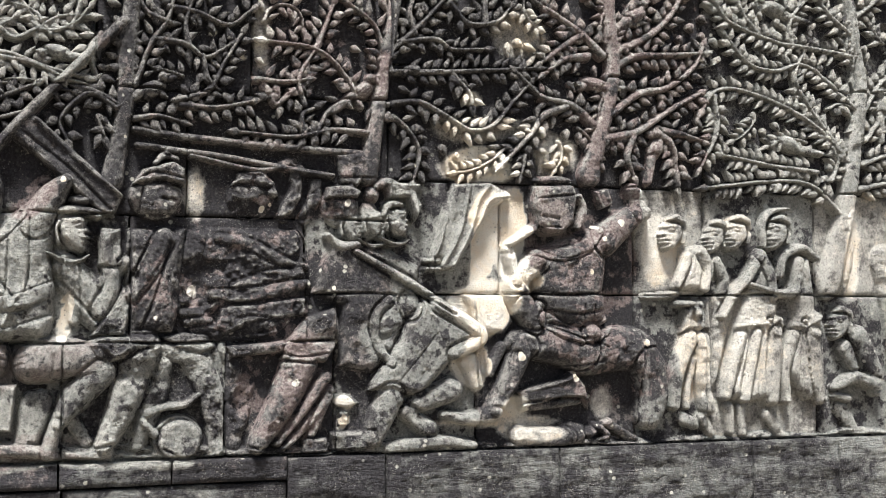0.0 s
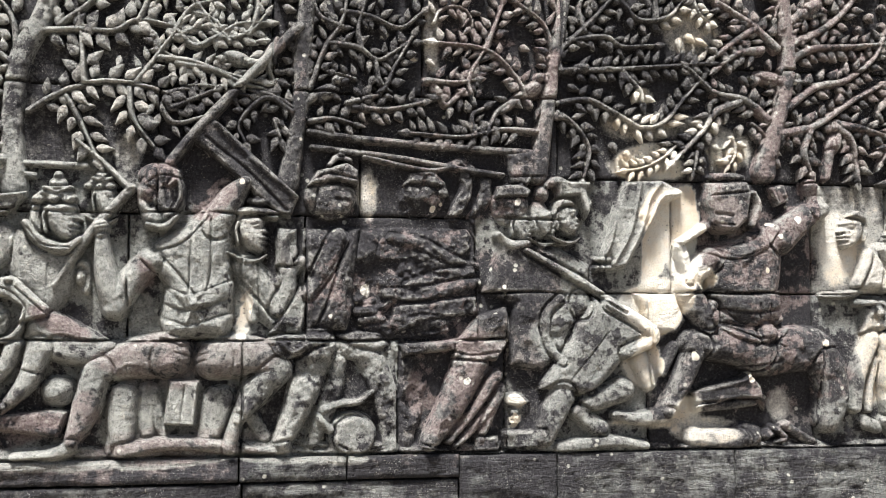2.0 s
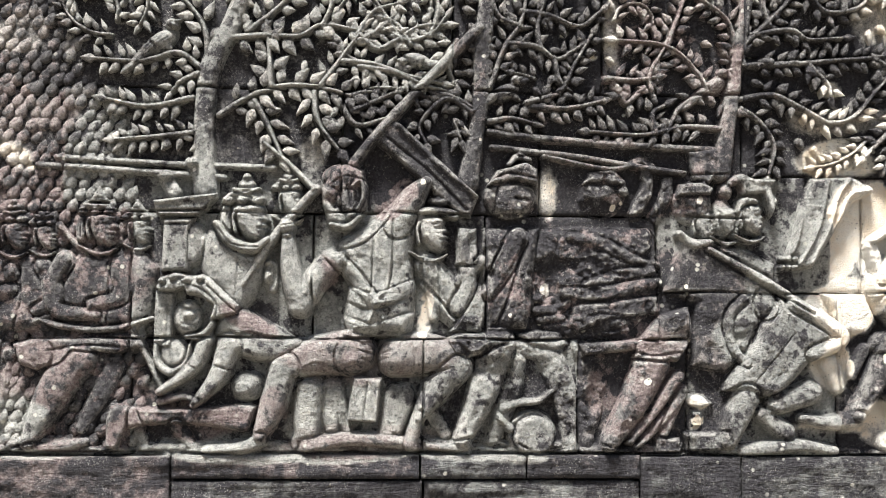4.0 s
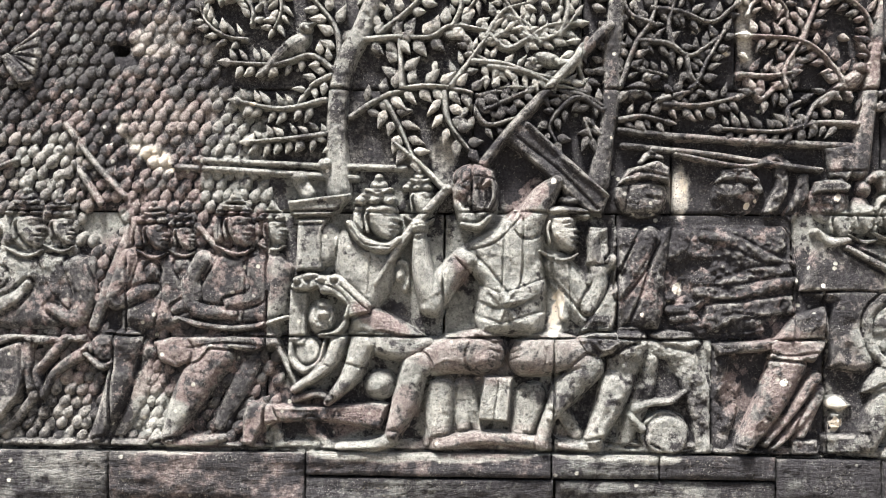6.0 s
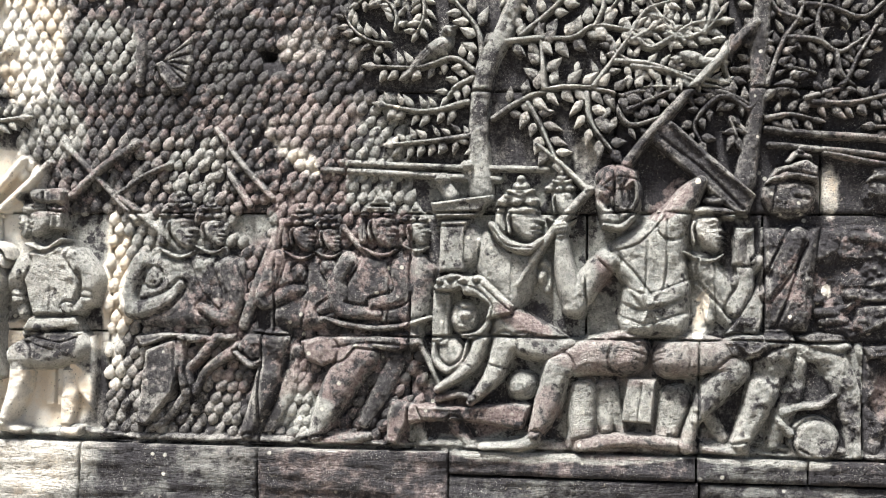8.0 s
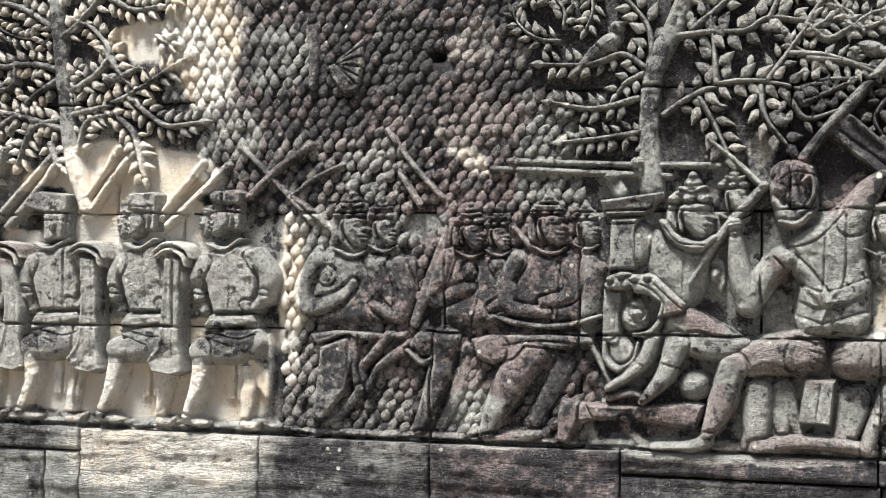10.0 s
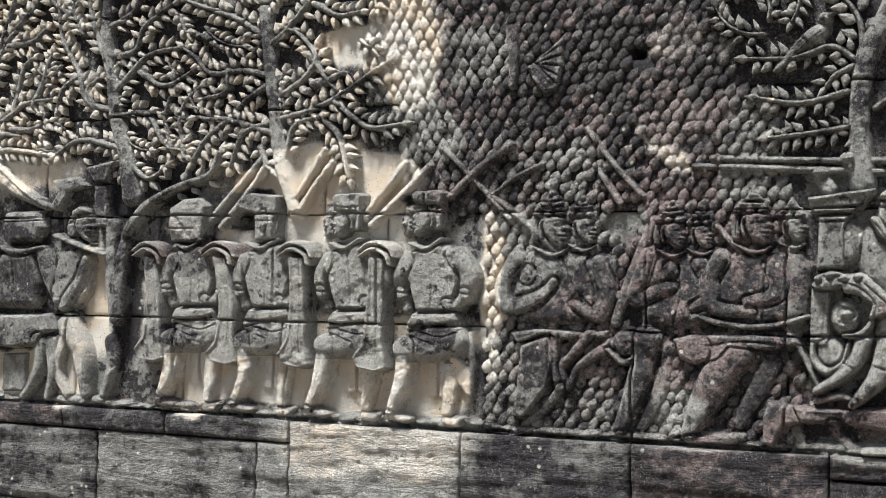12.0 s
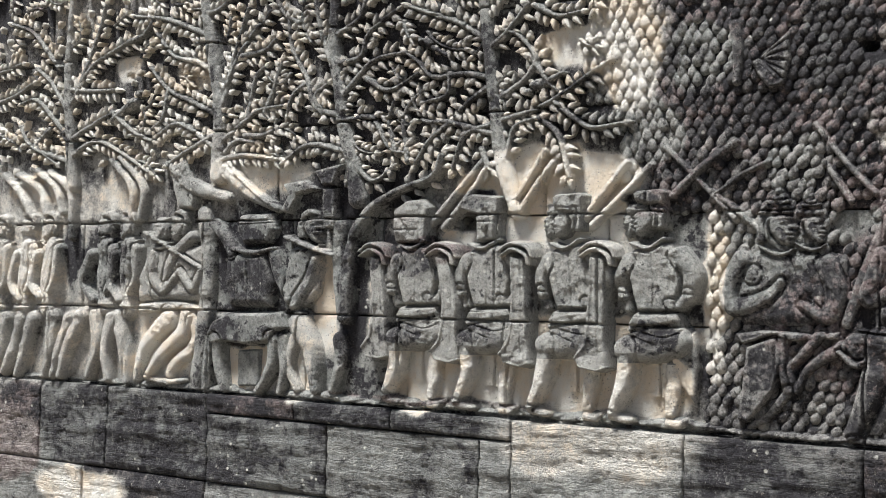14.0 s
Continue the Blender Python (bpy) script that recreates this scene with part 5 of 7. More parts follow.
c.limb([(1.894, 1.155), (1.962, 1.022), (1.974, 0.926)], [0.05, 0.045, 0.03], 0.06).limb([(1.822, 1.107), (1.868, 1.011)], [0.04, 0.025], 0.055)
c.limb([(1.770, 0.942), (1.862, 0.981), (1.969, 0.950)], [0.02, 0.03, 0.03], 0.065).limb([(1.802, 0.858), (1.884, 0.737)], [0.04, 0.025], 0.03)
c.limb([(1.775, 0.906), (1.831, 0.893)], 0.02, 0.05)
c.raise_from("carved_figure", "small dark carved figure crouching beside the women", FIGURE)
for pts, r, h in (([(1.444, 0.832), (1.536, 0.713)], [0.03, 0.018], 0.035), ([(1.362, 0.719), (1.605, 0.699)], [0.025, 0.02], 0.03), ([(1.660, 0.697), (1.940, 0.693)], [0.02, 0.02], 0.03), ([(2.040, 1.481), (2.085, 1.287), (2.122, 1.044)], [0.07, 0.07, 0.08], 0.05), ([(1.846, 1.527), (1.814, 1.382)], [0.05, 0.05], 0.025)):
    Carving().limb(pts, r, h).raise_from("carved_remnant", "grey " + BROKEN, "carving", group="broken remnants")

# the great archer seen from behind
c = Carving()
c.limb([(-1.424, 0.947), (-1.438, 0.877), (-1.454, 0.807)], [0.048, 0.04, 0.024], 0.045).limb([(-1.672, 0.964), (-1.680, 0.884), (-1.675, 0.824)], [0.044, 0.036, 0.024], 0.035)
c.limb([(-1.761, 0.963), (-1.764, 0.863), (-1.763, 0.763)], [0.054, 0.052, 0.04], 0.062).limb([(-1.763, 0.767), (-1.614, 0.793), (-1.454, 0.783), (-1.383, 0.767)], [0.0298, 0.0279, 0.0279, 0.0239], 0.070)
c.limb([(-1.605, 1.102), (-1.738, 1.089), (-1.843, 1.047)], [0.0844, 0.0724, 0.0563], 0.092).limb([(-1.847, 1.047), (-1.882, 0.918), (-1.929, 0.805)], [0.056, 0.054, 0.03], 0.090).limb([(-1.925, 0.789), (-1.997, 0.760), (-2.119, 0.755)], [0.0301, 0.0261, 0.0181], 0.074)
c.limb([(-1.425, 1.096), (-1.294, 1.093), (-1.218, 1.053)], [0.0844, 0.0683, 0.0563], 0.092).limb([(-1.222, 1.045), (-1.306, 0.964), (-1.366, 0.872)], [0.052, 0.056, 0.026], 0.090).limb([(-1.370, 0.872), (-1.385, 0.817), (-1.397, 0.767)], [0.0239, 0.0279, 0.0239], 0.076)
c.line = 0.8
c.dome((-1.612, 1.082), 0.0566, 0.0687, 0.098).dome((-1.451, 1.083), 0.0683, 0.0724, 0.100)
c.line = 1.0
c.slab([(-1.729, 1.445), (-1.644, 1.511), (-1.549, 1.568), (-1.458, 1.650), (-1.381, 1.675), (-1.373, 1.583), (-1.392, 1.451), (-1.380, 1.340), (-1.383, 1.229), (-1.399, 1.156), (-1.621, 1.154), (-1.642, 1.227), (-1.622, 1.338), (-1.663, 1.397)], 0.084, 0.06)
c.limb([(-1.448, 1.563), (-1.393, 1.655), (-1.347, 1.712)], [0.0571, 0.049, 0.0286], 0.088)
c.limb([(-1.676, 1.429), (-1.736, 1.360), (-1.780, 1.274)], [0.0485, 0.0525, 0.0444], 0.092).limb([(-1.792, 1.266), (-1.826, 1.391), (-1.839, 1.509)], [0.0487, 0.0406, 0.0264], 0.096).dome((-1.843, 1.546), 0.0347, 0.0408, 0.106)
for k in range(4):
    c.cut([((-1.868, 1.562)[0], (-1.868, 1.562)[1] - 0.014 * k), ((-1.819, 1.571)[0], (-1.819, 1.571)[1] - 0.014 * k)], 0.0025, 0.007)
c.band([(-1.660, 1.486), (-1.575, 1.515), (-1.498, 1.593)], 0.0224, 0.008)
c.band([(-1.709, 1.469), (-1.619, 1.385), (-1.537, 1.288)], 0.0242, 0.006).cut([(-1.684, 1.490), (-1.590, 1.401), (-1.517, 1.309)], 0.003, 0.009).cut([(-1.725, 1.453), (-1.643, 1.368), (-1.573, 1.276)], 0.003, 0.009)
c.cut([(-1.535, 1.552), (-1.538, 1.410), (-1.541, 1.308)], 0.003, 0.009).cut([(-1.466, 1.577), (-1.465, 1.410), (-1.485, 1.309)], 0.003, 0.009).band([(-1.500, 1.560), (-1.501, 1.410), (-1.513, 1.288)], 0.0304, 0.006)
c.band([(-1.647, 1.324), (-1.537, 1.284), (-1.376, 1.338)], 0.0263, 0.010).band([(-1.633, 1.194), (-1.536, 1.171), (-1.387, 1.213)], 0.0323, 0.013)
for pts in ([(-1.525, 1.276), (-1.553, 1.325)], [(-1.525, 1.276), (-1.501, 1.321)], [(-1.525, 1.276), (-1.549, 1.215)], [(-1.525, 1.276), (-1.496, 1.216)], [(-1.525, 1.276), (-1.480, 1.285)]):
    c.ridge(pts, 0.009, 0.014)
c.cut([(-1.576, 1.134), (-1.516, 1.119), (-1.472, 1.135)], 0.003, 0.008).cut([(-1.580, 1.110), (-1.520, 1.095), (-1.471, 1.111)], 0.003, 0.008).cut([(-1.572, 1.082), (-1.528, 1.066), (-1.487, 1.083)], 0.003, 0.008).cut([(-1.794, 1.015), (-1.738, 1.064), (-1.616, 1.025)], 0.003, 0.005)
c.slab([(-1.604, 1.017), (-1.499, 1.010), (-1.514, 0.850), (-1.623, 0.857)], 0.076, 0.010).cut([(-1.547, 1.010), (-1.567, 0.853)], 0.003, 0.009)
c.slab([(-1.723, 1.685), (-1.695, 1.747), (-1.621, 1.780), (-1.568, 1.756), (-1.552, 1.664), (-1.575, 1.584), (-1.644, 1.535), (-1.697, 1.555), (-1.718, 1.628)], 0.086, 0.030)
c.line = 0.4
c.dome((-1.646, 1.731), 0.0734, 0.049, 0.094).dome((-1.584, 1.664), 0.0326, 0.0775, 0.094)
c.cut([(-1.698, 1.649), (-1.649, 1.608), (-1.636, 1.568)], 0.012, 0.026).cut([(-1.661, 1.673), (-1.677, 1.616)], 0.010, 0.016).cut([(-1.629, 1.694), (-1.616, 1.621)], 0.004, 0.010)
c.limb([(-1.609, 1.694), (-1.584, 1.711), (-1.572, 1.658), (-1.592, 1.609)], [0.0082, 0.0102, 0.0102, 0.0082], 0.106).limb([(-1.685, 1.555), (-1.628, 1.547), (-1.584, 1.584)], [0.0102, 0.0163, 0.0102], 0.104)
c.cut([(-1.714, 1.681), (-1.641, 1.727), (-1.560, 1.715)], 0.003, 0.006)
c.line = 1.0
c.raise_from("carved_figure", "large grey carved man from behind with crossed belts, kneeling wide", FIGURE, wear=0.9)
for pts, r, h in (([(-1.663, 0.944), (-1.622, 0.824)], [0.035, 0.02], 0.03), ([(-1.442, 0.947), (-1.481, 0.806)], [0.045, 0.03], 0.04), ([(-1.331, 0.908), (-1.271, 0.809)], [0.03, 0.025], 0.03), ([(-1.774, 0.852), (-1.804, 0.771)], [0.03, 0.02], 0.03)):
    Carving().limb(pts, r, h).raise_from("carved_shin", "low carved shin behind the kneeling man", "carving", group="low carved shins")

axe = thing("carved_axe", "great carved axe with a broad slanting blade", "carved axe")
c = Carving()
c.slab([(-1.488, 1.959), (-1.433, 1.922), (-1.153, 1.667), (-1.183, 1.586), (-1.233, 1.600), (-1.446, 1.789), (-1.534, 1.860)], 0.06, 0.012)
c.ridge([(-1.447, 1.918), (-1.304, 1.779), (-1.153, 1.657)], 0.010, 0.016).cut([(-1.487, 1.871), (-1.335, 1.748), (-1.203, 1.616)], 0.006, 0.010).cut([(-1.518, 1.860), (-1.355, 1.707), (-1.243, 1.600)], 0.005, 0.008)
c.raise_from("blade", parent=axe)
Carving().limb([(-1.609, 1.778), (-1.538, 1.871), (-1.457, 1.963), (-1.316, 2.117), (-1.158, 2.281)], [0.022, 0.02, 0.022, 0.02, 0.024], 0.072).raise_from("handle", parent=axe)

c = Carving()
c.slab([(-1.380, 1.472), (-1.316, 1.456), (-1.235, 1.341), (-1.194, 1.261), (-1.234, 1.170), (-1.305, 1.230), (-1.345, 1.310), (-1.376, 1.350)], 0.050, 0.05)
profile(c, (-1.332, 1.545), 0.0893, 1, 0.076, "", hair=False)
c.limb([(-1.364, 1.605), (-1.304, 1.612), (-1.243, 1.596)], 0.02, 0.075).dome((-1.298, 1.646), 0.045, 0.025, 0.07).dome((-1.304, 1.681), 0.022, 0.028, 0.06)
c.limb([(-1.343, 1.412), (-1.283, 1.352), (-1.232, 1.262)], [0.05, 0.05, 0.03], 0.06).limb([(-1.228, 1.262), (-1.192, 1.353), (-1.213, 1.515)], [0.035, 0.035, 0.03], 0.065)
c.slab([(-1.233, 1.555), (-1.173, 1.551), (-1.172, 1.414), (-1.237, 1.417)], 0.05, 0.012).limb([(-1.333, 1.413), (-1.312, 1.231)], [0.03, 0.022], 0.025)
c.limb([(-1.272, 1.070), (-1.232, 1.131), (-1.132, 1.152)], [0.02, 0.03, 0.025], 0.06)
c.raise_from("carved_figure", "carved man with a calm face and tiered crown", FIGURE)

# the man with the frilled cap and his neighbour
c = Carving()
profile(c, (-1.836, 1.648), 0.0694, 1, 0.056, "helm", hair=False)
c.slab([(-2.190, 1.523), (-2.109, 1.544), (-2.027, 1.508), (-1.912, 1.468), (-1.915, 1.374), (-1.943, 1.305), (-2.003, 1.211), (-2.052, 1.254), (-2.126, 1.334), (-2.165, 1.436)], 0.064, 0.07)
c.limb([(-2.180, 1.511), (-2.185, 1.442)], [0.053, 0.0449], 0.05).cut([(-2.014, 1.447), (-2.020, 1.305)], 0.003, 0.007).limb([(-1.899, 1.407), (-1.890, 1.326)], [0.0283, 0.0202], 0.045).dome((-1.907, 1.370), 0.0203, 0.0325, 0.062)
profile(c, (-1.983, 1.582), 0.0959, 1, 0.086, "helm", collar=False)
c.limb([(-2.093, 1.557), (-2.047, 1.496), (-1.965, 1.468), (-1.908, 1.501)], [0.0143, 0.0224, 0.0245, 0.0143], 0.094).cut([(-2.084, 1.540), (-2.034, 1.483), (-1.945, 1.472)], 0.003, 0.009)
c.raise_from("carved_figure", "grey carved man in frilled cap beside a second face", FIGURE)
c = Carving()
c.limb([(-1.993, 1.342), (-1.872, 1.531), (-1.741, 1.686)], [0.016, 0.02, 0.018], 0.075).limb([(-1.751, 1.686), (-1.844, 1.778), (-1.931, 1.850)], [0.012, 0.012, 0.01], 0.055)
c.raise_from("carved_staff", "carved staff held across the chest", "carved staff")
axe = thing("carved_axe", "upright carved axe with a flaring pale blade", "carved axe")
Carving().slab([(-2.321, 1.640), (-2.090, 1.670), (-2.089, 1.649), (-2.155, 1.583), (-2.295, 1.578), (-2.312, 1.603)], 0.07, 0.012).ridge([(-2.306, 1.628), (-2.100, 1.657)], 0.008, 0.010).raise_from("blade", parent=axe)
Carving().slab([(-2.283, 1.574), (-2.167, 1.579), (-2.185, 1.529), (-2.185, 1.386), (-2.288, 1.381)], 0.062, 0.014).cut([(-2.274, 1.550), (-2.181, 1.554)], 0.004, 0.008).raise_from("shaft", parent=axe)
c = Carving()
c.slab([(-2.089, 1.253), (-1.999, 1.268), (-1.911, 1.220), (-1.795, 1.145), (-1.823, 1.084), (-1.940, 1.062), (-2.042, 1.090), (-2.099, 1.130)], 0.070, 0.05)
c.limb([(-1.977, 1.123), (-1.880, 1.107), (-1.799, 1.132)], [0.0442, 0.0442, 0.0201], 0.074).dome((-1.976, 0.977), 0.0603, 0.0563, 0.062)
c.slab([(-2.306, 1.319), (-2.236, 1.311), (-2.242, 1.116), (-2.311, 1.115)], 0.056, 0.010).cut([(-2.257, 1.303), (-2.262, 1.128)], 0.003, 0.006)
c.dome((-2.237, 1.088), 0.0566, 0.0566, 0.048, flat=5).limb([(-2.299, 1.120), (-2.290, 1.059), (-2.240, 1.027), (-2.188, 1.060), (-2.177, 1.125)], [0.0101, 0.0162, 0.0182, 0.0162, 0.0081], 0.066)
c.limb([(-2.124, 1.141), (-2.167, 1.044), (-2.284, 0.958)], [0.0343, 0.0283, 0.0162], 0.078).limb([(-2.042, 1.122), (-2.078, 1.013), (-2.162, 0.915)], [0.0485, 0.0404, 0.0182], 0.088).cut([(-2.094, 1.053), (-2.025, 1.037)], 0.004, 0.010).cut([(-2.192, 1.060), (-2.143, 1.036)], 0.003, 0.008)
c.limb([(-2.284, 0.922), (-2.203, 0.943), (-2.152, 0.927)], [0.0141, 0.0161, 0.0121], 0.06)
c.dome((-2.190, 1.222), 0.0545, 0.0646, 0.074, flat=3).cut([(-2.215, 1.262), (-2.178, 1.246), (-2.154, 1.263)], 0.008, 0.014).cut([(-2.202, 1.202), (-2.161, 1.194)], 0.006, 0.012).dome((-2.182, 1.230), 0.0244, 0.0203, 0.088)
c.limb([(-2.193, 1.153), (-2.140, 1.158), (-2.104, 1.194), (-2.101, 1.227)], [0.0081, 0.0141, 0.0141, 0.0081], 0.080)
c.slab([(-2.306, 1.327), (-2.282, 1.368), (-2.233, 1.384), (-2.180, 1.372), (-2.131, 1.377), (-2.086, 1.349), (-2.118, 1.320), (-2.175, 1.332), (-2.232, 1.311), (-2.289, 1.311)], 0.088, 0.012)
c.slab([(-2.217, 1.360), (-2.119, 1.373), (-2.003, 1.268), (-2.011, 1.232), (-2.113, 1.210), (-2.101, 1.263), (-2.146, 1.295), (-2.195, 1.303)], 0.092, 0.014)
c.cut([(-2.151, 1.364), (-2.073, 1.292), (-2.023, 1.248)], 0.003, 0.008).cut([(-2.208, 1.344), (-2.134, 1.320), (-2.085, 1.267), (-2.088, 1.223)], 0.0035, 0.010).cut([(-2.127, 1.369), (-2.044, 1.296), (-2.007, 1.264)], 0.003, 0.006)
for q in [(-2.278, 1.351), (-2.237, 1.364), (-2.188, 1.356), (-2.143, 1.360)]:
    c.dome(q, 0.018, 0.016, 0.106)
c.raise_from("carved_figure", "carved man with ornate headdress bowing over the axe", FIGURE)
axe = thing("carved_axe", "heavy carved axe lying on the ledge", "carved axe")
Carving().slab([(-2.455, 0.921), (-2.362, 0.906), (-2.332, 0.841), (-2.391, 0.822), (-2.427, 0.746), (-2.473, 0.760), (-2.471, 0.861)], 0.064, 0.02).raise_from("blade", parent=axe)
c = Carving()
c.slab([(-2.372, 0.906), (-2.162, 0.904), (-1.962, 0.920), (-1.941, 0.908), (-1.967, 0.814), (-2.161, 0.840), (-2.346, 0.841)], 0.06, 0.02)
c.limb([(-2.346, 0.792), (-2.335, 0.752)], 0.025, 0.03).limb([(-2.223, 0.835), (-2.160, 0.755)], [0.03, 0.02], 0.03).ridge([(-2.440, 0.909), (-2.265, 0.891), (-1.968, 0.911)], 0.006, 0.006)
c.raise_from("handle", parent=axe)

# three pairs of walking men before the carved hill
c = Carving()
c.limb([(-2.441, 1.051), (-2.492, 0.947), (-2.554, 0.832)], [0.0412, 0.0412, 0.0288], 0.040)
c.limb([(-2.577, 1.078), (-2.661, 0.942), (-2.733, 0.784)], [0.0828, 0.0662, 0.0373], 0.086).limb([(-2.729, 0.757), (-2.637, 0.765), (-2.542, 0.781)], [0.0225, 0.0266, 0.0184], 0.064)
c.slab([(-2.645, 1.437), (-2.550, 1.462), (-2.341, 1.450), (-2.295, 1.401), (-2.315, 1.258), (-2.339, 1.176), (-2.621, 1.171), (-2.650, 1.295)], 0.062, 0.06).cut([(-2.461, 1.442), (-2.475, 1.173)], 0.005, 0.012)
c.slab([(-2.803, 1.125), (-2.717, 1.152), (-2.359, 1.167), (-2.334, 1.115), (-2.441, 1.088), (-2.588, 1.105), (-2.626, 1.059), (-2.715, 1.027), (-2.776, 1.051)], 0.070, 0.020).dome((-2.720, 1.090), 0.0666, 0.0582, 0.078).cut([(-2.673, 1.103), (-2.546, 1.122), (-2.400, 1.109), (-2.338, 1.054)], 0.004, 0.010)
c.limb([(-2.624, 1.420), (-2.672, 1.336), (-2.643, 1.243), (-2.516, 1.230)], [0.0414, 0.0414, 0.0331, 0.0248], 0.074).limb([(-2.434, 1.400), (-2.422, 1.298), (-2.527, 1.265)], [0.0373, 0.0331, 0.0228], 0.070)
c.limb([(-2.707, 1.211), (-2.621, 1.187), (-2.463, 1.178), (-2.318, 1.217)], [0.0102, 0.0143, 0.0143, 0.0082], 0.076).dome((-2.717, 1.206), 0.0188, 0.0188, 0.078)
profile(c, (-2.373, 1.540), 0.0618, 1, 0.056, "point", hair=False)
profile(c, (-2.504, 1.549), 0.0828, 1, 0.074, "point")
c.raise_from("carved_figure", "mauve carved men in pointed caps walking as a pair", FIGURE, group="walking pairs", low=0.76)
c = Carving()
c.limb([(-2.824, 1.083), (-2.854, 0.936), (-2.918, 0.787)], [0.0378, 0.0378, 0.0252], 0.040)
c.limb([(-2.894, 1.124), (-2.935, 0.933), (-2.995, 0.784)], [0.0588, 0.0504, 0.0315], 0.082).limb([(-2.990, 0.759), (-2.906, 0.754), (-2.830, 0.761)], [0.0229, 0.025, 0.0166], 0.056)
c.slab([(-2.916, 1.440), (-2.840, 1.462), (-2.624, 1.445), (-2.602, 1.379), (-2.622, 1.254), (-2.674, 1.161), (-2.923, 1.165), (-2.940, 1.292)], 0.062, 0.06).cut([(-2.780, 1.399), (-2.772, 1.273), (-2.803, 1.167)], 0.004, 0.010)
c.limb([(-2.894, 1.430), (-2.926, 1.334), (-2.936, 1.271), (-2.805, 1.318)], [0.038, 0.0401, 0.038, 0.0253], 0.076).dome((-2.806, 1.377), 0.0295, 0.038, 0.074).limb([(-2.698, 1.399), (-2.643, 1.295), (-2.718, 1.242)], [0.0334, 0.0293, 0.0209], 0.066)
profile(c, (-2.700, 1.516), 0.0627, 1, 0.060, "helm", hair=False)
profile(c, (-2.804, 1.521), 0.0717, 1, 0.076, "helm")
c.raise_from("carved_figure", "mauve carved men in frilled caps walking as a pair", FIGURE, group="walking pairs", low=0.76)
c = Carving()
c.slab([(-3.442, 1.428), (-3.345, 1.461), (-3.094, 1.448), (-3.015, 1.419), (-3.013, 1.291), (-3.057, 1.205), (-3.179, 1.161), (-3.408, 1.156), (-3.471, 1.242)], 0.060, 0.06).cut([(-3.230, 1.429), (-3.182, 1.311), (-3.113, 1.236)], 0.004, 0.010)
c.limb([(-3.418, 1.413), (-3.470, 1.308), (-3.445, 1.232), (-3.318, 1.270), (-3.262, 1.331)], [0.043, 0.043, 0.0409, 0.0301, 0.0194], 0.080).limb([(-3.093, 1.397), (-3.058, 1.290), (-3.090, 1.205), (-3.181, 1.246)], [0.0428, 0.0428, 0.0342, 0.0193], 0.070)
c.cut([(-3.412, 1.363), (-3.355, 1.374)], 0.003, 0.007).dome((-3.371, 1.356), 0.0391, 0.0391, 0.070)
c.slab([(-3.396, 1.087), (-3.270, 1.133), (-3.250, 1.030), (-3.278, 0.922), (-3.378, 0.794), (-3.429, 0.805), (-3.413, 0.918)], 0.078, 0.016).cut([(-3.274, 1.116), (-3.276, 0.944)], 0.003, 0.008)
c.slab([(-3.443, 1.134), (-3.316, 1.154), (-3.134, 1.140), (-3.045, 1.154), (-3.044, 1.120), (-3.224, 1.108), (-3.288, 1.128), (-3.407, 1.087)], 0.072, 0.012)
c.limb([(-3.258, 1.116), (-3.256, 1.009), (-3.239, 0.924)], [0.0214, 0.0193, 0.0171], 0.062).limb([(-3.112, 1.140), (-3.189, 1.049), (-3.222, 1.010), (-3.198, 0.925)], [0.0257, 0.0193, 0.0171, 0.0128], 0.074).limb([(-3.039, 1.095), (-3.154, 1.012), (-3.198, 0.925)], [0.0278, 0.0214, 0.0128], 0.066)
c.dome((-2.973, 1.097), 0.0633, 0.0717, 0.060).limb([(-3.043, 1.078), (-2.987, 1.033), (-2.933, 1.055)], [0.0106, 0.0169, 0.0106], 0.072)
c.limb([(-3.232, 0.924), (-3.310, 0.825), (-3.367, 0.791)], [0.0215, 0.0215, 0.015], 0.050)
profile(c, (-3.150, 1.543), 0.0731, 1, 0.058, "helm", hair=False)
profile(c, (-3.273, 1.543), 0.0868, 1, 0.076, "helm")
c.raise_from("carved_figure", "grey-green carved men with rolled hair walking as a pair", FIGURE, group="walking pairs", low=0.76)

SPEAR = "slender carved spear shaft slanting over the carved hill"
for pts, r in (([(-2.727, 1.761), (-2.485, 1.749), (-2.070, 1.724)], 0.014), ([(-2.664, 1.790), (-2.277, 1.771), (-1.895, 1.761)], 0.013), ([(-3.543, 1.679), (-3.411, 1.575), (-3.248, 1.440)], 0.015),
               ([(-3.542, 1.658), (-3.416, 1.743), (-3.321, 1.785)], 0.012), ([(-3.143, 1.917), (-3.033, 1.775), (-2.920, 1.654)], 0.013), ([(-3.673, 1.710), (-3.567, 1.784), (-3.451, 1.854)], 0.012),
               ([(-2.880, 1.557), (-2.950, 1.380), (-3.020, 1.182)], 0.026), ([(-2.649, 1.547), (-2.479, 1.342), (-2.266, 0.956)], 0.013), ([(-3.301, 1.440), (-3.150, 1.316), (-3.063, 1.213)], 0.012),
               ([(-3.107, 1.775), (-3.052, 1.691), (-3.009, 1.629)], 0.014), ([(-3.742, 1.858), (-3.587, 1.711), (-3.454, 1.575)], 0.014)):
    c = Carving(0.004)
    c.limb(pts, r, 0.055)
    c.raise_from("carved_spear", SPEAR, "carved spear", group="carved spears", low=0.66)
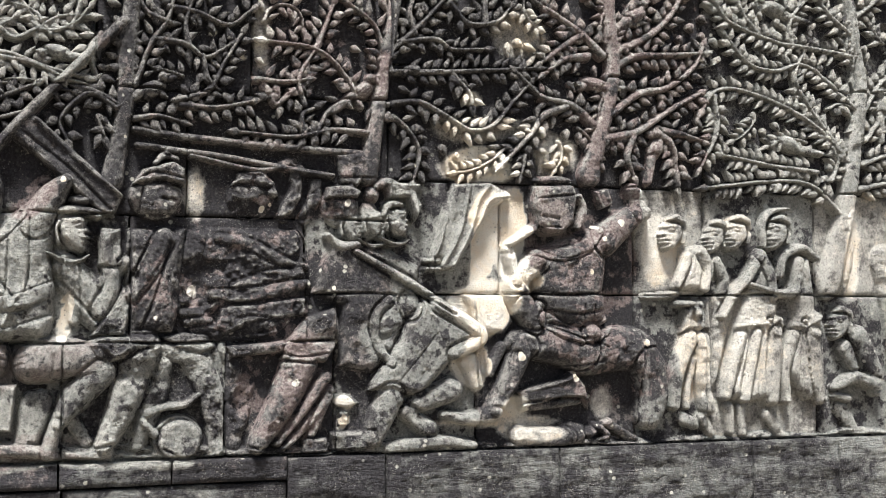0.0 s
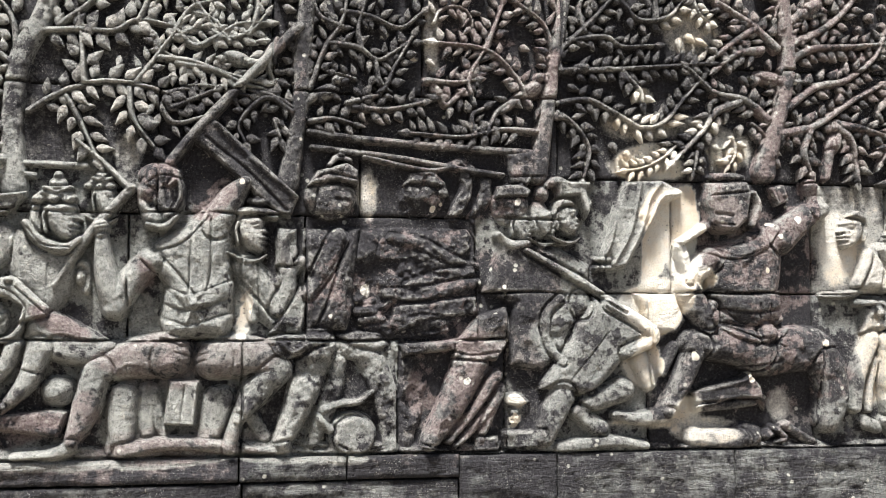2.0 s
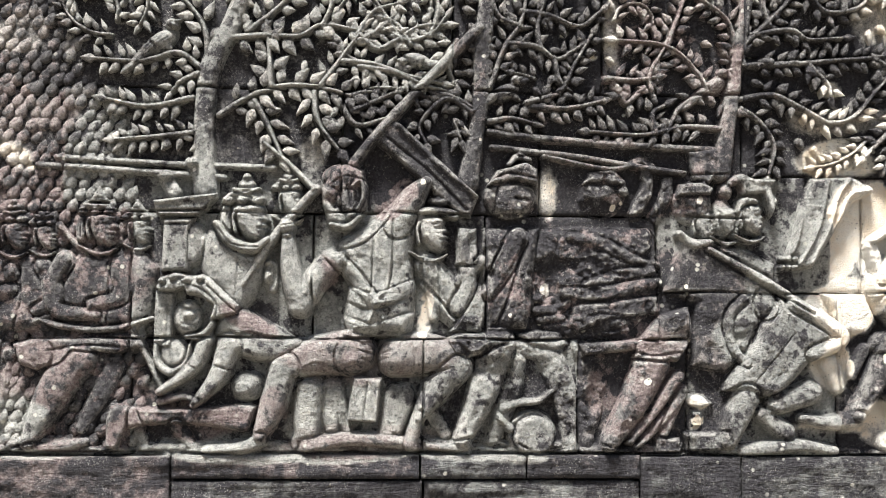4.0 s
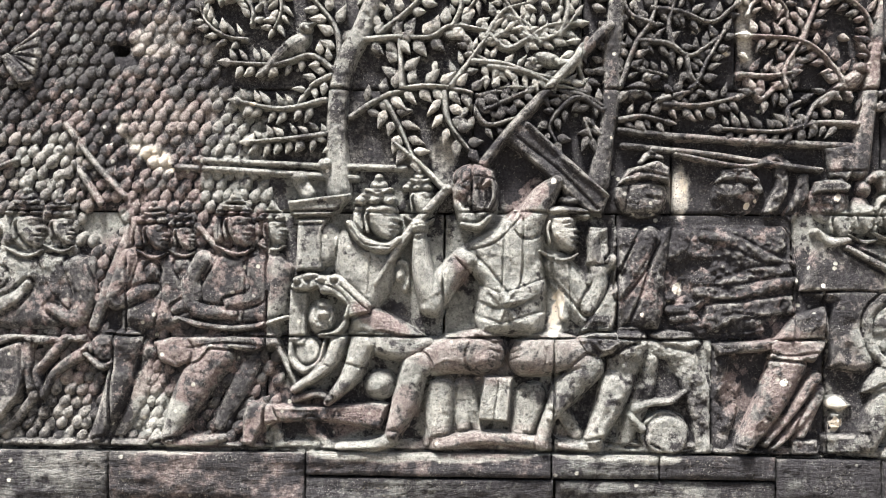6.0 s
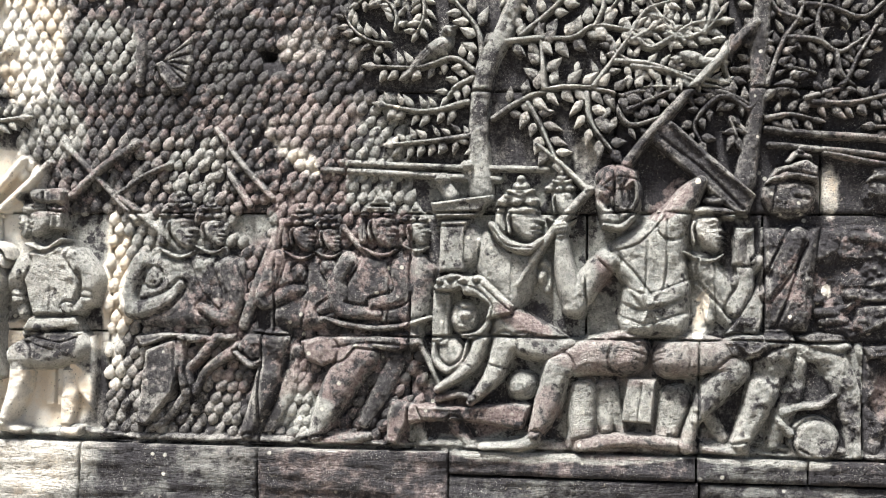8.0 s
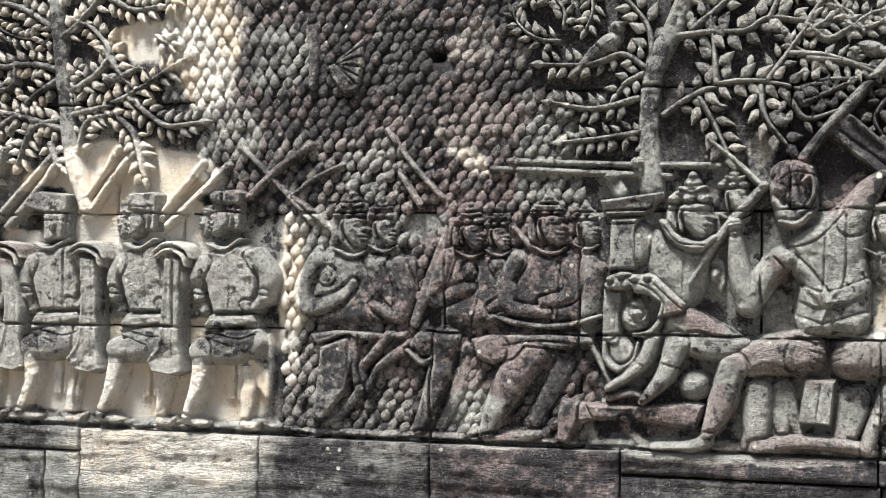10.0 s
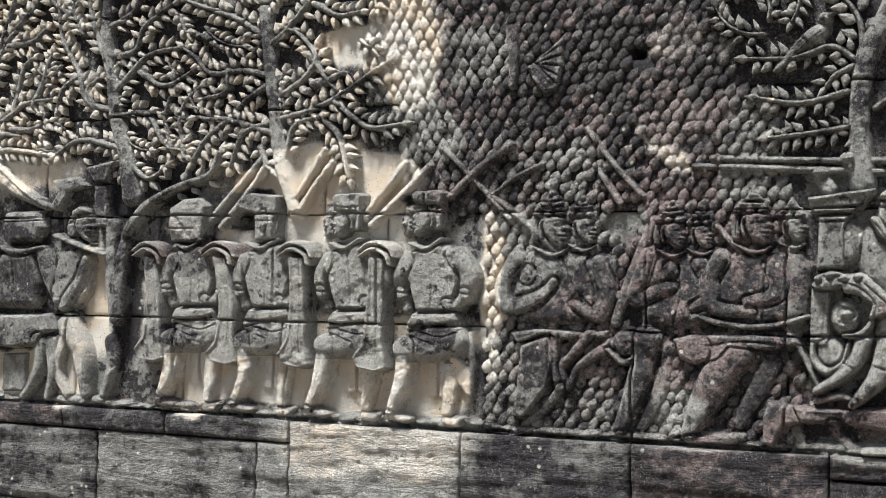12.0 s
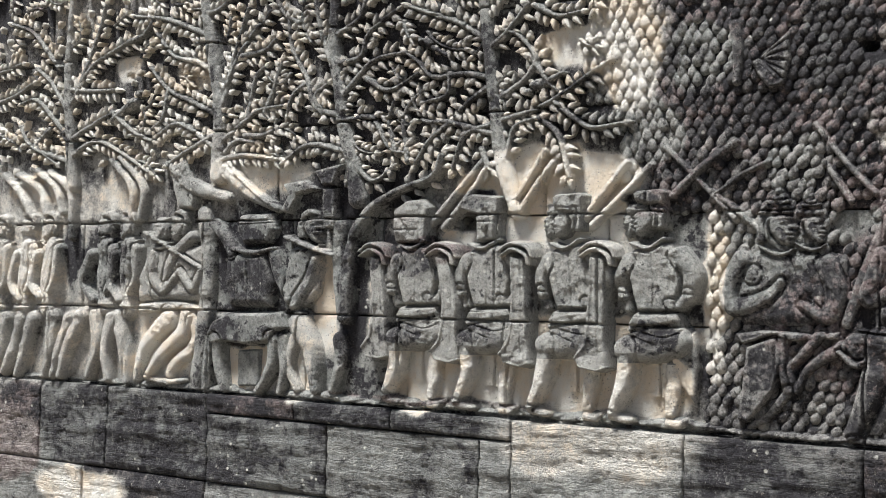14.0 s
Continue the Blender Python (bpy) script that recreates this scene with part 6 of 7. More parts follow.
for at in ((-2.180, 1.773), (-2.277, 1.725)):
    c = Carving(0.004)
    c.dome(at, 0.036, 0.028, 0.08).limb([(at[0], at[1] - 0.01), (at[0] + 0.03, at[1] - 0.06)], [0.028, 0.03], 0.05)
    for k in range(4):
        c.cut([(at[0] - 0.024 + 0.015 * k, at[1] + 0.03), (at[0] - 0.024 + 0.015 * k, at[1] - 0.02)], 0.003, 0.008)
    c.raise_from("carved_fist", "carved fist closed round a spear shaft", "carving", group="carved fists")


# four soldiers in jackets
def soldier(u, hat, turn, tall=0.0, label=""):
    c = Carving()
    c.limb([(u + 0.078, 0.997), (u + 0.070, 0.882), (u + 0.057, 0.778)], [0.0456, 0.0388, 0.0228], 0.045).limb([(u + 0.057, 0.771), (u + 0.103, 0.769), (u + 0.124, 0.784)], [0.0205, 0.0205, 0.0137], 0.050)
    c.slab([(u - 0.143, 1.405), (u - 0.096, 1.457), (u + 0.036, 1.485), (u + 0.099, 1.448), (u + 0.122, 1.319), (u + 0.099, 1.199), (u - 0.074, 1.196), (u - 0.109, 1.305)], 0.086, 0.026)
    c.limb([(u + 0.099, 1.429), (u + 0.153, 1.351), (u + 0.144, 1.269)], [0.0389, 0.0435, 0.0389], 0.088).limb([(u + 0.144, 1.269), (u + 0.104, 1.231), (u + 0.067, 1.240)], [0.0345, 0.0276, 0.0207], 0.080)
    c.limb([(u - 0.117, 1.405), (u - 0.147, 1.339), (u - 0.140, 1.269)], [0.0398, 0.0398, 0.0328], 0.084).limb([(u - 0.141, 1.283), (u - 0.123, 1.211)], [0.0234, 0.0211], 0.062)
    c.cut([(u - 0.173, 1.283), (u - 0.097, 1.274)], 0.0035, 0.010).cut([(u + 0.103, 1.282), (u + 0.190, 1.274)], 0.0035, 0.010)
    c.slab([(u - 0.085, 1.205), (u + 0.104, 1.208), (u + 0.137, 1.136), (u + 0.084, 1.084), (u - 0.109, 1.083), (u - 0.121, 1.148)], 0.080, 0.02)
    c.band([(u - 0.138, 1.176), (u - 0.010, 1.174), (u + 0.135, 1.198)], 0.0229, 0.010).cut([(u - 0.127, 1.185), (u - 0.010, 1.188), (u + 0.115, 1.209)], 0.003, 0.007)
    c.limb([(u + 0.096, 1.089), (u - 0.029, 1.067), (u - 0.130, 1.054)], [0.0699, 0.0722, 0.0559], 0.094)
    c.limb([(u - 0.118, 1.06), (u - 0.128 + turn, 0.93), (u - 0.178 + turn, 0.80)], [0.050, 0.046, 0.026], 0.088)
    c.limb([(u - 0.185 + turn, 0.785), (u - 0.13 + turn, 0.775), (u - 0.10 + turn, 0.772)], [0.024, 0.022, 0.014], 0.07)
    c.cut([(u - 0.011, 1.434), (u + 0.002, 1.318), (u + 0.000, 1.206)], 0.003, 0.007).cut([(u - 0.069, 1.410), (u - 0.054, 1.224)], 0.0028, 0.004).cut([(u + 0.074, 1.411), (u + 0.067, 1.226)], 0.0028, 0.004).cut([(u - 0.062, 1.126), (u + 0.044, 1.106), (u + 0.116, 1.126)], 0.0035, 0.009).cut([(u - 0.088, 1.107), (u + 0.013, 1.077)], 0.003, 0.007)
    c.limb([(u - 0.097, 1.476), (u - 0.027, 1.457), (u + 0.041, 1.494)], [0.0093, 0.0139, 0.0093], 0.094)
    at = (u - 0.035, 1.592 + tall)
    if hat == "worn":
        c.slab([(at[0] - 0.095, at[1] - 0.095), (at[0] + 0.085, at[1] - 0.09), (at[0] + 0.10, at[1] + 0.07), (at[0] + 0.06, at[1] + 0.11), (at[0] - 0.03, at[1] + 0.105), (at[0] - 0.10, at[1] + 0.06)], 0.088, 0.018)
        c.cut([(at[0] + 0.055, at[1] + 0.08), (at[0] + 0.05, at[1] - 0.08)], 0.003, 0.006).cut([(at[0] - 0.06, at[1] + 0.02), (at[0] - 0.01, at[1] - 0.04)], 0.010, 0.010).cut([(at[0] - 0.09, at[1] - 0.03), (at[0] + 0.04, at[1] - 0.03)], 0.004, 0.007)
    else:
        if hat != "hole":
            profile(c, (at[0] - 0.062, at[1] - 0.004), 0.088, -1, 0.036, "", hair=False, collar=False)
        if hat == "hole":
            c.slab([(at[0] - 0.03, at[1] - 0.10), (at[0] + 0.08, at[1] - 0.09), (at[0] + 0.09, at[1] + 0.10), (at[0] - 0.06, at[1] + 0.115), (at[0] - 0.115, at[1] + 0.085), (at[0] - 0.11, at[1] + 0.04), (at[0] - 0.03, at[1] + 0.02)], 0.088, 0.014)
            c.limb([(at[0] + 0.02, at[1] + 0.03), (at[0] + 0.03, at[1] - 0.02), (at[0] + 0.02, at[1] - 0.05)], 0.009, 0.100).cut([(at[0] - 0.03, at[1] - 0.01), (at[0] + 0.08, at[1] - 0.01)], 0.003, 0.007)
        else:
            profile(c, at, 0.094, -1, 0.080, "block", hair=False, collar=False)
        if hat == "broken":
            c.cut([(at[0] - 0.05, at[1] + 0.045), (at[0] + 0.03, at[1] + 0.03), (at[0] + 0.12, at[1] + 0.035)], 0.010, 0.030)
    sash = thing("carved_banner", "pair of flat cream carved cloth strips behind a soldier", "carved banner", "cloth strips behind the soldiers")
    for x in (-0.035, 0.012):
        Carving().slab([(u + x, 1.06), (u + x + 0.04, 1.065), (u + x + 0.043, 0.865), (u + x + 0.003, 0.862)], 0.018, 0.008).raise_from("cloth_strip", parent=sash)
    return c.raise_from("carved_figure", label, FIGURE, group="four marching soldiers", clean_top=(0.22, 0.55), wear=1.1, low=0.95)


for u, hat, turn, tall, label in ((-3.765, "broken", 0.0, 0.0, "carved soldier in a short jacket with broken brow, marching"), (-4.131, "square", -0.01, -0.005, "carved soldier in a short jacket and square cap, marching"),
                                  (-4.535, "hole", 0.02, -0.01, "narrow carved soldier beside a hole in the wall"), (-4.910, "worn", 0.01, -0.02, "carved soldier with a faceless square head, marching")):
    soldier(u, hat, turn, tall, label)


def cleaver(u, lean, label):
    """A broad-bladed axe hanging from the shoulder."""
    axe = thing("carved_axe", label, "carved axe", "hanging axes")
    Carving().limb([(u - 0.094, 1.445), (u - 0.042, 1.475), (u + 0.036, 1.461), (u + 0.062, 1.420)], [0.0092, 0.016, 0.016, 0.0069], 0.112).limb([(u - 0.088, 1.422), (u - 0.031, 1.452), (u + 0.031, 1.429), (u + 0.048, 1.388)], [0.0069, 0.0137, 0.0137, 0.0069], 0.118).raise_from("hook", parent=axe, clean_top=0.4)
    c = Carving()
    c.slab([(u - 0.052, 1.43), (u + 0.030, 1.42), (u + 0.045 + lean, 1.22), (u + 0.050 + lean, 1.08), (u + 0.066 + lean, 0.97), (u + 0.010 + lean, 0.952), (u - 0.072 + lean, 0.966), (u - 0.105 + lean, 1.01), (u - 0.060 + lean, 1.08), (u - 0.042 + lean, 1.22)], 0.104, 0.014)
    c.ridge([(u - 0.034, 1.43), (u - 0.024 + lean, 1.24), (u - 0.036 + lean, 1.08), (u - 0.085 + lean, 1.012)], 0.006, 0.008).cut([(u + 0.006, 1.42), (u + 0.016 + lean, 1.22), (u + 0.012 + lean, 1.02)], 0.003, 0.006)
    c.ridge([(u - 0.070 + lean, 0.978), (u + 0.010 + lean, 0.964), (u + 0.060 + lean, 0.98)], 0.005, 0.007)
    c.raise_from("blade", parent=axe, clean_top=0.25)


for u, lean in ((-3.99, -0.02), (-4.37, 0.0), (-4.75, 0.03), (-5.12, 0.02)):
    cleaver(u, lean, "long carved axe hanging at a soldier's side")
for pts in ([(-4.858, 1.568), (-4.707, 1.723), (-4.585, 1.846)], [(-4.792, 1.550), (-4.664, 1.687), (-4.565, 1.817)], [(-4.442, 1.636), (-4.351, 1.765), (-4.286, 1.867)], [(-4.401, 1.619), (-4.318, 1.729), (-4.245, 1.819)],
            [(-4.095, 1.580), (-3.995, 1.701), (-3.908, 1.803)], [(-4.056, 1.552), (-3.918, 1.677), (-3.802, 1.789)], [(-3.705, 1.663), (-3.586, 1.773), (-3.448, 1.863)]):
    c = Carving(0.004)
    c.limb(pts, [0.02, 0.019], 0.05)
    c.raise_from("carved_staff", "thick carved staff carried over a soldier's shoulder", "carved staff", group="shoulder staffs")
c = Carving()
c.slab([(-3.724, 1.123), (-3.592, 1.138), (-3.585, 0.994), (-3.596, 0.839), (-3.666, 0.924), (-3.712, 1.034)], 0.045, 0.02)
c.raise_from("carved_shield", "lichen-spotted carved shield behind the last soldier", "carved shield")

# the crowd by the trees
c = Carving()
c.slab([(-6.089, 1.434), (-5.976, 1.467), (-5.791, 1.461), (-5.764, 1.297), (-5.782, 1.174), (-6.061, 1.168), (-6.100, 1.293)], 0.070, 0.05).cut([(-5.938, 1.439), (-5.929, 1.171)], 0.004, 0.008).cut([(-6.013, 1.434), (-6.005, 1.183)], 0.003, 0.005).cut([(-5.856, 1.434), (-5.841, 1.187)], 0.003, 0.005)
c.slab([(-6.004, 1.629), (-5.797, 1.636), (-5.765, 1.556), (-5.799, 1.483), (-5.977, 1.478), (-6.024, 1.545)], 0.066, 0.030).cut([(-6.003, 1.579), (-5.773, 1.586)], 0.003, 0.007).limb([(-6.033, 1.461), (-5.901, 1.439), (-5.769, 1.461)], [0.0163, 0.019, 0.0136], 0.078)
c.limb([(-6.043, 1.439), (-6.107, 1.518), (-6.179, 1.586)], [0.0368, 0.0368, 0.0283], 0.072).limb([(-5.776, 1.434), (-5.736, 1.325), (-5.676, 1.217)], [0.0377, 0.0377, 0.0296], 0.068)
c.slab([(-6.155, 1.106), (-6.060, 1.148), (-5.745, 1.156), (-5.707, 1.082), (-5.770, 1.009), (-5.923, 0.986), (-6.074, 0.997), (-6.166, 0.977), (-6.207, 1.020)], 0.080, 0.020).cut([(-5.966, 1.140), (-5.954, 1.002)], 0.003, 0.007).cut([(-5.906, 1.141), (-5.894, 1.004)], 0.003, 0.007)
c.limb([(-6.132, 1.000), (-6.128, 0.886), (-6.086, 0.762)], [0.0445, 0.0361, 0.0222], 0.066).limb([(-6.198, 0.998), (-6.217, 0.867), (-6.221, 0.754)], [0.0337, 0.0309, 0.0225], 0.055).limb([(-5.759, 1.026), (-5.780, 0.889), (-5.861, 0.770)], [0.0437, 0.0355, 0.0218], 0.070).limb([(-5.727, 1.027), (-5.701, 0.893), (-5.726, 0.770)], [0.0324, 0.0297, 0.0216], 0.056)
c.slab([(-6.020, 0.960), (-5.878, 0.966), (-5.880, 0.791), (-6.022, 0.783)], 0.020, 0.008).cut([(-5.945, 0.958), (-5.947, 0.792)], 0.003, 0.006)
c.raise_from("carved_figure", "dark carved man in long jacket seen from behind", FIGURE, clean_top=0.12, wear=0.8)
c = Carving()
profile(c, (-5.552, 1.567), 0.0854, 1, 0.058, "bound", hair=True)
c.slab([(-5.683, 1.461), (-5.543, 1.482), (-5.485, 1.407), (-5.501, 1.247), (-5.569, 1.179), (-5.710, 1.176), (-5.715, 1.325)], 0.056, 0.04)
c.limb([(-5.639, 1.191), (-5.551, 1.300), (-5.513, 1.407)], [0.0346, 0.0346, 0.0266], 0.070).limb([(-5.692, 1.515), (-5.560, 1.471), (-5.404, 1.428)], [0.0132, 0.0158, 0.0105], 0.074)
c.limb([(-5.616, 1.106), (-5.535, 0.981), (-5.495, 0.797)], [0.0634, 0.0528, 0.029], 0.078).limb([(-5.652, 1.030), (-5.684, 0.894), (-5.627, 0.789)], [0.0347, 0.0294, 0.0214], 0.040).limb([(-5.366, 1.040), (-5.356, 0.936), (-5.402, 0.777)], [0.0392, 0.0339, 0.0261], 0.066)
c.limb([(-5.453, 0.773), (-5.368, 0.763)], [0.0208, 0.0156], 0.05)
c.raise_from("carved_figure", "carved figure peering out from between tree trunks", FIGURE, clean_top=0.4)
axe = thing("carved_axe", "dark upright carved axe blades among the branches", "carved axe")
Carving().slab([(-5.524, 1.830), (-5.343, 1.861), (-5.379, 1.798), (-5.391, 1.751), (-5.473, 1.754)], 0.075, 0.014).raise_from("blade", parent=axe, clean_top=0.2)
Carving().slab([(-5.476, 1.748), (-5.391, 1.746), (-5.386, 1.552), (-5.471, 1.553)], 0.065, 0.014).raise_from("shaft", parent=axe, clean_top=0.2)
Carving().slab([(-5.742, 1.775), (-5.600, 1.790), (-5.511, 1.741), (-5.633, 1.718), (-5.683, 1.624), (-5.756, 1.639), (-5.697, 1.719)], 0.05, 0.014).raise_from("blade", parent=axe, clean_top=0.2)
Carving().limb([(-5.386, 1.566), (-5.374, 1.354), (-5.348, 1.144)], [0.04, 0.045, 0.04], 0.06).raise_from("carved_post", "dark carved post between two figures", "carving", clean_top=0.2)
c = Carving()
c.slab([(-6.646, 1.463), (-6.489, 1.492), (-6.278, 1.473), (-6.242, 1.348), (-6.244, 1.192), (-6.729, 1.182), (-6.734, 1.315)], 0.052, 0.05).limb([(-6.666, 1.546), (-6.488, 1.468), (-6.262, 1.365)], [0.0114, 0.0142, 0.0114], 0.072).limb([(-6.347, 1.520), (-6.465, 1.416), (-6.521, 1.259)], [0.0348, 0.0348, 0.0261], 0.066).limb([(-6.603, 1.433), (-6.607, 1.316), (-6.521, 1.253), (-6.410, 1.347)], [0.0374, 0.0374, 0.0317, 0.0202], 0.070).limb([(-6.410, 1.347), (-6.318, 1.262), (-6.258, 1.348)], [0.0257, 0.0314, 0.0228], 0.068)
profile(c, (-6.431, 1.584), 0.087, -1, 0.052, "bound", hair=False, collar=False)
profile(c, (-6.558, 1.574), 0.0879, -1, 0.060, "", hair=False, collar=True)
c.limb([(-6.702, 1.153), (-6.477, 1.167), (-6.251, 1.155)], [0.0256, 0.0284, 0.0227], 0.060)
c.limb([(-6.353, 1.118), (-6.390, 1.031), (-6.529, 0.924), (-6.629, 0.803)], [0.0584, 0.0526, 0.038, 0.0234], 0.068).limb([(-6.475, 1.115), (-6.596, 1.024), (-6.676, 0.933), (-6.713, 0.784)], [0.0647, 0.0529, 0.0382, 0.0265], 0.060).limb([(-6.292, 1.091), (-6.308, 0.977), (-6.465, 0.855), (-6.478, 0.768)], [0.0518, 0.0403, 0.0317, 0.023], 0.050).limb([(-6.646, 0.793), (-6.503, 0.778), (-6.382, 0.790)], [0.0171, 0.02, 0.0142], 0.05)
c.raise_from("carved_figure", "pale carved archer with crossed arms and bent legs", FIGURE)
Carving().limb([(-6.260, 1.634), (-6.229, 1.434), (-6.243, 1.149), (-6.297, 0.748)], [0.05, 0.05, 0.055, 0.05], 0.055).raise_from("carved_post", "tall carved upright between the archer and the dark man", "carving", clean_top=0.3)
Carving().limb([(-6.095, 1.716), (-6.353, 1.780), (-6.520, 1.902)], [0.03, 0.045, 0.02], 0.06).raise_from("carved_quiver", "slanting carved quiver over the crowd", "carved quiver", group="carved quivers", clean_top=0.35)
c = Carving().slab([(-6.520, 1.888), (-6.398, 1.927), (-6.311, 1.721), (-6.329, 1.664), (-6.438, 1.660)], 0.05, 0.02)
c.cut([(-6.446, 1.899), (-6.389, 1.671)], 0.004, 0.008).cut([(-6.406, 1.912), (-6.349, 1.676)], 0.004, 0.008)
c.raise_from("carved_quiver", "fluted carved quiver over the crowd", "carved quiver", group="carved quivers", clean_top=0.35)
Carving().limb([(-6.118, 1.858), (-5.962, 1.740), (-5.774, 1.653)], [0.05, 0.04, 0.02], 0.05).ridge([(-6.041, 1.833), (-5.887, 1.724), (-5.756, 1.652)], 0.008, 0.014).raise_from("carved_quiver", "pale tapering carved quiver over the crowd", "carved quiver", group="carved quivers")
for (hx, body, arm, legs, pale) in (
        ((-6.982, 1.580), [(-6.978, 1.464), (-6.994, 1.312), (-6.966, 1.161)], [(-7.089, 1.434), (-7.151, 1.280), (-7.057, 1.190)], ([(-7.053, 1.098), (-7.024, 0.947), (-7.085, 0.777)], [(-7.167, 1.095), (-7.275, 0.906), (-7.316, 0.765)]), "dark"),
        ((-6.815, 1.590), [(-6.801, 1.464), (-6.817, 1.314), (-6.811, 1.150)], [(-6.910, 1.434), (-6.926, 1.283), (-6.856, 1.194)], ([(-6.875, 1.103), (-6.815, 0.926), (-6.783, 0.749)], [(-6.918, 1.087), (-6.956, 0.920), (-6.928, 0.771)]), "grey"),
        ((-7.447, 1.592), [(-7.418, 1.465), (-7.459, 1.308), (-7.451, 1.135)], [(-7.537, 1.434), (-7.579, 1.275), (-7.503, 1.197)], ([(-7.401, 1.089), (-7.408, 0.901), (-7.459, 0.742)], [(-7.259, 1.077), (-7.332, 0.904), (-7.387, 0.761)]), "pale"),
        ((-7.633, 1.588), [(-7.637, 1.466), (-7.655, 1.306), (-7.672, 1.130)], [(-7.711, 1.434), (-7.754, 1.273), (-7.674, 1.178)], ([(-7.570, 1.069), (-7.636, 0.891), (-7.680, 0.746)], [(-7.669, 1.066), (-7.736, 0.887), (-7.806, 0.755)]), "pale"),
        ((-7.870, 1.581), [(-7.865, 1.467), (-7.883, 1.304), (-7.874, 1.125)], [(-7.941, 1.434), (-7.985, 1.270), (-7.903, 1.173)], ([(-7.820, 1.062), (-7.838, 0.883), (-7.883, 0.751)], [(-7.923, 1.059), (-7.993, 0.877), (-8.040, 0.760)]), "pale"),
        ((-8.133, 1.584), [(-8.127, 1.467), (-8.146, 1.301), (-8.137, 1.119)], [(-8.217, 1.434), (-8.252, 1.267), (-8.166, 1.168)], ([(-8.080, 1.054), (-8.098, 0.872), (-8.145, 0.738)], [(-8.187, 1.051), (-8.259, 0.865), (-8.308, 0.746)]), "pale")):
    c = Carving(0.005)
    profile(c, hx, 0.088, -1, 0.050, "bound", hair=False, wide=1.15)
    c.limb(body, [0.072, 0.058, 0.066], 0.06).ridge([(body[2][0] - 0.06, body[2][1] + 0.01), (body[2][0] + 0.06, body[2][1] + 0.005)], 0.010, 0.008).cut([body[0], body[1], body[2]], 0.004, 0.006)
    c.limb([(body[0][0] + 0.06, body[0][1]), (body[1][0] + 0.075, body[1][1]), (body[1][0] + 0.04, body[1][1] - 0.08)], [0.032, 0.03, 0.024], 0.07)
    c.limb(arm, [0.035, 0.034, 0.026], 0.07)
    for leg in legs:
        c.limb(leg, [0.052, 0.04, 0.026], 0.07)
    c.raise_from("carved_figure", pale + " worn carved man marching in a close crowd", FIGURE, group="marching crowd", clean_top=0.62)
for pts in ([(-6.951, 1.935), (-6.792, 1.793), (-6.786, 1.628)], [(-6.885, 1.947), (-6.706, 1.791), (-6.721, 1.627)], [(-7.859, 1.891), (-7.701, 1.772), (-7.621, 1.658)], [(-7.608, 1.914), (-7.408, 1.812), (-7.345, 1.669)], [(-7.460, 1.893), (-7.288, 1.777), (-7.264, 1.527)], [(-7.731, 1.886), (-7.553, 1.800), (-7.474, 1.655)]):
    c = Carving(0.005)
    c.limb(pts, [0.02, 0.03, 0.025], 0.055)
    c.raise_from("carved_plume", "curved carved plume rising above the marching crowd", "carved plume", group="carved plumes")


# ---- the uneven ground line under the feet ----
for u0, u1, z in ((-8.4, -6.3, 0.735), (-6.28, -4.5, 0.742), (-4.48, -3.0, 0.752), (-2.98, -1.36, 0.755), (-1.34, -0.2, 0.758), (-0.18, 2.4, 0.735)):
    c = Carving(0.005)
    n = int((u1 - u0) / 0.11)
    c.limb([(u0 + (u1 - u0) * k / n, z + DICE_2.uniform(-0.012, 0.014)) for k in range(n + 1)], [DICE_2.uniform(0.016, 0.042) for _ in range(n + 1)], 0.034, curve=True)
    for k in range(n * 2):
        x = DICE_2.uniform(u0, u1)
        c.cut([(x, z + DICE_2.uniform(-0.02, 0.03)), (x + DICE_2.uniform(0.03, 0.12), z + DICE_2.uniform(-0.02, 0.03))], DICE_2.uniform(0.004, 0.009), DICE_2.uniform(0.005, 0.016))
    c.raise_from("carved_ground_line", "uneven carved strip of earth under the figures", "carving", group="carved ground lines", wear=3.0, clean_top=0.12)
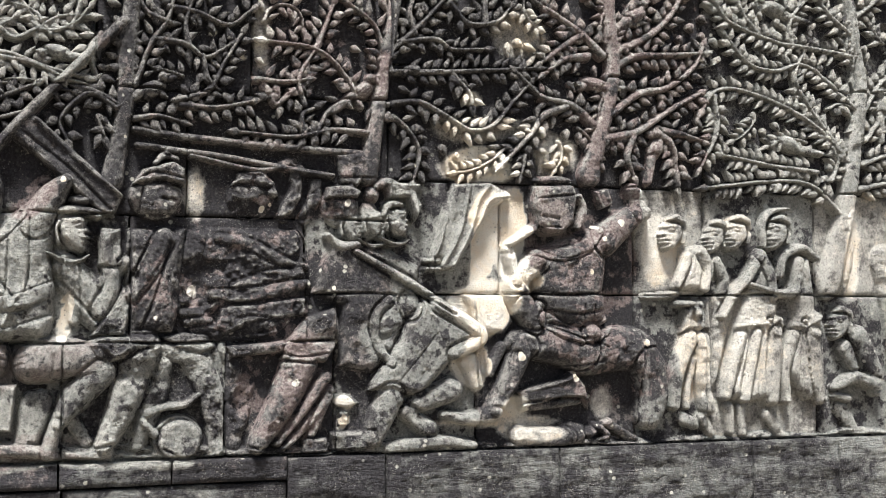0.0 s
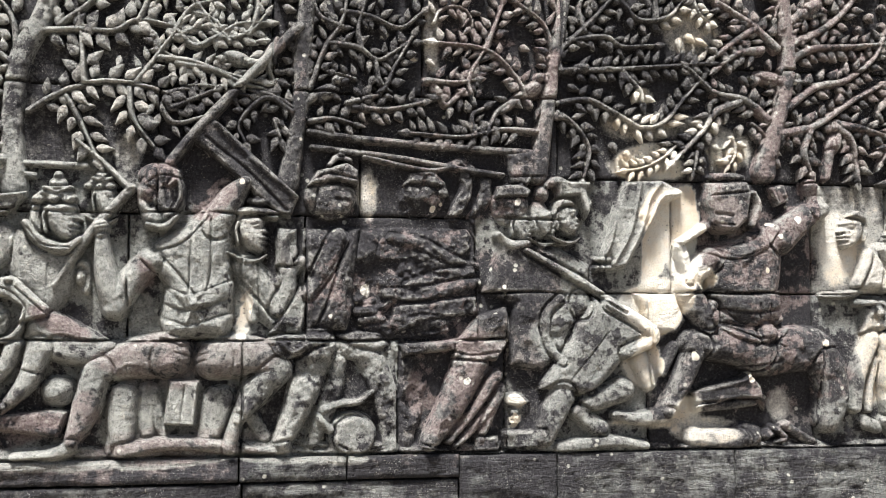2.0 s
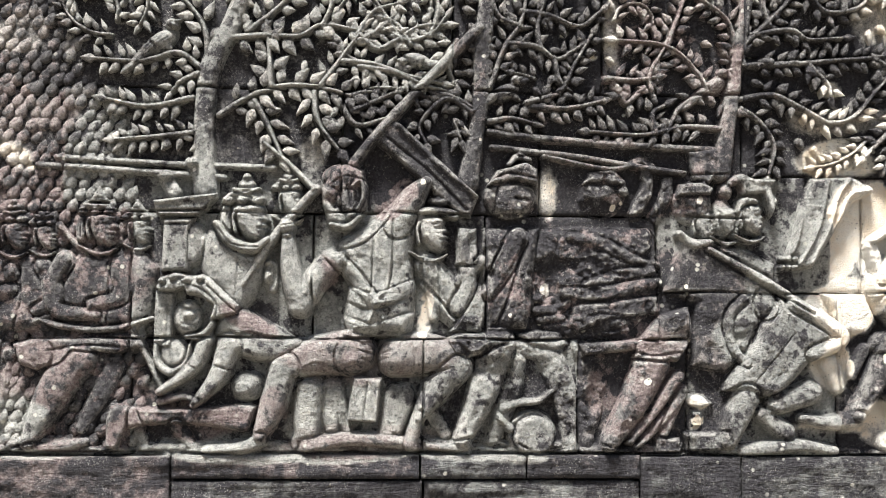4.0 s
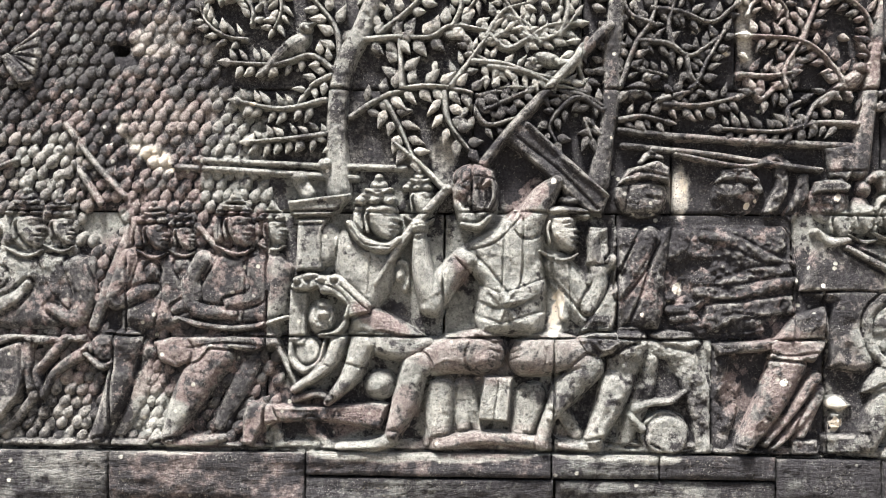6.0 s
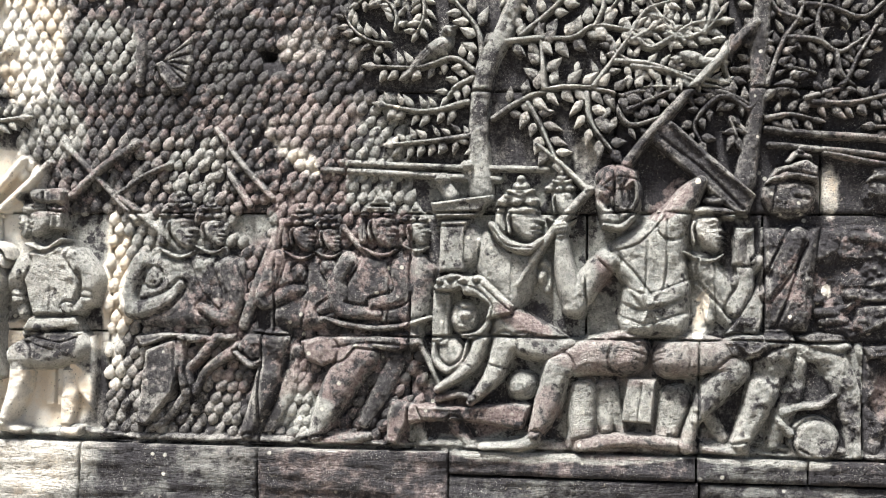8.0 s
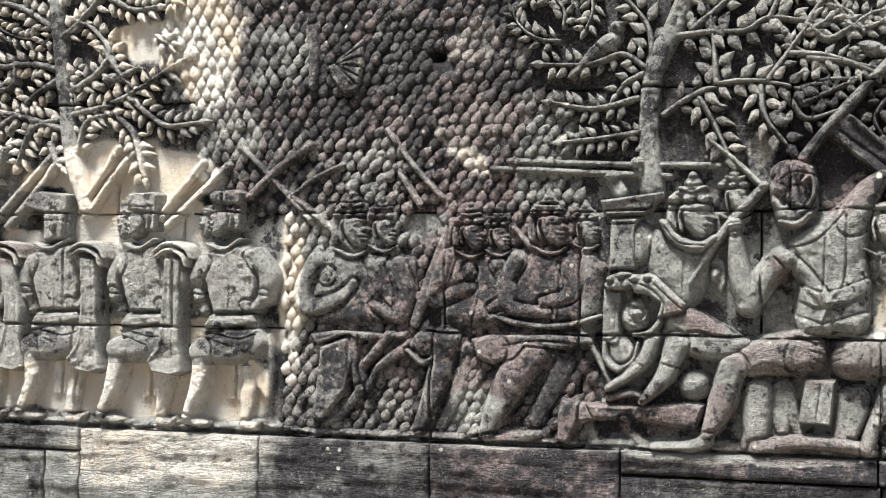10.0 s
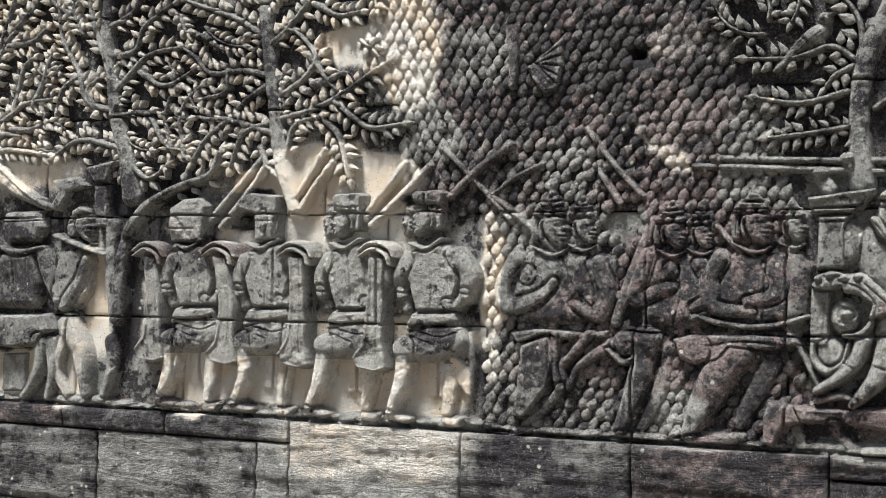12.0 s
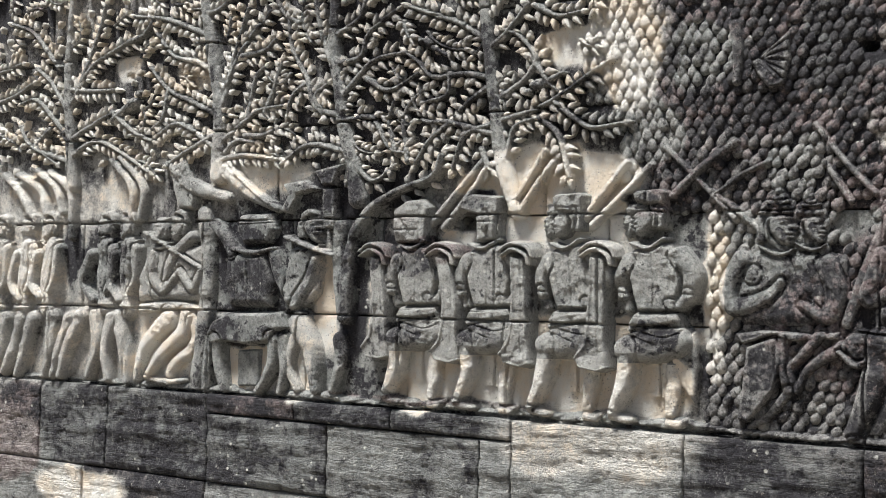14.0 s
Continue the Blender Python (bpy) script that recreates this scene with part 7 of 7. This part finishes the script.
# ---- carved trees ----
T = Tree("dark carved tree with curling leafy boughs behind an axe", [(-1.193, 1.717), (-1.169, 1.877), (-1.149, 2.018), (-1.147, 2.179), (-1.130, 2.362), (-1.120, 2.586)], [0.045, 0.035, 0.034, 0.04, 0.036, 0.03])
for pts in ([(-1.119, 2.060), (-1.065, 2.209), (-1.003, 2.311), (-0.980, 2.435)], [(-1.052, 2.230), (-0.942, 2.217), (-0.872, 2.173), (-0.791, 2.219)], [(-0.980, 2.011), (-0.861, 2.054), (-0.804, 2.160), (-0.744, 2.264)],
            [(-1.172, 1.967), (-1.263, 2.022), (-1.333, 1.979), (-1.370, 1.917), (-1.350, 1.859)], [(-0.960, 1.996), (-0.830, 1.994), (-0.707, 2.021)], [(-1.003, 2.348), (-0.903, 2.335), (-0.791, 2.296), (-0.709, 2.354)],
            [(-1.593, 2.228), (-1.501, 2.270), (-1.417, 2.231), (-1.323, 2.267), (-1.280, 2.320)], [(-1.591, 2.134), (-1.462, 2.115), (-1.359, 2.070), (-1.273, 2.047)], [(-1.607, 1.974), (-1.534, 2.007), (-1.461, 2.041)],
            [(-0.882, 2.176), (-0.861, 2.095), (-0.810, 2.047)], [(-0.932, 2.214), (-0.943, 2.295), (-0.914, 2.400)], [(-1.292, 2.040), (-1.215, 2.011), (-1.166, 1.977)], [(-1.408, 2.221), (-1.465, 2.296), (-1.539, 2.320)],
            [(-1.185, 1.886), (-1.243, 1.943), (-1.223, 1.875)], [(-1.118, 1.940), (-1.039, 1.953), (-0.964, 1.937)], [(-1.237, 2.233), (-1.274, 2.171), (-1.245, 2.073)], [(-1.003, 2.290), (-1.082, 2.325), (-1.113, 2.404)]):
    T.bough(pts)
T.fill(-1.62, -0.72, 1.98, 2.62, 141)

T = Tree("pale-barked carved tree with large pointed leaves", [(-2.135, 1.684), (-2.146, 1.880), (-2.140, 2.026), (-2.116, 2.150), (-2.046, 2.296), (-1.986, 2.505)], [0.05, 0.042, 0.042, 0.045, 0.04, 0.036])
for pts, kind in (([(-2.147, 2.109), (-2.241, 2.172), (-2.366, 2.139), (-2.534, 2.145)], 0), ([(-2.076, 2.229), (-1.931, 2.241), (-1.807, 2.241), (-1.725, 2.284), (-1.582, 2.261)], 1), ([(-2.093, 1.947), (-1.991, 2.013), (-1.867, 2.058), (-1.723, 2.054), (-1.611, 2.021)], 1),
                  ([(-1.966, 2.001), (-1.917, 1.912), (-1.865, 1.798)], 1), ([(-2.168, 2.099), (-2.230, 2.067), (-2.260, 2.030)], 0), ([(-2.133, 2.150), (-2.155, 2.276), (-2.234, 2.381)], 1), ([(-1.908, 2.050), (-1.914, 2.150), (-1.921, 2.229)], 1),
                  ([(-1.754, 2.036), (-1.739, 1.932), (-1.664, 1.829)], 1), ([(-2.179, 1.885), (-2.300, 1.868), (-2.456, 1.855)], 0), ([(-2.187, 2.009), (-2.343, 1.976), (-2.489, 1.999)], 0), ([(-1.652, 2.153), (-1.540, 2.143), (-1.417, 2.103), (-1.295, 2.076)], 0),
                  ([(-1.728, 2.062), (-1.667, 2.149), (-1.592, 2.252)], 0), ([(-1.725, 2.278), (-1.695, 2.357), (-1.706, 2.440)], 0), ([(-1.662, 2.009), (-1.600, 1.922), (-1.488, 1.947)], 0), ([(-1.592, 2.252), (-1.530, 2.200), (-1.459, 2.231), (-1.378, 2.282), (-1.276, 2.292)], 0),
                  ([(-1.438, 2.231), (-1.500, 2.324), (-1.552, 2.397)], 0), ([(-1.993, 2.254), (-1.891, 2.337), (-1.809, 2.420)], 1), ([(-1.602, 2.248), (-1.541, 2.335), (-1.460, 2.366)], 0), ([(-1.337, 2.251), (-1.307, 2.334), (-1.317, 2.417)], 0), ([(-1.621, 2.025), (-1.499, 2.056), (-1.336, 2.025)], 0)):
    T.bough(pts, meshes=BIG_LEAVES if kind else LEAVES, leaves=0.054 if kind else 0.043)
T.fill(-2.62, -2.12, 1.80, 2.50, 49, size=0.95, gap=0.048)
T.fill(-1.98, -1.62, 1.84, 2.55, 36, size=1.15, gap=0.054)
T.fill(-1.70, -1.22, 1.95, 2.55, 74)

T = Tree("dark carved tree with boughs drooping over the plumed man", [(-0.266, 1.768), (-0.240, 1.929), (-0.214, 2.090), (-0.183, 2.286), (-0.156, 2.482), (-0.147, 2.679)], [0.045, 0.036, 0.034, 0.03, 0.028, 0.026])
for pts in ([(-0.183, 2.238), (-0.071, 2.341), (0.055, 2.477)], [(-0.196, 2.177), (-0.238, 2.325), (-0.348, 2.413)], [(-0.293, 2.022), (-0.354, 2.136), (-0.466, 2.228), (-0.646, 2.248)], [(-0.508, 2.021), (-0.530, 2.115), (-0.477, 2.219)], [(-0.687, 2.105), (-0.593, 2.101), (-0.508, 2.112)],
            [(-0.194, 2.038), (-0.071, 2.055), (0.042, 2.004), (0.139, 1.957), (0.232, 1.978), (0.317, 2.075), (0.382, 2.146)], [(-0.187, 2.002), (-0.112, 1.945), (-0.067, 1.861), (-0.089, 1.757)], [(-0.183, 2.161), (0.020, 2.173), (0.228, 2.194), (0.406, 2.210)],
            [(0.055, 2.444), (0.135, 2.369), (0.252, 2.386), (0.305, 2.442)], [(-0.149, 2.277), (-0.003, 2.298), (0.066, 2.263), (0.193, 2.272)], [(-0.271, 1.927), (-0.401, 1.932), (-0.550, 1.900), (-0.748, 1.908)], [(-0.508, 1.906), (-0.519, 1.979), (-0.476, 2.008)],
            [(0.066, 2.171), (0.134, 2.099), (0.146, 2.055)], [(-0.082, 2.314), (-0.104, 2.399), (-0.071, 2.489)], [(-0.466, 2.228), (-0.434, 2.311), (-0.402, 2.398)], [(-0.358, 2.040), (-0.423, 1.994), (-0.465, 1.908)], [(-0.551, 2.072), (-0.613, 2.016), (-0.635, 2.046)], [(0.205, 2.379), (0.206, 2.467), (0.253, 2.538)]):
    T.bough(pts)
T.fill(-0.72, -0.20, 1.96, 2.62, 62)
T.fill(-0.20, 0.44, 1.86, 2.66, 99)

T = Tree("purple-crusted carved tree with spreading forked boughs", [(0.646, 1.799), (0.684, 1.948), (0.725, 2.074), (0.752, 2.235), (0.738, 2.395), (0.712, 2.760)], [0.055, 0.042, 0.038, 0.034, 0.034, 0.03])
for pts in ([(0.660, 2.003), (0.562, 2.075), (0.441, 2.100), (0.334, 2.187)], [(0.538, 2.065), (0.446, 2.026), (0.387, 1.946), (0.273, 1.831)], [(0.747, 2.053), (0.862, 2.136), (0.990, 2.167), (1.108, 2.253), (1.154, 2.342)], [(0.757, 2.240), (0.851, 2.287), (0.992, 2.301), (1.149, 2.318)],
            [(0.702, 2.282), (0.614, 2.358), (0.516, 2.419), (0.360, 2.502)], [(0.758, 2.300), (0.916, 2.379), (1.020, 2.480), (1.087, 2.607)], [(0.714, 1.949), (0.860, 1.985), (1.015, 2.084), (1.133, 2.147)], [(0.936, 1.988), (1.013, 1.923), (1.036, 1.767)], [(0.975, 1.990), (1.052, 1.980), (1.143, 1.956)],
            [(0.614, 2.358), (0.540, 2.313), (0.442, 2.239)], [(0.638, 2.274), (0.539, 2.256), (0.454, 2.195)], [(0.814, 2.423), (0.891, 2.498), (0.944, 2.619)], [(0.834, 1.966), (0.808, 1.873), (0.833, 1.806)]):
    T.bough(pts, r=(0.018, 0.008))
T.fill(0.46, 1.16, 1.90, 2.72, 125)

T = Tree("grey carved tree with dense rows of pointed leaves", [(1.751, 1.358), (1.831, 1.647), (1.883, 1.914), (1.924, 2.209), (1.900, 2.404), (1.840, 2.793)], [0.06, 0.05, 0.045, 0.042, 0.036, 0.03])
for pts in ([(1.888, 1.866), (1.715, 2.024), (1.550, 2.112), (1.333, 2.176), (1.212, 2.165), (1.158, 2.092)], [(1.893, 2.122), (1.776, 2.225), (1.637, 2.302), (1.497, 2.267), (1.362, 2.292), (1.269, 2.397)], [(1.879, 2.353), (1.666, 2.374), (1.500, 2.391), (1.284, 2.457), (1.218, 2.535)],
            [(1.803, 1.675), (1.682, 1.782), (1.516, 1.805), (1.172, 1.766)], [(1.832, 1.925), (1.688, 2.087), (1.594, 2.239), (1.638, 2.350)], [(1.697, 1.847), (1.463, 1.870), (1.248, 1.902)], [(1.204, 2.146), (1.218, 2.006), (1.142, 1.851)], [(1.933, 2.112), (2.021, 2.239), (2.126, 2.320)],
            [(1.866, 2.451), (1.754, 2.540), (1.700, 2.658)], [(1.925, 1.887), (2.051, 1.931), (2.175, 1.926)], [(1.914, 1.782), (2.069, 1.811), (2.201, 1.791)], [(1.418, 2.419), (1.338, 2.509), (1.313, 2.626)], [(1.867, 2.500), (2.015, 2.610), (2.107, 2.742)], [(1.582, 2.371), (1.570, 2.478), (1.642, 2.568)],
            [(1.767, 1.814), (1.797, 1.887), (1.770, 1.958)], [(1.942, 1.990), (2.032, 2.092), (2.151, 2.147)]):
    T.bough(pts, leaves=0.038)
T.fill(1.18, 2.25, 1.82, 2.78, 217, lean=(140, 230))

T = Tree("slender carved tree on clean pale stone with feathery fronds", [(-4.422, 1.613), (-4.496, 1.827), (-4.532, 2.032), (-4.567, 2.273), (-4.601, 2.517), (-4.624, 2.737)], [0.04, 0.045, 0.042, 0.036, 0.032, 0.028])
for pts in ([(-4.493, 2.011), (-4.358, 2.039), (-4.252, 2.078), (-4.148, 2.135), (-4.040, 2.200)], [(-4.238, 2.068), (-4.144, 1.994), (-4.065, 1.954), (-3.932, 1.964)], [(-4.475, 1.851), (-4.432, 1.976), (-4.317, 2.010)], [(-4.317, 2.010), (-4.222, 1.926), (-4.170, 1.750)], [(-4.501, 2.114), (-4.389, 2.178), (-4.337, 2.261), (-4.415, 2.361), (-4.490, 2.399)],
            [(-4.559, 2.196), (-4.694, 2.226), (-4.864, 2.225), (-4.939, 2.293), (-5.014, 2.346)], [(-4.591, 2.366), (-4.729, 2.452), (-4.873, 2.506), (-5.006, 2.557)], [(-4.773, 2.230), (-4.787, 2.138), (-4.904, 2.114)], [(-4.557, 2.333), (-4.476, 2.393), (-4.365, 2.513)], [(-4.552, 1.955), (-4.772, 2.016), (-4.916, 2.033), (-4.972, 2.134)],
            [(-4.553, 1.996), (-4.686, 1.952), (-4.752, 1.809)], [(-4.772, 2.011), (-4.870, 1.946), (-4.953, 1.838)], [(-4.350, 2.262), (-4.281, 2.164), (-4.226, 2.115)], [(-4.343, 2.488), (-4.234, 2.433), (-4.129, 2.438)], [(-4.580, 2.154), (-4.690, 2.086), (-4.745, 2.039)], [(-4.600, 1.890), (-4.570, 1.817), (-4.547, 1.793)]):
    T.bough(pts, leaves=0.044, r=(0.015, 0.008), spread=58)
T.fill(-5.05, -4.45, 1.86, 2.62, 125, lean=(130, 220))
T.fill(-4.45, -4.10, 2.12, 2.62, 20, lean=(130, 220))

T = Tree("carved tree with a winding lower trunk beside the soldiers", [(-5.282, 1.695), (-5.320, 1.881), (-5.371, 2.029), (-5.404, 2.230), (-5.443, 2.421), (-5.425, 2.741)], [0.06, 0.05, 0.045, 0.04, 0.036, 0.03])
for pts in ([(-5.380, 2.082), (-5.539, 2.133), (-5.596, 2.272), (-5.689, 2.416), (-5.722, 2.571)], [(-5.345, 2.062), (-5.199, 2.058), (-5.099, 1.918), (-4.987, 1.887)], [(-5.407, 2.332), (-5.273, 2.352), (-5.226, 2.454), (-5.082, 2.543)], [(-5.237, 2.244), (-5.105, 2.182), (-4.942, 2.247)], [(-5.382, 2.170), (-5.206, 2.320), (-5.007, 2.350)],
            [(-5.355, 1.914), (-5.569, 1.956), (-5.716, 1.892)], [(-4.995, 1.854), (-5.019, 2.060), (-4.915, 2.168)], [(-5.440, 2.314), (-5.514, 2.482), (-5.554, 2.648)], [(-5.310, 1.854), (-5.192, 1.771), (-5.096, 1.820)], [(-5.613, 2.246), (-5.682, 2.197), (-5.716, 2.117)], [(-5.504, 2.103), (-5.541, 2.187), (-5.473, 2.236)],
            [(-5.411, 2.472), (-5.278, 2.538), (-5.248, 2.667)], [(-5.066, 1.909), (-5.101, 2.027), (-5.072, 2.128)], [(-5.657, 2.550), (-5.767, 2.617), (-5.807, 2.732)]):
    T.bough(pts, leaves=0.044, r=(0.016, 0.008))
T.bough([(-5.334, 1.145), (-5.309, 1.460), (-5.205, 1.628), (-5.046, 1.715), (-4.845, 1.780), (-4.801, 1.871)], r=(0.040, 0.022, 0.012), h=0.05, leaves=0.08, skip=0.72)
T.fill(-5.80, -5.05, 1.86, 2.72, 141, lean=(120, 230))

T = Tree("tall carved tree with drooping sprays above the crowd", [(-6.176, 1.832), (-6.175, 2.145), (-6.231, 2.436), (-6.289, 2.731), (-6.311, 2.908)], [0.06, 0.05, 0.042, 0.036, 0.03])
for pts in ([(-6.162, 1.988), (-6.011, 2.079), (-5.900, 2.139), (-5.746, 2.152)], [(-6.197, 2.342), (-6.334, 2.416), (-6.499, 2.460), (-6.629, 2.590)], [(-6.151, 1.910), (-6.006, 1.924), (-5.774, 1.895)], [(-6.182, 2.132), (-6.368, 2.216), (-6.534, 2.286), (-6.674, 2.415)], [(-6.139, 2.257), (-6.022, 2.446), (-5.833, 2.624)], [(-6.145, 2.186), (-6.089, 2.367), (-5.983, 2.654)],
            [(-6.275, 2.550), (-6.547, 2.653), (-6.805, 2.698)], [(-5.990, 2.021), (-5.877, 2.016), (-5.768, 2.051)], [(-5.862, 2.126), (-5.800, 2.246), (-5.760, 2.367)], [(-5.974, 2.119), (-5.923, 2.297), (-5.869, 2.349)], [(-6.534, 2.286), (-6.571, 2.141), (-6.653, 2.086)], [(-6.200, 1.975), (-6.445, 2.104), (-6.610, 2.054)], [(-6.202, 2.033), (-6.399, 1.956), (-6.520, 1.902)], [(-6.302, 2.645), (-6.146, 2.686), (-6.072, 2.792)], [(-6.021, 2.418), (-5.872, 2.433), (-5.799, 2.482)], [(-6.121, 1.943), (-6.046, 1.996), (-5.932, 1.985)]):
    T.bough(pts, leaves=0.046, r=(0.017, 0.009))
T.fill(-6.75, -5.80, 1.92, 2.80, 157, gap=0.045, lean=(120, 230))

T = Tree("pale carved tree with sinuous vines on the far wall", [(-7.275, 1.808), (-7.306, 2.091), (-7.329, 2.406), (-7.320, 2.658), (-7.270, 3.031)], [0.05, 0.04, 0.036, 0.03, 0.028])
for pts in ([(-7.331, 2.233), (-7.457, 2.384), (-7.593, 2.485)], [(-7.268, 2.073), (-7.073, 2.155), (-6.939, 2.193)], [(-7.294, 2.262), (-7.130, 2.453), (-6.822, 2.573)], [(-7.288, 2.340), (-7.148, 2.324), (-6.944, 2.315)], [(-7.319, 1.950), (-7.613, 2.036), (-7.728, 2.161)], [(-7.349, 2.109), (-7.575, 2.297), (-7.724, 2.291)], [(-7.264, 1.979), (-7.091, 2.048), (-6.887, 1.978), (-6.666, 1.864)],
            [(-7.219, 2.367), (-7.078, 2.634), (-7.030, 2.784)], [(-7.413, 2.476), (-7.632, 2.688), (-7.821, 2.756)], [(-8.140, 2.285), (-7.827, 2.330), (-7.629, 2.397)], [(-8.259, 2.512), (-7.938, 2.487), (-7.734, 2.519)], [(-6.962, 2.195), (-6.781, 2.078), (-6.651, 2.026)], [(-7.470, 2.131), (-7.564, 2.040), (-7.414, 1.938)], [(-6.843, 2.566), (-6.715, 2.599), (-6.633, 2.710)], [(-7.816, 2.085), (-8.027, 2.162), (-8.186, 2.137)]):
    T.bough(pts, leaves=0.048, r=(0.017, 0.009))
T.fill(-8.6, -6.75, 1.92, 2.98, 275, gap=0.048, lean=(110, 240))


# ---- birds among the leaves ----
def bird(at, size, turn, label):
    """A perched bird: body, head, beak, folded wing with feather lines and a tail."""
    c = Carving(0.004)
    a = radians(turn)
    put = lambda x, y: (at[0] + size * (x * math.cos(a) - y * math.sin(a)), at[1] + size * (x * math.sin(a) + y * math.cos(a)))
    c.dome(put(0, 0), 0.55 * size, 0.27 * size, 0.055, turn=turn, base=0.01)
    c.limb([put(-0.4, 0.02), put(-0.9, -0.10), put(-1.25, -0.16)], [0.18 * size, 0.13 * size, 0.10 * size], 0.045, base=0.01)
    c.dome(put(0.55, 0.22), 0.2 * size, 0.18 * size, 0.055, base=0.01).limb([put(0.68, 0.22), put(0.9, 0.16)], [0.07 * size, 0.02 * size], 0.045)
    for k in range(4):
        c.cut([put(0.25, 0.14 - 0.09 * k), put(-0.3, 0.08 - 0.08 * k), put(-0.95, -0.04 - 0.05 * k)], 0.003, 0.006)
    return c.raise_from("carved_bird", label, "carved bird", group="birds in the carved trees")


for at, size, turn in (((-1.379, 2.160), 0.10, 165), ((-1.064, 2.047), 0.11, 25), ((-0.293, 2.082), 0.11, 30), ((-0.082, 2.173), 0.08, 175), ((0.674, 2.162), 0.11, 168), ((0.845, 2.448), 0.12, 30), ((1.560, 1.962), 0.13, 160), ((1.516, 2.527), 0.12, 155),
                       ((-2.305, 2.210), 0.13, 35), ((-4.321, 2.152), 0.10, 190), ((-4.884, 2.376), 0.09, 140), ((-6.809, 2.230), 0.13, 20), ((2.033, 2.141), 0.12, 80), ((0.936, 1.913), 0.11, 70)):
    bird(at, size, turn, "plump carved bird perched among stone leaves")

c = Carving(0.004)
c.limb([(-3.459, 2.315), (-3.445, 2.208), (-3.450, 2.097)], [0.0265, 0.0221, 0.0177], 0.030, base=0.012).slab([(-3.393, 2.166), (-3.335, 2.203), (-3.244, 2.274), (-3.238, 2.173), (-3.259, 2.069), (-3.319, 2.058), (-3.369, 2.117)], 0.032, 0.014, base=0.012)
for k in range(5):
    c.cut([(-3.358, 2.178), ((-3.244, 2.244)[0], (-3.244, 2.244)[1] - 0.042 * k)], 0.0035, 0.010)
c.raise_from("carved_bird", "mauve carved bird with ribbed tail on the hill", "carved bird", group="birds in the carved trees", low=1.0)

# ---- the carved hill of overlapping scales ----
hill = tagged(new("carved_hill"), "carved hill of overlapping rounded stone scales behind the walkers", "carved hill")
SPOTS = []
for row in range(52):
    z = 0.79 + row * 0.0415
    for col in range(61):
        u = -4.12 + col * 0.0455 + (0.0228 if row % 2 else 0) + DICE.uniform(-0.007, 0.007)
        left, right = (-4.10, -2.62) if z > 2.07 else (-3.96 + 0.25 * max(0, 1.9 - z), -2.40 - 0.35 * max(0, z - 1.8)) if z > 1.58 else (-3.56, -2.36)
        if left < u < right and DICE.random() < 0.965:
            SPOTS.append((u, z + DICE.uniform(-0.005, 0.005)))
flat = fractal(np.array([p[0] for p in SPOTS]), np.array([p[1] for p in SPOTS]), 0.3, 50)
SPOTS = [p for p, bare in zip(SPOTS, flat) if bare < 0.74 and not any(a - 0.02 < p[0] < b + 0.02 and lo - 0.03 < p[1] < hi + 0.02 for a, b, lo, hi in HOLES)]
near = [p for p in SPOTS if -3.62 < p[0] < -3.05 and p[1] < 1.9][:300]
rest = [p for p in SPOTS if p not in set(near)]
lean_at = lambda u, z: 30 * min(1, max(0, (u + 3.75) / 0.4)) + DICE.uniform(-12, 12)
for u, z in near:
    leaf(hill, (u, z - 0.03), lean_at(u, z), DICE.uniform(0.85, 1.05), SCALES, "scale", -0.020, 5)
co, faces = [], []
shapes = [([v.co.copy() for v in me.vertices], [tuple(p.vertices) for p in me.polygons]) for me in SCALES]
for u, z in rest:
    verts, polys = DICE.choice(shapes)
    m = Matrix.Translation((u, FACE - DICE.uniform(-0.003, 0.003), z - 0.03)) @ Matrix.Rotation(radians(lean_at(u, z)), 4, "Y") @ Matrix.Rotation(radians(5 + DICE.uniform(-4, 4)), 4, "X") @ Matrix.Scale(DICE.uniform(0.85, 1.05), 4)
    n0 = len(co)
    co += [m @ v for v in verts]
    faces += [tuple(n0 + k for k in p) for p in polys]
me = bpy.data.meshes.new("scales")
me.from_pydata(co, [], faces)
me.polygons.foreach_set("use_smooth", np.ones(len(faces), bool))
layer = me.attributes.new("stain", "FLOAT_COLOR", "POINT")
rgba = np.ones((len(co), 4), np.float32)
xyz = np.array(co)
rgba[:, :3] = stain(xyz[:, 0], xyz[:, 2])
rgba[:, 3] = np.repeat([DICE.uniform(0.0, 0.25) for _ in rest], len(co) // len(rest))
layer.data.foreach_set("color", rgba.ravel())
me.materials.append(M_STONE)
scales = tagged(new("scales", me), kind="stuff")
scales.parent = hill

tint_leaves()

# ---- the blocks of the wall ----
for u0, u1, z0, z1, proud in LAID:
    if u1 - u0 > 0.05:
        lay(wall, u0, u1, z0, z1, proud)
